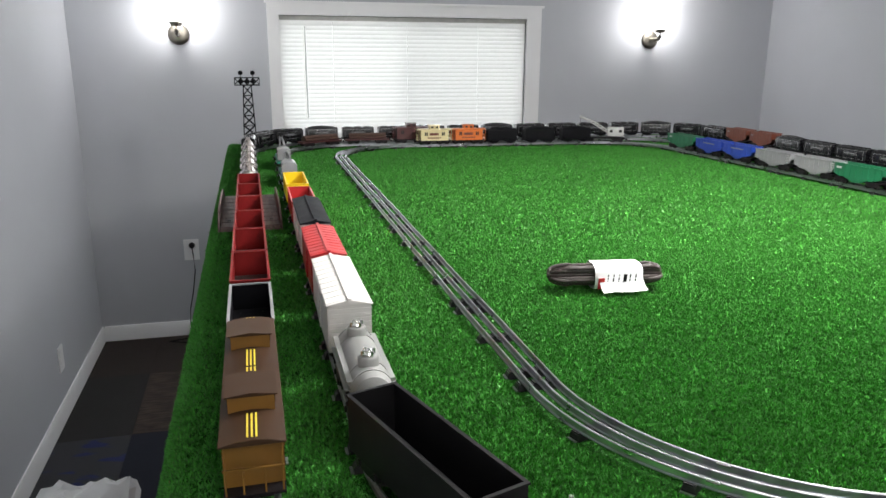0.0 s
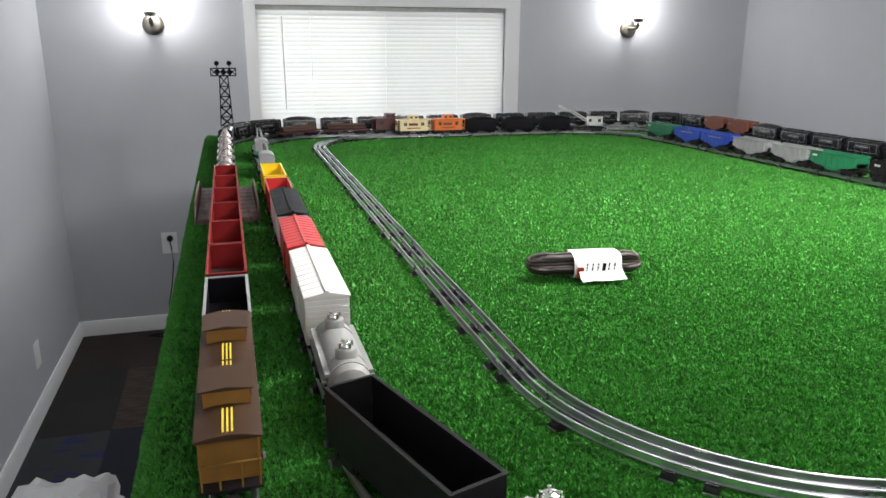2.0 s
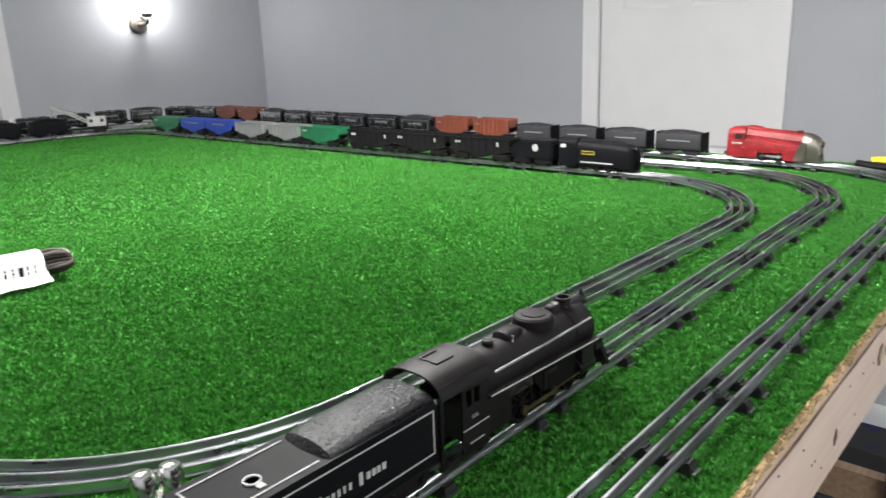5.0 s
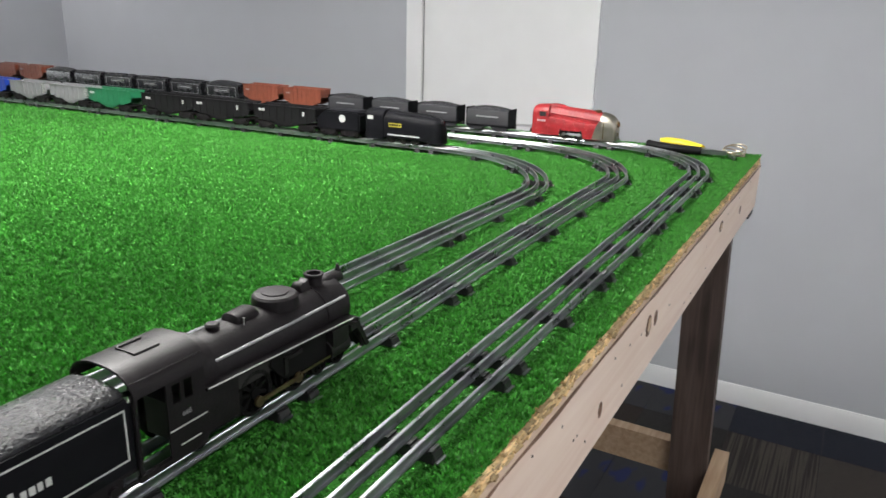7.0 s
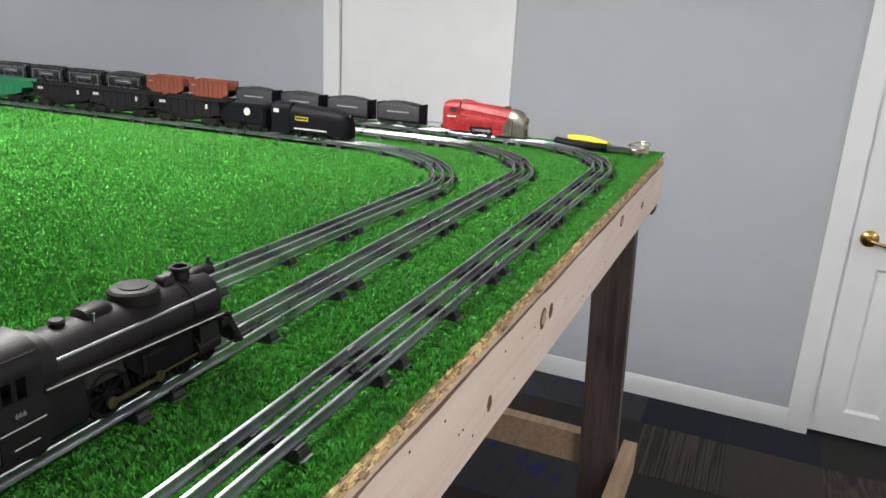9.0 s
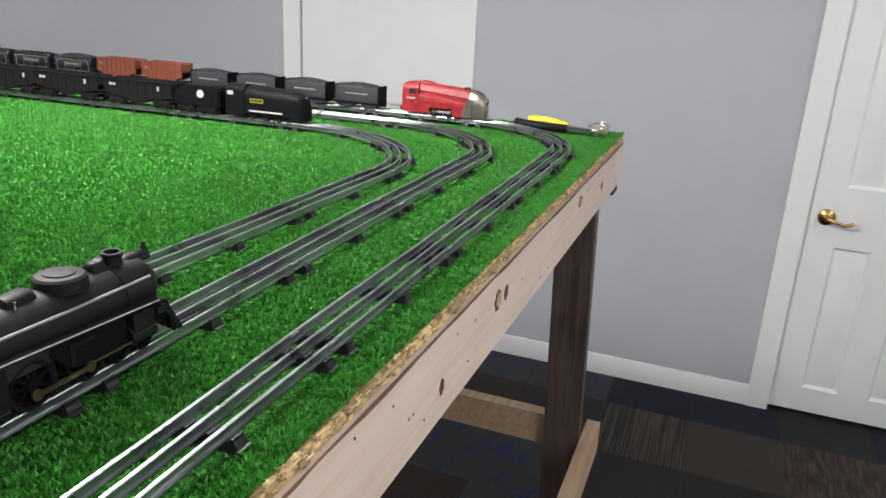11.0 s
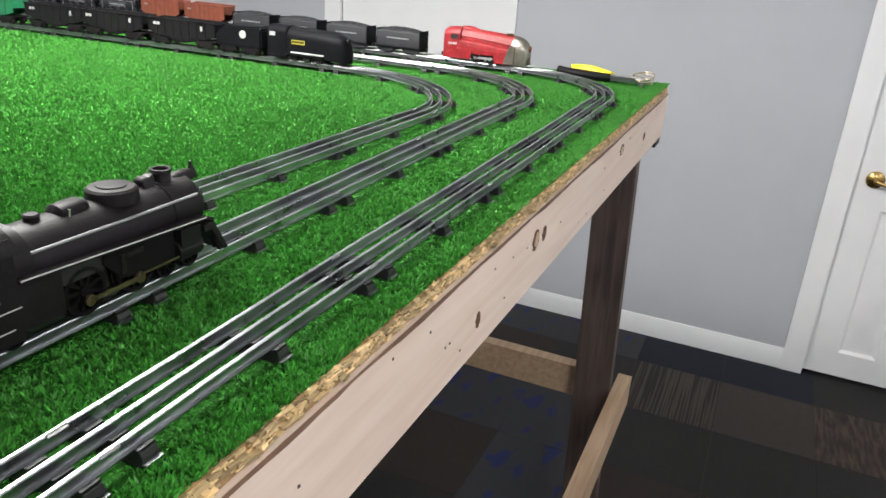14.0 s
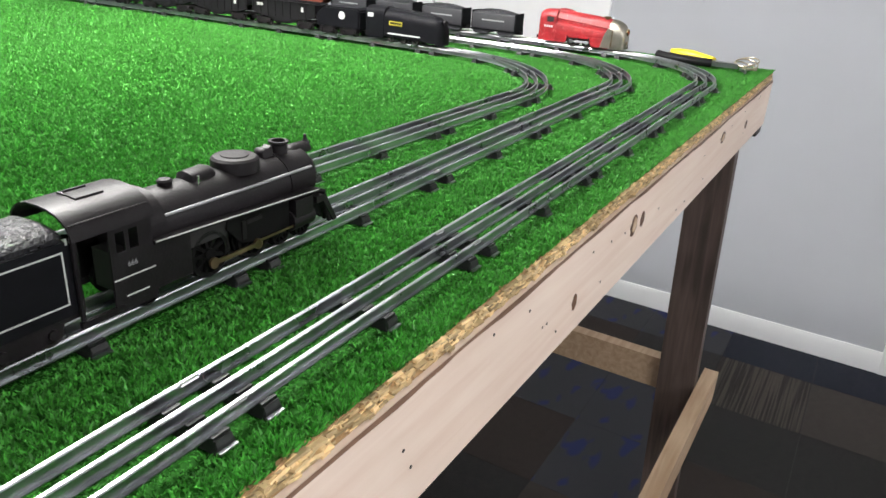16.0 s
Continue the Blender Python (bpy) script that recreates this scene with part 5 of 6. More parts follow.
def steam_loco():
    """Cast black steam engine: boiler, domes, cab, running boards, drivers, pilot."""
    e = thing("steam_locomotive", "matt black toy steam locomotive with white-edged running boards", "toy locomotive", "toy locomotives")
    zc, R = 0.0425, 0.0225
    top = zc + R
    part("boiler", revolve(B(), [(0, -0.066), (R, -0.066), (R, -0.01), (R * 0.97, 0.05), (R * 0.95, 0.075), (R * 0.95, 0.094), (R * 0.8, 0.0985), (R * 0.5, 0.1005), (0, 0.101)], (0, 0, zc), "x", 36), BLACKP, e)
    r2, x = R * 0.965, 0.066
    part("boiler_band", revolve(B(), [(r2 - 0.001, x - 0.0008), (r2 + 0.0005, x - 0.0008), (r2 + 0.0005, x + 0.0008), (r2 - 0.001, x + 0.0008)], (0, 0, zc), "x", 36), BLACKP, e)
    part("smokebox_door", revolve(B(), [(0, 0), (R * 0.72, 0), (R * 0.7, 0.002), (R * 0.3, 0.004), (0, 0.0045)], (0.0995, 0, zc), "x", 24), BLACKP, e)
    part("headlight", loft(B(), [[(x, y, z) for y, z in arch(w, top - 0.006, t, 0.005, 8)] for x, w, t in ((0.082, 0.005, top - 0.0005), (0.09, 0.006, top + 0.0015), (0.106, 0.006, top + 0.001), (0.1075, 0.0052, top))]), BLACKP, e)
    part("bell", revolve(B(), [(0, 0.0), (0.003, 0.0), (0.0042, 0.002), (0.0034, 0.006), (0.0018, 0.0085), (0.0012, 0.0125), (0, 0.013)], (0.1065, 0, top - 0.0065), "z", 12), BLACKP, e)
    part("smokestack", revolve(B(), [(0, 0), (0.0078, 0), (0.0068, 0.003), (0.0068, 0.009), (0.0080, 0.0105), (0.0077, 0.0118), (0.0054, 0.0118), (0.005, 0.006), (0, 0.006)], (0.0755, 0, top - 0.0045), "z", 24), BLACKP, e)
    part("feedwater_heater", loft(B(), [[(x, -0.006, top - 0.002), (x, 0.006, top - 0.002), (x, 0.004, top + h), (x, -0.004, top + h)] for x, h in ((0.053, 0.003), (0.056, 0.0055), (0.061, 0.0045), (0.0645, 0.007))]), BLACKP, e, "", 0.0008)
    part("steam_dome", revolve(B(), [(0, 0), (0.0175, 0), (0.0172, 0.006), (0.0168, 0.0085), (0.0150, 0.0100), (0.0100, 0.0104), (0.0098, 0.0112), (0.0, 0.0116)], (0.030, 0, top - 0.0045), "z", 32), BLACKP, e, "broad low dome")
    part("sand_dome", loft(B(), [[(x, y, z) for y, z in arch(w, top - 0.006, top + t, 0.004, 10)] for x, w, t in ((-0.018, 0.006, 0.001), (-0.0155, 0.008, 0.0045), (0.001, 0.008, 0.0055), (0.005, 0.007, 0.004), (0.007, 0.005, 0.0))]), BLACKP, e)
    part("turret", revolve(B(), [(0, 0), (0.0052, 0), (0.0046, 0.004), (0.0052, 0.0055), (0.004, 0.0068), (0, 0.007)], (-0.032, 0, top - 0.003), "z", 16), BLACKP, e)
    part("whistle", cyl(B(), (-0.013, -0.0095, top - 0.003), (-0.013, -0.010, top + 0.003), 0.0010, n=8), CHROME, e)
    part("roof_step", loft(B(), [[(x, y, z) for y, z in arch(0.0238, 0.026, 0.0690, 0.021, 12, 0.85)] for x in (-0.068, -0.052)]), BLACKP, e)
    # cab: roof and side sheets around an open inside
    cab = None
    for s in (-1, 1):
        xs = (-0.0955, -0.0912, -0.0850, -0.0822, -0.0760, -0.066)
        bm = pierced(xs if s < 0 else xs[3:], (0.010, 0.044, 0.0565, 0.0605), {(1, 1), (3, 1)} if s < 0 else {(0, 1)}, *sorted((s * 0.0265, s * 0.025)))
        side = part("cab_side" if cab else "cab", bm, BLACKP, cab or e)
        cab = cab or side
    part("cab_front", prism(B(), arch(0.0248, 0.012, 0.073, 0.018, 12, 0.8), -0.0675, -0.0655), BLACKP, cab)
    outer, inn = arch(0.0275, 0.0595, 0.0755, 0.016, 12, 0.8), arch(0.0262, 0.0595, 0.074, 0.0145, 12, 0.8)
    part("cab_roof", loft(B(), [[(x, y, z) for y, z in outer + inn[::-1]] for x in (-0.118, -0.064)]), BLACKP, cab)
    bm = B()
    for s in (-1, 1):
        for x in (-0.1165,):
            cyl(bm, (x, s * 0.0255, 0.011), (x, s * 0.0255, 0.062), 0.0016, n=8)
    part("grab_post", bm, BLACKP, cab)
    bm = B()
    for x0, x1, y0, y1 in ((-0.100, -0.082, -0.0085, -0.0075), (-0.100, -0.099, -0.0075, 0.0075), (-0.100, -0.082, 0.0075, 0.0085)):
        bx(bm, x0, x1, y0, y1, 0.0735, 0.0762)
    part("hatch_rim", bm, BLACKP, cab)
    bm = B()
    for i in range(26):
        x = -0.1165 + i * 0.0020
        for s in (-1, 1):
            cyl(bm, (x, s * 0.0238, 0.0672), (x, s * 0.0244, 0.0686), 0.0005, n=6)
    tagged(part("rivets", bm, BLACKP, cab), kind="stuff")
    for s in (-1, 1):
        part("cab_sill", box(-0.118, -0.066, *sorted((s * 0.0262, s * 0.0232)), 0.0060, 0.0098), BLACKP, cab)
    for s in (-1, 1):
        text_plate(e, "666", 0.0048, pose(-0.0815, s * 0.0266, 0.0335, 90, 0, 0 if s < 0 else 180), GREYP)
    bm, bw = B(), B()
    for s in (-1, 1):
        y = sorted((s * 0.016, s * 0.0285))
        loft(bm, [[(-0.066, v, 0.0440), (0.088, v, 0.0368), (0.097, v, 0.0335), (0.097, v, 0.0315), (0.088, v, 0.0345), (-0.066, v, 0.0416)] for v in y])
        yw = sorted((s * 0.0285, s * 0.0290))
        loft(bw, [[(-0.0655, v, 0.0438), (0.088, v, 0.0366), (0.088, v, 0.0358), (-0.0655, v, 0.0430)] for v in yw])
        bx(bw, -0.0950, -0.066, *sorted((s * 0.0266, s * 0.0270)), 0.0270, 0.0278)
        bx(bw, -0.0880, -0.072, *sorted((s * 0.0266, s * 0.0270)), 0.0150, 0.0158)
    part("running_board", bm, BLACKP, e)
    part("board_stripe", bw, WHITEINK, e, "thin white edge line")
    bm = B()
    for s in (-1, 1):
        tube(bm, [(-0.06, s * 0.0200, zc + 0.0115), (0.02, s * 0.0203, zc + 0.0105), (0.09, s * 0.0195, zc + 0.010)], 0.0010, 6)
    part("handrail", bm, GREYP, e, "thin grey handrail")
    for s in (-1, 1):
        part("side_frame", loft(B(), [[(-0.004, v, 0.030), (-0.002, v, 0.0385), (0.060, v, 0.0360), (0.060, v, 0.011), (0.044, v, 0.009), (0.010, v, 0.015)] for v in sorted((s * 0.0220, s * 0.0232))]), WHEELD, e, "dull black side casting", 0.0006)
        part("valve_link", bx(bx(B(), 0.010, 0.014, *sorted((s * 0.0232, s * 0.0242)), 0.018, 0.032), 0.0145, 0.030, *sorted((s * 0.0232, s * 0.0242)), 0.0285, 0.0315), BLACKP, e, "", 0.0005)
    part("chassis", box(-0.080, 0.090, -0.0135, 0.0135, 0.008, 0.034), DARK, e)
    part("ash_pan", box(-0.034, 0.058, -0.0215, 0.0215, 0.026, 0.0385), DARK, e)
    part("firebox_side", box(-0.0655, -0.036, -0.0245, 0.0245, 0.010, 0.0405), BLACKP, e, "", 0.001)
    for x, ms, r in ((-0.018, DRIVER, 0.0165), (0.024, DRIVER, 0.0165), (0.052, SMALL, 0.0095), (0.076, SMALL, 0.0095), (-0.07, SMALL, 0.0095)):
        for s in (-1, 1):
            part("driving_wheel" if ms is DRIVER else "small_wheel", ms, WHEELD, e, m=pose(x, s * 0.0185, r, 0, 0, 0 if s > 0 else 180))
    rods(e, (-0.018, 0.024), 0.0243, 0.011, 0.004, BRASSD)
    for s in (-1, 1):
        part("cylinder", bx(cyl(B(), (0.060, s * 0.0205, 0.016), (0.084, s * 0.0205, 0.016), 0.0082, n=18), 0.062, 0.082, *sorted((s * 0.016, s * 0.0280)), 0.019, 0.0335), BLACKP, e)
        part("main_rod", bx(B(), 0.024, 0.060, *sorted((s * 0.0260, s * 0.0268)), 0.0130, 0.0146), BRASSD, e)
    part("pilot_deck", box(0.088, 0.100, -0.0265, 0.0265, 0.024, 0.029), BLACKP, e, "", 0.001)
    bm = B()
    for i in range(9):
        y = -0.024 + 0.006 * i
        k = abs(y) / 0.024
        loft(bm, [[(0.099, y - 0.0014, 0.028), (0.099, y + 0.0014, 0.028), (0.097, y + 0.0014, 0.025), (0.097, y - 0.0014, 0.025)], [(0.116 - 0.006 * k, y - 0.0014, 0.0045), (0.116 - 0.006 * k, y + 0.0014, 0.0045), (0.111 - 0.006 * k, y + 0.0014, 0.0035), (0.111 - 0.006 * k, y - 0.0014, 0.0035)]])
    for q in islands(bm):
        part("pilot_bar", q, BLACKP, e)
    bm.free()
    bm = B()
    loft(bm, [[(0.098, -0.0265, 0.031), (0.098, 0.0265, 0.031), (0.095, 0.0265, 0.026), (0.095, -0.0265, 0.026)], [(0.112, -0.0275, 0.005), (0.112, 0.0275, 0.005), (0.108, 0.0275, 0.004), (0.108, -0.0275, 0.004)]])
    part("cowcatcher", bm, BLACKP, e)
    return e


def road_tender():
    """Black tender with white-lined sides, water deck and a coal bunker."""
    car = thing("tender", "black toy tender with white lining and a coal load", "tender car", "toy train cars")
    L, h, z0, H = 0.172, 0.0235, 0.016, 0.044
    part("body", box(-L / 2, L / 2, -h, h, z0, z0 + H), BLACK, car, "", 0.003, seg=3)
    part("bunker", loft(B(), [[(x, y, z) for y, z in arch(0.0215, z0 + H - 0.003, z0 + H + t, 0.006, 8)] for x, t in ((-0.010, 0.0005), (-0.006, 0.006), (0.02, 0.008), (0.078, 0.009), (0.083, 0.006))]), COALM, car, "glinting black coal load")
    bm = B()
    a, t = z0 + H + 0.0002, 0.0005
    bx(bm, -L / 2 + 0.005, -L / 2 + 0.0062, -h + 0.005, h - 0.005, a, a + t)
    for s in (-1, 1):
        bx(bm, -L / 2 + 0.0063, -0.012, *sorted((s * (h - 0.005), s * (h - 0.0062))), a, a + t)
    part("deck_lining", bm, GREYP, car)
    bm = revolve(B(), [(0.0042, 0), (0.0055, 0), (0.0055, 0.001), (0.0042, 0.001), (0.0042, 0)], (-L / 2 + 0.038, -0.004, z0 + H + 0.0002), "z", 16)
    bx(bm, -L / 2 + 0.036, -L / 2 + 0.0405, -0.014, -0.009, z0 + H + 0.0002, z0 + H + 0.001)
    part("water_hatch", bm, GREYP, car, "pale ring mark of the water hatch")
    outline(car, -L / 2 + 0.006, L / 2 - 0.006, z0 + 0.007, z0 + H - 0.005, h, WHITEINK, 0.0009)
    # readable lettering, the road's name, becomes plain bars of its size
    for x0, n in ((-0.058, 6), (-0.020, 5), (0.012, 4)):
        bars(car, x0, x0 + 0.0035, z0 + 0.0175, 0.0085, h, WHITEINK, 1, 3, gap=0.3)
        bars(car, x0 + 0.006, x0 + 0.006 + n * 0.0044, z0 + 0.019, 0.0046, h, WHITEINK, n, n, gap=0.45)
    part("frame", box(-L / 2 - 0.002, L / 2 + 0.002, -h + 0.002, h - 0.002, z0 - 0.004, z0), BLACKP, car)
    part("front_beam", box(L / 2 - 0.001, L / 2 + 0.003, -h, h, z0, z0 + 0.012), BLACKP, car)
    bm = B()
    for s in (-1, 1):
        cyl(bm, (L / 2 - 0.002, s * (h - 0.003), z0 + H - 0.002), (L / 2 - 0.002, s * (h - 0.003), z0 + H + 0.002), 0.0035, n=12)
    part("corner_cap", bm, CHROME, car)
    running_gear(car, L, z0)
    return car


def shrouded_loco():
    """Black tin engine with a sloped shroud and a yellow plate."""
    e = thing("shrouded_locomotive", "glossy black tin toy locomotive with a yellow number plate", "toy locomotive", "toy locomotives")
    part("shell", loft(B(), [[(x, y, z) for y, z in arch(w, z0, t, r, 12, 0.75)] for x, w, z0, t, r in ((-0.045, 0.0245, 0.012, 0.066, 0.022), (0.05, 0.0245, 0.012, 0.062, 0.022), (0.076, 0.024, 0.008, 0.060, 0.022), (0.086, 0.021, 0.005, 0.054, 0.02), (0.092, 0.015, 0.004, 0.040, 0.015), (0.094, 0.008, 0.006, 0.028, 0.008))]), BLACK, e)
    c = part("cab", prism(B(), arch(0.0255, 0.006, 0.070, 0.016, 10, 0.7), -0.092, -0.0455), BLACK, e, "", 0.001)
    bm = B()
    for s in (-1, 1):
        bx(bm, -0.086, -0.072, *sorted((s * 0.0255, s * 0.026)), 0.048, 0.056)
    part("cab_window", bm, WHITEINK, c)
    part("boiler_crest", loft(B(), [[(x, y, z) for y, z in arch(0.007, 0.055, t, 0.003, 6)] for x, t in ((-0.045, 0.069), (0.06, 0.065), (0.072, 0.060))]), BLACK, e)
    bm = B()
    for s in (-1, 1):
        bx(bm, -0.032, 0.000, *sorted((s * 0.0245, s * 0.0251)), 0.035, 0.0435)
    p = part("number_plate", bm, mat("dull_yellow_print", (0.33, 0.27, 0.03), 0.5, vary=0.15), e, "dull yellow plate")
    bm = B()
    for s in (-1, 1):
        for i in range(5):
            bx(bm, -0.0300 + i * 0.0058, -0.0254 + i * 0.0058, *sorted((s * 0.0251, s * 0.0254)), 0.0375, 0.0415)
    part("plate_bars", bm, BLACK, p)
    # white bars stand for the slot's brightness; no opening is cut
    bm = B()
    for s in (-1, 1):
        bx(bm, -0.035, 0.045, *sorted((s * 0.0245, s * 0.025)), 0.0165, 0.0195)
    part("wheel_slot", bm, WHITEINK, e, "slot above the wheels, its brightness painted white")
    for x in (-0.03, 0.0, 0.03):
        for s in (-1, 1):
            part("driving_wheel", WHEEL, WHEELM, e, m=pose(x, s * 0.0175, 0.0085, 0, 0, 0 if s > 0 else 180))
    part("chassis", box(-0.085, 0.07, -0.014, 0.014, 0.006, 0.0118), DARK, e)
    part("headlight", cyl(B(), (0.084, 0, 0.049), (0.092, 0, 0.049), 0.0055, n=14), BLACKP, e)
    part("drawbar", COUPLER, BLACKP, e, m=pose(-0.096, 0, 0, 0, 0, 180))
    return e


def sloped_tender():
    car = thing("sloped_tender", "black tin tender with sloping back and a white round emblem", "tender car", "toy train cars")
    pr = [(-0.060, 0.014), (-0.060, 0.040), (-0.035, 0.058), (0.050, 0.060), (0.058, 0.054), (0.058, 0.014)]
    part("body", loft(B(), [[(x, y, z) for x, z in pr] for y in (-0.0235, 0.0235)]), BLACK, car, "", 0.003, seg=2)
    bm = B()
    for s in (-1, 1):
        revolve(bm, [(0.0065, s * 0.0236), (0.0085, s * 0.0236), (0.0085, s * 0.0242), (0.0065, s * 0.0242)], (0.012, 0, 0.042), "y", 20)
        bx(bm, 0.008, 0.016, *sorted((s * 0.0236, s * 0.0241)), 0.0405, 0.0435)
    part("emblem", bm, WHITEINK, car, "white round emblem")
    running_gear(car, 0.122, 0.014)
    return car


def set_on(car, loop, s, half=0.05, flip=False):
    """Stand a car on the rails with its middle at distance s along the loop."""
    a, b2 = loop.at(s - half)[0], loop.at(s + half)[0]
    q, d = (a + b2) / 2, (b2 - a) * (-1 if flip else 1)
    if half < 0.02:
        q = loop.at(s)[0]
    car.matrix_basis = pose(q[0], q[1], RAILTOP, 0, 0, math.degrees(math.atan2(d[1], d[0])))
    return car


def again(car, loop, s, half=0.05, flip=False):
    return set_on(copy_thing(car, Matrix()), loop, s, half, flip)


# outer train, head to tail: engine entering the south-east curve, coal tenders, brown hoppers, striped tenders
s0 = OUTER.near(-0.124, 0.355)
set_on(red_loco(), OUTER, s0)
s = s0 - 0.2205
ct = tin_tender("coal_tender", "worn dark grey tin coal tender car", GREYT, None, True, 0.113, 0.046, 0.0385, rise=0.004, crown=0.0110)
bars(ct, -0.030, 0.030, 0.033, 0.0034, 0.0230, GREYP, 10, 8)
for u in (-1, 1):
    part("end_plate", box(*sorted((u * 0.0566, u * 0.0585)), -0.0230, 0.0230, 0.013, 0.0542), BLACK, ct, "black open end plate", 0.0006)
set_on(ct, OUTER, s)
for i in range(3):
    s -= 0.1425
    again(ct, OUTER, s)
bh = hopper("ore_hopper", "rust-brown tin hopper car with white end panels", 0.132, 0.046, 0.046, BROWNT)
bars(bh, -0.055, -0.040, 0.048, 0.004, 0.0245, GREYP, 2, 12)
s -= 0.152
set_on(bh, OUTER, s)
s -= 0.152
again(bh, OUTER, s)
lt = tin_tender("lettered_tender", "black tin tender car with white lettering and outline", BLACKG, GREYP, True)
lt2 = tin_tender("striped_tender", "glossy black tin car with rounded roof and pale grey lettering", BLACKG, GREYP, False, rise=0.011)
s -= 0.154
set_on(lt, OUTER, s)
s -= 0.154
set_on(lt2, OUTER, s)
stop = OUTER.near(-2.133, 2.66)
k = 0
while s - 0.154 > stop:
    s -= 0.154
    k += 1
    if k in (5, 6):
        again(bh, OUTER, s)
    else:
        again(lt if k % 5 == 4 else lt2, OUTER, s)
# tail on the west side: silver tank cars, red gondolas, a grey one and two cabooses
stk = tank_car("silver_tank_car", "shiny silver tin tank car with a rivet-banded tank", 0.15, 0.019, mat("bright_silver_tin", (0.40, 0.355, 0.335), 0.28, 0.9, vary=0.3, scale=50), (-0.03, 0.03), metal_dome=None)
for i, y in enumerate((1.885, 2.045, 2.205, 2.365, 2.525)):
    (set_on if i == 0 else again)(stk, OUTER, OUTER.near(-2.133, y))
GINN = mat("dark_gondola_floor", (0.035, 0.027, 0.025), 0.5, vary=0.4, scale=50)
rg = gondola("red_gondola", "dark red tin gondola car, empty, with a dark floor", 0.155, 0.052, 0.038, REDG, GINN)
for i, y in enumerate((1.72, 1.558, 1.396, 1.234, 1.072, 0.910)):
    (set_on if i == 0 else again)(rg, OUTER, OUTER.near(-2.133, y))
pg = gondola("black_tin_gondola", "black tin gondola car with a pale grey rim, empty", 0.15, 0.052, 0.036, BLACK, BLACK)
for ch in pg.children:
    if ch.name.startswith("rim"):
        ch.data.materials[0] = GREYP
set_on(pg, OUTER, OUTER.near(-2.133, 0.752))
BR = mat("brown_caboose_roof", (0.042, 0.021, 0.011), 0.5, vary=0.25, scale=50, spec=0.15)
cbo = caboose("brown_caboose", "brown and mustard tin caboose with yellow roof stripes", 0.145, 0.048, 0.042, MUSTARD, BR, True)
bm = B()
for y in (-0.0035, 0.0, 0.0035):
    for a, b2 in ((-0.068, -0.028), (0.028, 0.068)):
        bx(bm, a, b2, y - 0.0008, y + 0.0008, 0.0634, 0.0640)
part("roof_stripe", bm, YELINK, cbo)
set_on(cbo, OUTER, OUTER.near(-2.133, 0.596))
again(cbo, OUTER, OUTER.near(-2.133, 0.442))

# middle train: engine and tender, tank, gondola, tank, box cars, gondolas, crane, flats, caboose
set_on(steam_loco(), MIDDLE, MIDDLE.near(-1.441, 0.128), flip=True)
set_on(road_tender(), MIDDLE, MIDDLE.near(-1.650, 0.128), flip=True)
tk = tank_car("grey_tank_car", "silver-grey plastic two-dome tank car", 0.158, 0.0205, SILVERP, (-0.041, 0.041), metal_dome=CHROME)
set_on(tk, MIDDLE, MIDDLE.near(-2.022, 0.553), flip=True)
again(tk, MIDDLE, MIDDLE.near(-1.893, 0.214), flip=True)
set_on(gondola("black_gondola", "satin black plastic gondola car, empty", 0.19, 0.047, 0.048, BLACKPL, BLACKPL, 0), MIDDLE, MIDDLE.near(-2.000, 0.345), 0.06)
set_on(boxcar("white_boxcar", "white plastic box car with a ribbed roof", 0.205, 0.05, 0.056, WHITEP, WHITEP), MIDDLE, MIDDLE.near(-2.022, 0.745))
set_on(boxcar("red_boxcar", "red plastic box car with a ribbed roof", 0.185, 0.05, 0.054, REDP, REDP), MIDDLE, MIDDLE.near(-2.022, 0.965))
BRF = mat("black_boxcar_roof", (0.009, 0.009, 0.012), 0.6, vary=0.2, spec=0.1)
set_on(boxcar("black_roofed_boxcar", "white plastic box car with a plain black roof", 0.235, 0.05, 0.054, WHITEP, BRF, False), MIDDLE, MIDDLE.near(-2.022, 1.205))
set_on(gondola("bright_red_gondola", "bright red plastic gondola car, empty", 0.18, 0.05, 0.042, REDP, REDP, 8), MIDDLE, MIDDLE.near(-2.022, 1.45))
set_on(gondola("yellow_gondola", "yellow plastic gondola car, empty", 0.185, 0.05, 0.042, YELP, YELP, 8), MIDDLE, MIDDLE.near(-2.022, 1.665))
set_on(crane_car("teal_crane_car", "teal flat car carrying a grey crane", 0.21, TEALP, GREYP, GREYP, 0.5), MIDDLE, MIDDLE.near(-2.022, 2.04))
set_on(crane_car("teal_crane_car", "teal flat car carrying a grey crane", 0.2, TEALP, GREYP, GREYP, 0.8), MIDDLE, MIDDLE.near(-2.022, 2.36))
fc = flat_car("log_car", "maroon flat car loaded with dark logs", 0.18, MAROON, mat("dark_log", (0.08, 0.04, 0.03), 0.8))
set_on(fc, MIDDLE, MIDDLE.near(-1.86, 2.88))
again(fc, MIDDLE, MIDDLE.near(-1.655, 2.895))
set_on(caboose("maroon_caboose", "dark maroon caboose with a cupola", 0.15, 0.048, 0.044, MAROON, MAROON), MIDDLE, MIDDLE.near(-1.475, 2.895))

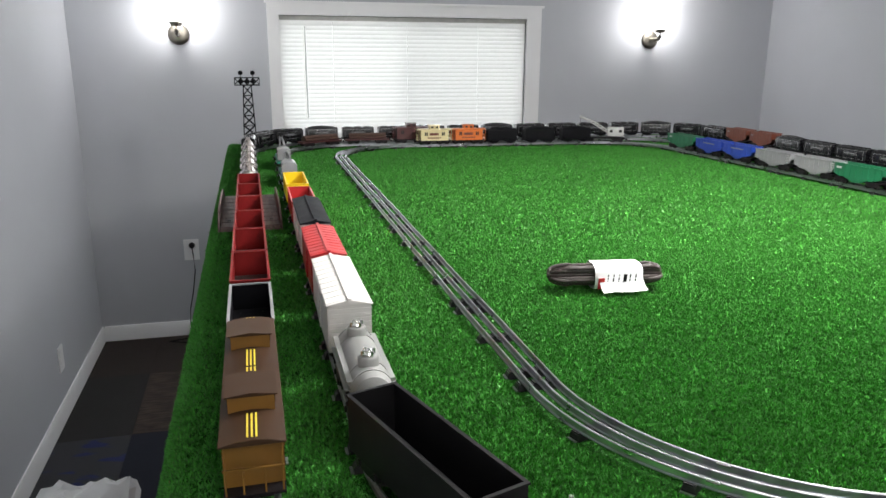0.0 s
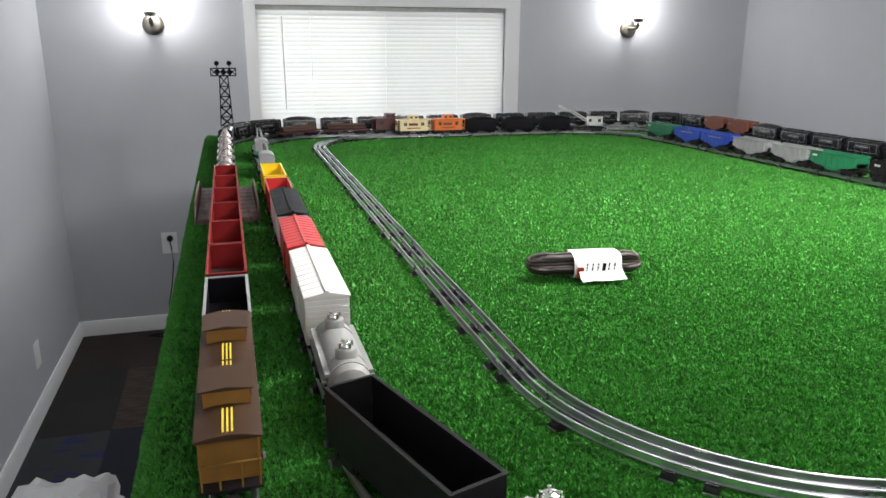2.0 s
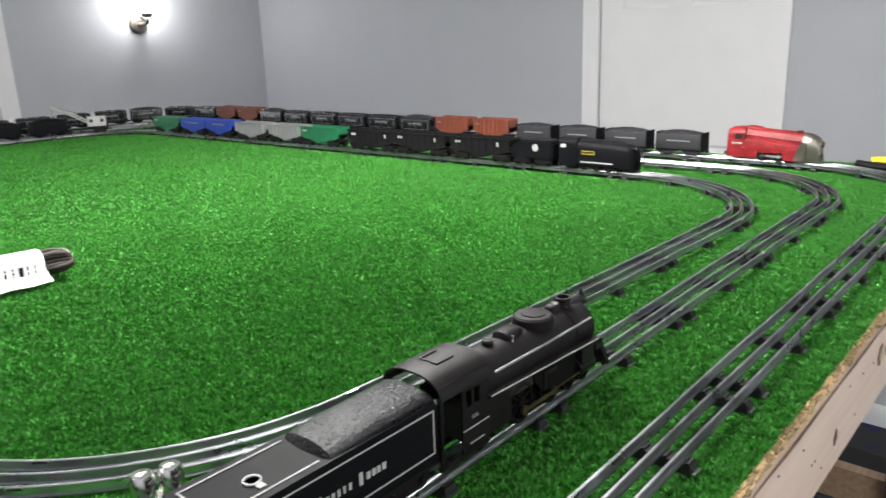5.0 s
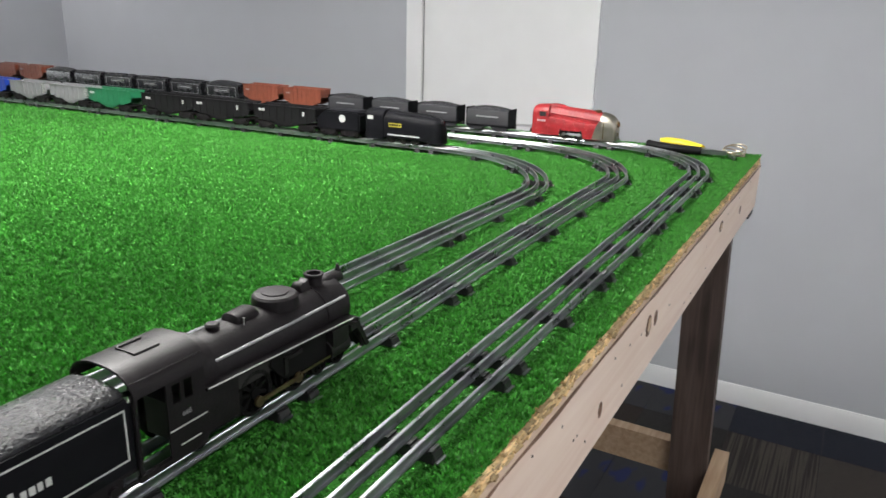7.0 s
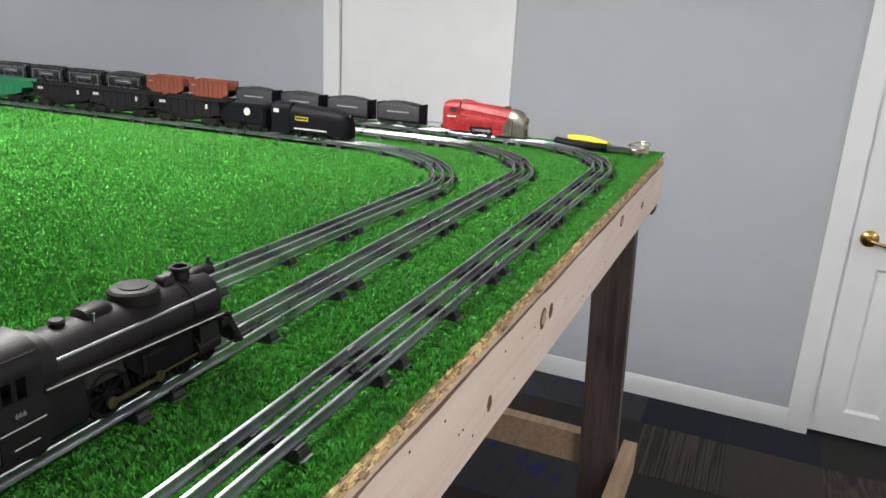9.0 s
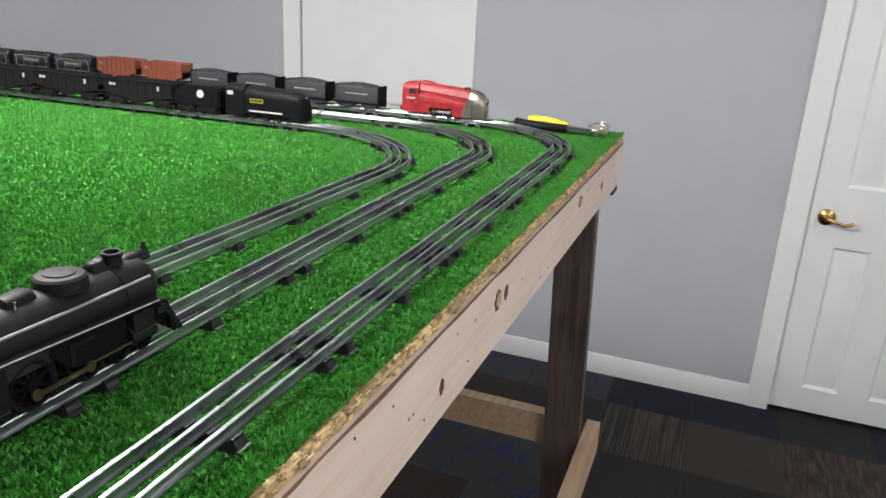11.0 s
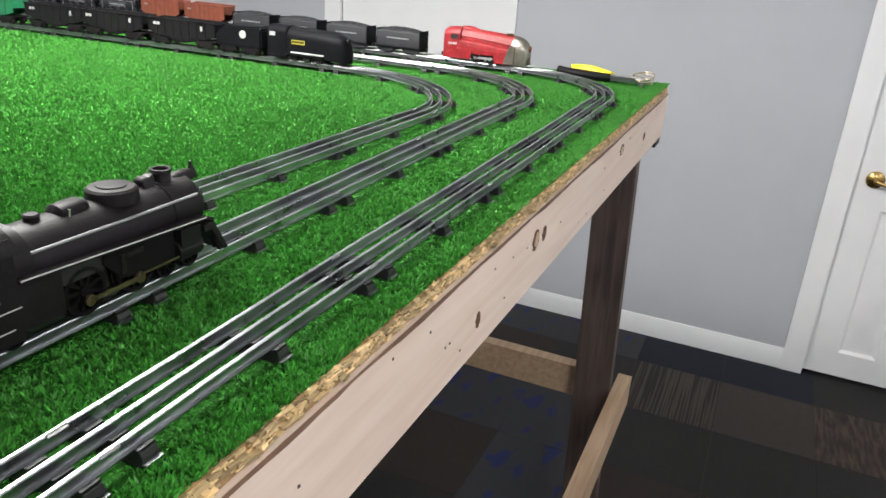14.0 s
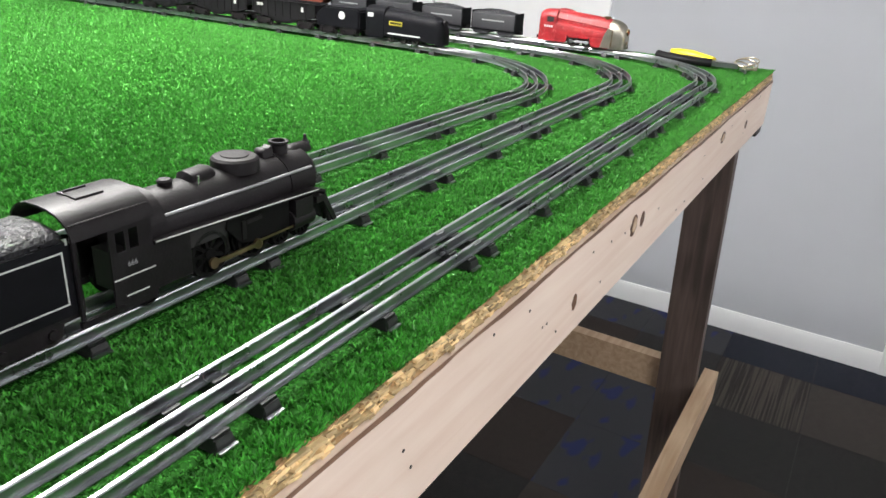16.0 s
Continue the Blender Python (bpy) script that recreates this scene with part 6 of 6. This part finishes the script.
# inner train: shrouded engine heading a string along the east side and round the back
si = INNER.near(-0.448, 0.622)
set_on(shrouded_loco(), INNER, si)
set_on(sloped_tender(), INNER, si - 0.168)
bg = hopper("black_hopper", "black plastic hopper car with white marks", 0.185, 0.046, 0.038, BLACKPL)
bars(bg, -0.075, -0.055, 0.042, 0.006, 0.0245, WHITEINK, 2, 3)
bars(bg, 0.055, 0.063, 0.038, 0.010, 0.0245, WHITEINK, 1, 5)
gg = hopper("green_hopper", "green plastic hopper car with white marks", 0.175, 0.046, 0.038, GREENP)
bars(gg, -0.07, -0.05, 0.042, 0.006, 0.0245, WHITEINK, 2, 3)
gy = hopper("grey_hopper", "light grey plastic hopper car", 0.165, 0.046, 0.038, GREYP)
for k in range(5):
    bars(gy, 0.066, 0.081, 0.028 + 0.0055 * k, 0.0026, 0.0245, WHITEINK, 1, k)
bl = hopper("blue_hopper", "blue plastic hopper car with pale marks", 0.155, 0.046, 0.038, BLUEP)
bars(bl, -0.03, 0.04, 0.042, 0.004, 0.0245, GREYP, 8, 7)
used = set()
for car, y in ((bg, 0.957), (bg, 1.15), (bg, 1.343), (gg, 1.552), (gy, 1.728), (gy, 1.902), (bl, 2.075), (bl, 2.236), (gg, 2.42)):
    s = INNER.near(-0.448, y)
    (again if car in used else set_on)(car, INNER, s)
    used.add(car)
CRANEG = mat("pale_grey_crane_plastic", (0.42, 0.42, 0.41), 0.5, vary=0.12, scale=40)
set_on(crane_car("grey_crane_car", "black flat car with a light grey crane and raised boom", 0.185, BLACKPL, CRANEG, CRANEG, 1.65), INNER, INNER.near(-0.64, 2.80), flip=True)
dt = tin_tender("plain_tender", "plain black tin tender car with faint lettering", BLACK, None, True, 0.128)
for i, x in enumerate((-0.775, -0.942, -1.100)):
    (set_on if i == 0 else again)(dt, INNER, INNER.near(x, 2.80))
set_on(caboose("orange_caboose", "orange plastic caboose with a cupola", 0.142, 0.046, 0.042, ORANGEP, ORANGEP, ink=BROWNT), INNER, INNER.near(-1.243, 2.80))
set_on(caboose("cream_caboose", "cream plastic caboose with a cupola", 0.142, 0.046, 0.042, CREAMP, CREAMP, ink=BROWNT), INNER, INNER.near(-1.393, 2.80))

# ---- table-top accessories ----
def light_tower(x, y):
    """Black lattice floodlight tower with a railed platform and lamps."""
    t = thing("floodlight_tower", "black lattice toy floodlight tower with lamps on top", "toy tower")
    H = 0.245
    bm = B()
    c = lambda s1, s2, k: (x + s1 * (0.026 - 0.010 * k), y + s2 * (0.026 - 0.010 * k), H * k)
    cs = ((-1, -1), (1, -1), (1, 1), (-1, 1))
    for s1, s2 in cs:
        tube(bm, [c(s1, s2, 0), c(s1, s2, 1)], 0.0022, 6)
    n = 6
    for i in range(n):
        k0, k1 = i / n, (i + 1) / n
        for j in range(4):
            a, b2 = cs[j], cs[(j + 1) % 4]
            cyl(bm, c(*a, k0), c(*b2, k1), 0.0018, n=5)
            cyl(bm, c(*b2, k0), c(*a, k1), 0.0018, n=5)
            cyl(bm, c(*a, k1), c(*b2, k1), 0.0013, n=5)
    part("lattice_mast", bm, BLACK, t)
    part("base_plate", box(x - 0.032, x + 0.032, y - 0.032, y + 0.032, 0.0, 0.004), BLACK, t, "", 0.001)
    bm = bx(B(), x - 0.05, x + 0.05, y - 0.03, y + 0.03, H, H + 0.003)
    for s in (-1, 1):
        for i in range(5):
            u = x - 0.049 + 0.0245 * i
            cyl(bm, (u, y + s * 0.029, H), (u, y + s * 0.029, H + 0.03), 0.0014, n=5)
            if i < 4:
                cyl(bm, (u, y + s * 0.029, H + 0.003), (u + 0.0245, y + s * 0.029, H + 0.029), 0.0011, n=5)
                cyl(bm, (u, y + s * 0.029, H + 0.029), (u + 0.0245, y + s * 0.029, H + 0.003), 0.0011, n=5)
        bx(bm, x - 0.05, x + 0.05, *sorted((y + s * 0.028, y + s * 0.030)), H + 0.029, H + 0.032)
        bx(bm, *sorted((x + s * 0.048, x + s * 0.050)), y - 0.028, y + 0.028, H + 0.029, H + 0.032)
    part("platform", bm, BLACK, t)
    for dx in (-0.03, 0.0, 0.03):
        for dz in (0.012, 0.045) if dx else (0.012,):
            bm = revolve(B(), [(0, 0), (0.006, 0), (0.009, -0.010), (0.0095, -0.018), (0.0085, -0.018), (0, -0.012)], (x + dx * 0.8, y - 0.012, H + dz + 0.006), "y", 14)
            cyl(bm, (x + dx * 0.8, y - 0.01, H), (x + dx * 0.8, y - 0.01, H + dz + 0.004), 0.0015, n=6)
            part("floodlight", bm, BLACK, t)
    return t


light_tower(-2.125, 3.045)


def girder_bridge(x, y0, y1):
    """Low brown crossing with flared side wings beside the track."""
    b = thing("crossing_platform", "weathered brown toy crossing platform with raised side wings", "toy platform")
    WP = wood_mat("weathered_ply", (0.09, 0.055, 0.05), (0.20, 0.14, 0.125), 1, 10, 12)
    for s in (-1, 1):
        pl = part("deck_plate", box(*sorted((x + s * 0.026, x + s * 0.062)), y0, y1, 0.002, 0.010), WP, b, "", 0.001)
        bm = B()
        for i in range(8):
            v = y0 + (y1 - y0) * i / 8
            bx(bm, *sorted((x + s * 0.027, x + s * 0.061)), v + 0.002, v + (y1 - y0) / 8 - 0.002, 0.010, 0.0125)
        part("plank", bm, WP, pl)
        pr = [(y0, 0.0), (y0, 0.022), (y0 + 0.05, 0.040), ((y0 + y1) / 2, 0.044), (y1 - 0.05, 0.040), (y1, 0.022), (y1, 0.0)]
        part("side_wing", loft(B(), [[(x + s * u, v, z) for v, z in pr] for u in (0.0625, 0.067)]), WP, b, "", 0.001)
        bm = cyl(B(), (x + s * 0.045, y0 + 0.06, 0.0126), (x + s * 0.045, y0 + 0.06, 0.0132), 0.004, n=12)
        part("bolt_head", bm, DARK, b)
    return b


girder_bridge(-2.133, 1.43, 1.80)


def cord_bundle(cx, cy, ang):
    """Coiled brown extension cord held by a printed paper sleeve."""
    b = thing("cord_bundle", "dark brown coiled extension cord in a white paper sleeve", "extension cord")
    m = pose(cx, cy, 0.0, 0, 0, ang)
    CORD = mat("brown_cord", (0.030, 0.020, 0.018), 0.4, vary=0.3, scale=60)
    r = random.Random(4)
    for i in range(18):
        th = math.pi * i / 18 + r.uniform(-0.08, 0.08)
        hw, hl = r.uniform(0.013, 0.0215), r.uniform(0.082, 0.094)
        oy, oz, sh = r.uniform(-0.003, 0.003), r.uniform(-0.001, 0.003), r.uniform(-0.004, 0.004)
        pts = []
        for k in range(33):
            a = 2 * math.pi * k / 32
            ca, sa = math.cos(a), math.sin(a)
            u = hw * (abs(sa) ** 0.45) * (1 if sa >= 0 else -1) * (1.0 if abs(ca) > 0.6 else 0.82)
            pts.append((sh + hl * (abs(ca) ** 0.8) * (1 if ca >= 0 else -1), oy + u * math.cos(th) * 1.25, 0.0245 + oz + u * math.sin(th)))
        part("cord_loop", tube(B(), pts, 0.0030, 8), CORD, b)
    # sleeve wraps the middle, its loose flap lies on the grass
    PAPER = mat("white_paper", (0.74, 0.74, 0.75), 0.55, vary=0.04)
    o = []
    for k in range(17):
        a = 2 * math.pi * k / 16
        o.append((0.0268 * abs(math.cos(a)) ** 0.6 * (1 if math.cos(a) >= 0 else -1), 0.0250 + 0.0205 * abs(math.sin(a)) ** 0.7 * (1 if math.sin(a) >= 0 else -1)))
    sl = part("sleeve", loft(B(), [[(x, y, z) for y, z in o] for x in (-0.026, 0.0, 0.025, 0.052)], cap=False), PAPER, b, "white printed paper sleeve")
    fl = part("flap", loft(B(), [[(x - 0.004, -0.0274, 0.037), (x, -0.0305, 0.022), (x + 0.002, -0.036, 0.0110 + d), (x + 0.004, -0.043, 0.0065 + d)] for x, d in ((-0.020, 0.0), (0.0, 0.002), (0.025, 0.001), (0.052, 0.003))], cap=False, closed=False), PAPER, sl)
    bm = B()
    pm = pose(0.0, -0.0308, 0.022, 12, 0, 0)
    bx(bm, -0.022, -0.012, -0.0006, 0.0, -0.013, 0.006, pm)
    part("red_mark", bm, mat("red_print", (0.5, 0.02, 0.02), 0.5), sl)
    rr = random.Random(8)
    bm = B()
    for i in range(6):
        x = -0.008 + 0.009 * i
        z = 0.012
        while z < 0.034:
            w = rr.uniform(0.003, 0.007)
            bx(bm, x, x + 0.0018, -0.0006, 0.0, z - 0.024, min(z + w, 0.036) - 0.024, pm)
            z += w + 0.002
    bx(bm, 0.018, 0.0235, -0.0007, 0.0, -0.014, 0.012, pm)
    part("print_bar", bm, BLACKPL, sl)
    for ch in b.children:
        ch.matrix_basis = Matrix()
    b.matrix_basis = m
    return b


cord_bundle(-1.578, 0.885, -8)


# unidentified chrome upright by the tender's rear, modelled as a plain post
def chrome_post(x, y):
    p = thing("signal_post", "short chrome post with two cylindrical heads", "toy lamp post")
    part("post", revolve(B(), [(0, 0.0), (0.011, 0.0), (0.010, 0.005), (0.0062, 0.008), (0.0058, 0.046), (0.0, 0.046)], (x, y, 0.0), "z", 18), CHROME, p)
    for s in (-1, 1):
        part("lamp_head", revolve(B(), [(0, 0.046), (0.0066, 0.046), (0.0078, 0.050), (0.0078, 0.060), (0.0062, 0.0635), (0.0045, 0.0620), (0, 0.0615)], (x + s * 0.0080, y - s * 0.002, 0.0), "z", 18), CHROME, p)
    return p


chrome_post(-1.716, 0.190)


def pliers(x, y, ang):
    """Needle-nose pliers: yellow and black sleeved handles, steel jaws."""
    p = thing("pliers", "steel pliers with yellow and black handles", "pliers")
    p.matrix_basis = pose(x, y, 0.004, 0, 0, ang)
    YH = mat("yellow_grip", (0.75, 0.58, 0.02), 0.4, vary=0.08)
    part("handle", tube(B(), [(0.0, -0.004, 0.010), (0.025, -0.016, 0.013), (0.055, -0.025, 0.016), (0.085, -0.022, 0.016), (0.100, -0.016, 0.014)], 0.0095, 10), YH, p, "yellow rubber grip")
    part("handle", tube(B(), [(0.0, 0.004, 0.008), (0.03, 0.016, 0.009), (0.065, 0.022, 0.010), (0.10, 0.018, 0.011), (0.118, 0.012, 0.012)], 0.0090, 10), BLACKPL, p, "black rubber grip")
    bm = B()
    for s in (-1, 1):
        loft(bm, [[(x2, s * a, 0.003), (x2, s * b2, 0.003), (x2, s * b2, 0.013), (x2, s * a, 0.013)] for x2, a, b2 in ((0.005, 0.0005, 0.009), (-0.015, 0.0005, 0.010), (-0.03, 0.0006, 0.007), (-0.055, 0.0006, 0.003))])
    part("jaw", bm, RAIL, p, "steel jaws", 0.0008)
    part("pivot", cyl(B(), (-0.004, 0, 0.012), (-0.004, 0, 0.0145), 0.0055, n=14), RAIL, p)
    return p


pliers(-0.098, 0.062, 84)
w = thing("wire_coil", "small loose coil of pale wire with clips", "wire")
bm = B()
for k in range(3):
    tube(bm, [(-0.075 + (0.028 + 0.002 * k) * math.cos(a), -0.004 + (0.022 + 0.001 * k) * math.sin(a), 0.012 + 0.004 * k + 0.006 * math.sin(a + k)) for a in [2 * math.pi * i / 20 for i in range(21)]], 0.0015, 6)
part("coil", bm, mat("tinned_wire", (0.45, 0.38, 0.28), 0.35, 0.7), w)
bm = B()
for i in range(5):
    bx(bm, -0.006, 0.006, -0.002, 0.002, 0, 0.006, pose(-0.125 + 0.016 * i, -0.012 + 0.006 * (i % 3), 0.003, 0, 0, 50 * i))
part("clip", bm, RAIL, w)

# white plastic bag below the table's west side
bag = thing("plastic_bag", "crumpled white plastic bag on a carton", "plastic bag")
bm = B()
bmesh.ops.create_icosphere(bm, subdivisions=4, radius=1.0)
for v2 in bm.verts:
    q = v2.co.copy()
    k = 1 + 0.30 * noise.noise(q * 1.7) + 0.30 * abs(noise.noise(q * 3.6)) - 0.22 * abs(noise.noise(q * 7.3)) + 0.05 * noise.noise(q * 15)
    v2.co = Vector((q.x * 0.165 * k, q.y * 0.15 * k, max(q.z, -0.55) * 0.14 * k))
part("film", bm, mat("white_bag_film", (0.72, 0.72, 0.74), 0.35, vary=0.05), bag, m=pose(-2.58, 1.56, -0.775), angle=25)
ctn = thing("carton", "plain cardboard carton on the floor", "box")
part("carton", box(-2.76, -2.42, 1.36, 1.74, FLOOR + 0.004, -0.85), mat("cardboard", (0.30, 0.20, 0.12), 0.8, vary=0.15), ctn, "", 0.004)

# ---- carpet tiles ----
def tile_mat(name, c1, c2, mode):
    m = bpy.data.materials.new(name)
    m.use_nodes = True
    nt = m.node_tree
    L = nt.links.new
    b = nt.nodes["Principled BSDF"]
    co = nt.nodes.new("ShaderNodeTexCoord")
    mp = nt.nodes.new("ShaderNodeMapping")
    mp.inputs["Scale"].default_value = {"stripe": (90, 90, 1), "streak": (10, 60, 1), "splotch": (6, 11, 6), "plain": (40, 40, 40)}[mode]
    if mode == "stripe":
        mp.inputs["Scale"].default_value = (1.5, 120, 1)
    L(co.outputs["Object"], mp.inputs["Vector"])
    n = nt.nodes.new("ShaderNodeTexNoise")
    n.inputs["Scale"].default_value, n.inputs["Detail"].default_value = 1.0, 2 if mode != "streak" else 5
    L(mp.outputs[0], n.inputs["Vector"])
    r = nt.nodes.new("ShaderNodeValToRGB")
    lo, hi = {"stripe": (0.46, 0.54), "streak": (0.4, 0.65), "splotch": (0.55, 0.62), "plain": (0.2, 0.8)}[mode]
    r.color_ramp.elements[0].position, r.color_ramp.elements[1].position = lo, hi
    r.color_ramp.elements[0].color, r.color_ramp.elements[1].color = (*c1, 1), (*c2, 1)
    L(n.outputs["Fac"], r.inputs[0])
    f = nt.nodes.new("ShaderNodeTexNoise")
    f.inputs["Scale"].default_value = 700
    L(co.outputs["Object"], f.inputs["Vector"])
    mx = nt.nodes.new("ShaderNodeMix")
    mx.data_type, mx.blend_type = "RGBA", "MULTIPLY"
    mx.inputs["Factor"].default_value = 0.6
    L(r.outputs[0], mx.inputs[6])
    L(f.outputs["Color"], mx.inputs[7])
    L(mx.outputs[2], b.inputs["Base Color"])
    bp = nt.nodes.new("ShaderNodeBump")
    bp.inputs["Strength"].default_value, bp.inputs["Distance"].default_value = 0.6, 0.003
    L(f.outputs["Fac"], bp.inputs["Height"])
    L(bp.outputs[0], b.inputs["Normal"])
    b.inputs["Roughness"].default_value = 0.95
    return m


TILES = [tile_mat("navy_carpet", (0.0054, 0.0082, 0.0204), (0.0082, 0.0122, 0.0306), "plain"),
         tile_mat("striped_brown_carpet", (0.0238, 0.0177, 0.0150), (0.0816, 0.0646, 0.0544), "stripe"),
         tile_mat("taupe_carpet", (0.0476, 0.0374, 0.0320), (0.0646, 0.0510, 0.0442), "plain"),
         tile_mat("blue_splotched_carpet", (0.046, 0.046, 0.055), (0.016, 0.028, 0.13), "splotch"),
         tile_mat("rust_streaked_carpet", (0.0340, 0.0218, 0.0177), (0.1020, 0.0680, 0.0510), "streak"),
         tile_mat("charcoal_carpet", (0.0170, 0.0156, 0.0150), (0.0272, 0.0245, 0.0231), "plain"),
         tile_mat("dark_brown_carpet", (0.0272, 0.0177, 0.0136), (0.0394, 0.0258, 0.0204), "plain")]
PX, PY = 0.385, 0.347
meshes = []
for tm in TILES:
    me = mesh_of(box(0.0006, PX - 0.0006, 0.0006, PY - 0.0006, -0.006, 0.0), bevel=0.0015)
    me.materials.append(tm)
    meshes.append(me)
known = {(1.12, 0.02): 3, (1.12, -0.327): 0, (1.12, -0.674): 0, (0.735, -0.327): 1, (0.735, -0.674): 2, (0.735, 0.02): 5, (0.735, -1.021): 4, (1.12, -1.021): 5, (0.35, -0.327): 5, (0.35, 0.02): 3, (0.35, -0.674): 5, (1.12, 0.367): 3, (0.735, 0.367): 6, (-0.035, 0.02): 3, (0.35, 0.367): 3, (-0.035, 0.367): 6, (-0.035, -0.327): 6}
for row, (wk, ek) in {12: (6, 6), 11: (6, 6), 10: (5, 4), 9: (5, 4), 8: (3, 0), 7: (3, 0)}.items():
    known[-3.115, round(0.02 + PY * row, 3)], known[-2.73, round(0.02 + PY * row, 3)] = wk, ek
r = random.Random(12)
ix0, iy0 = math.ceil((WEST - 1.12) / PX) - 1, math.ceil((SOUTH - 0.02) / PY) - 1
last = -1
for i in range(ix0, 1):
    for j in range(iy0, 14):
        x, y = 1.12 + i * PX, 0.02 + j * PY
        if x + PX < WEST or y + PY < SOUTH or y > NORTH:
            continue
        kind = known.get((round(x, 3), round(y, 3)))
        if kind is None:
            kind = r.choice([q for q in (0, 1, 2, 3, 4, 4, 5) if q != last])
        last = kind
        part("carpet_tile", meshes[kind], TILES[kind], floor_ob, m=pose(x, y, FLOOR))
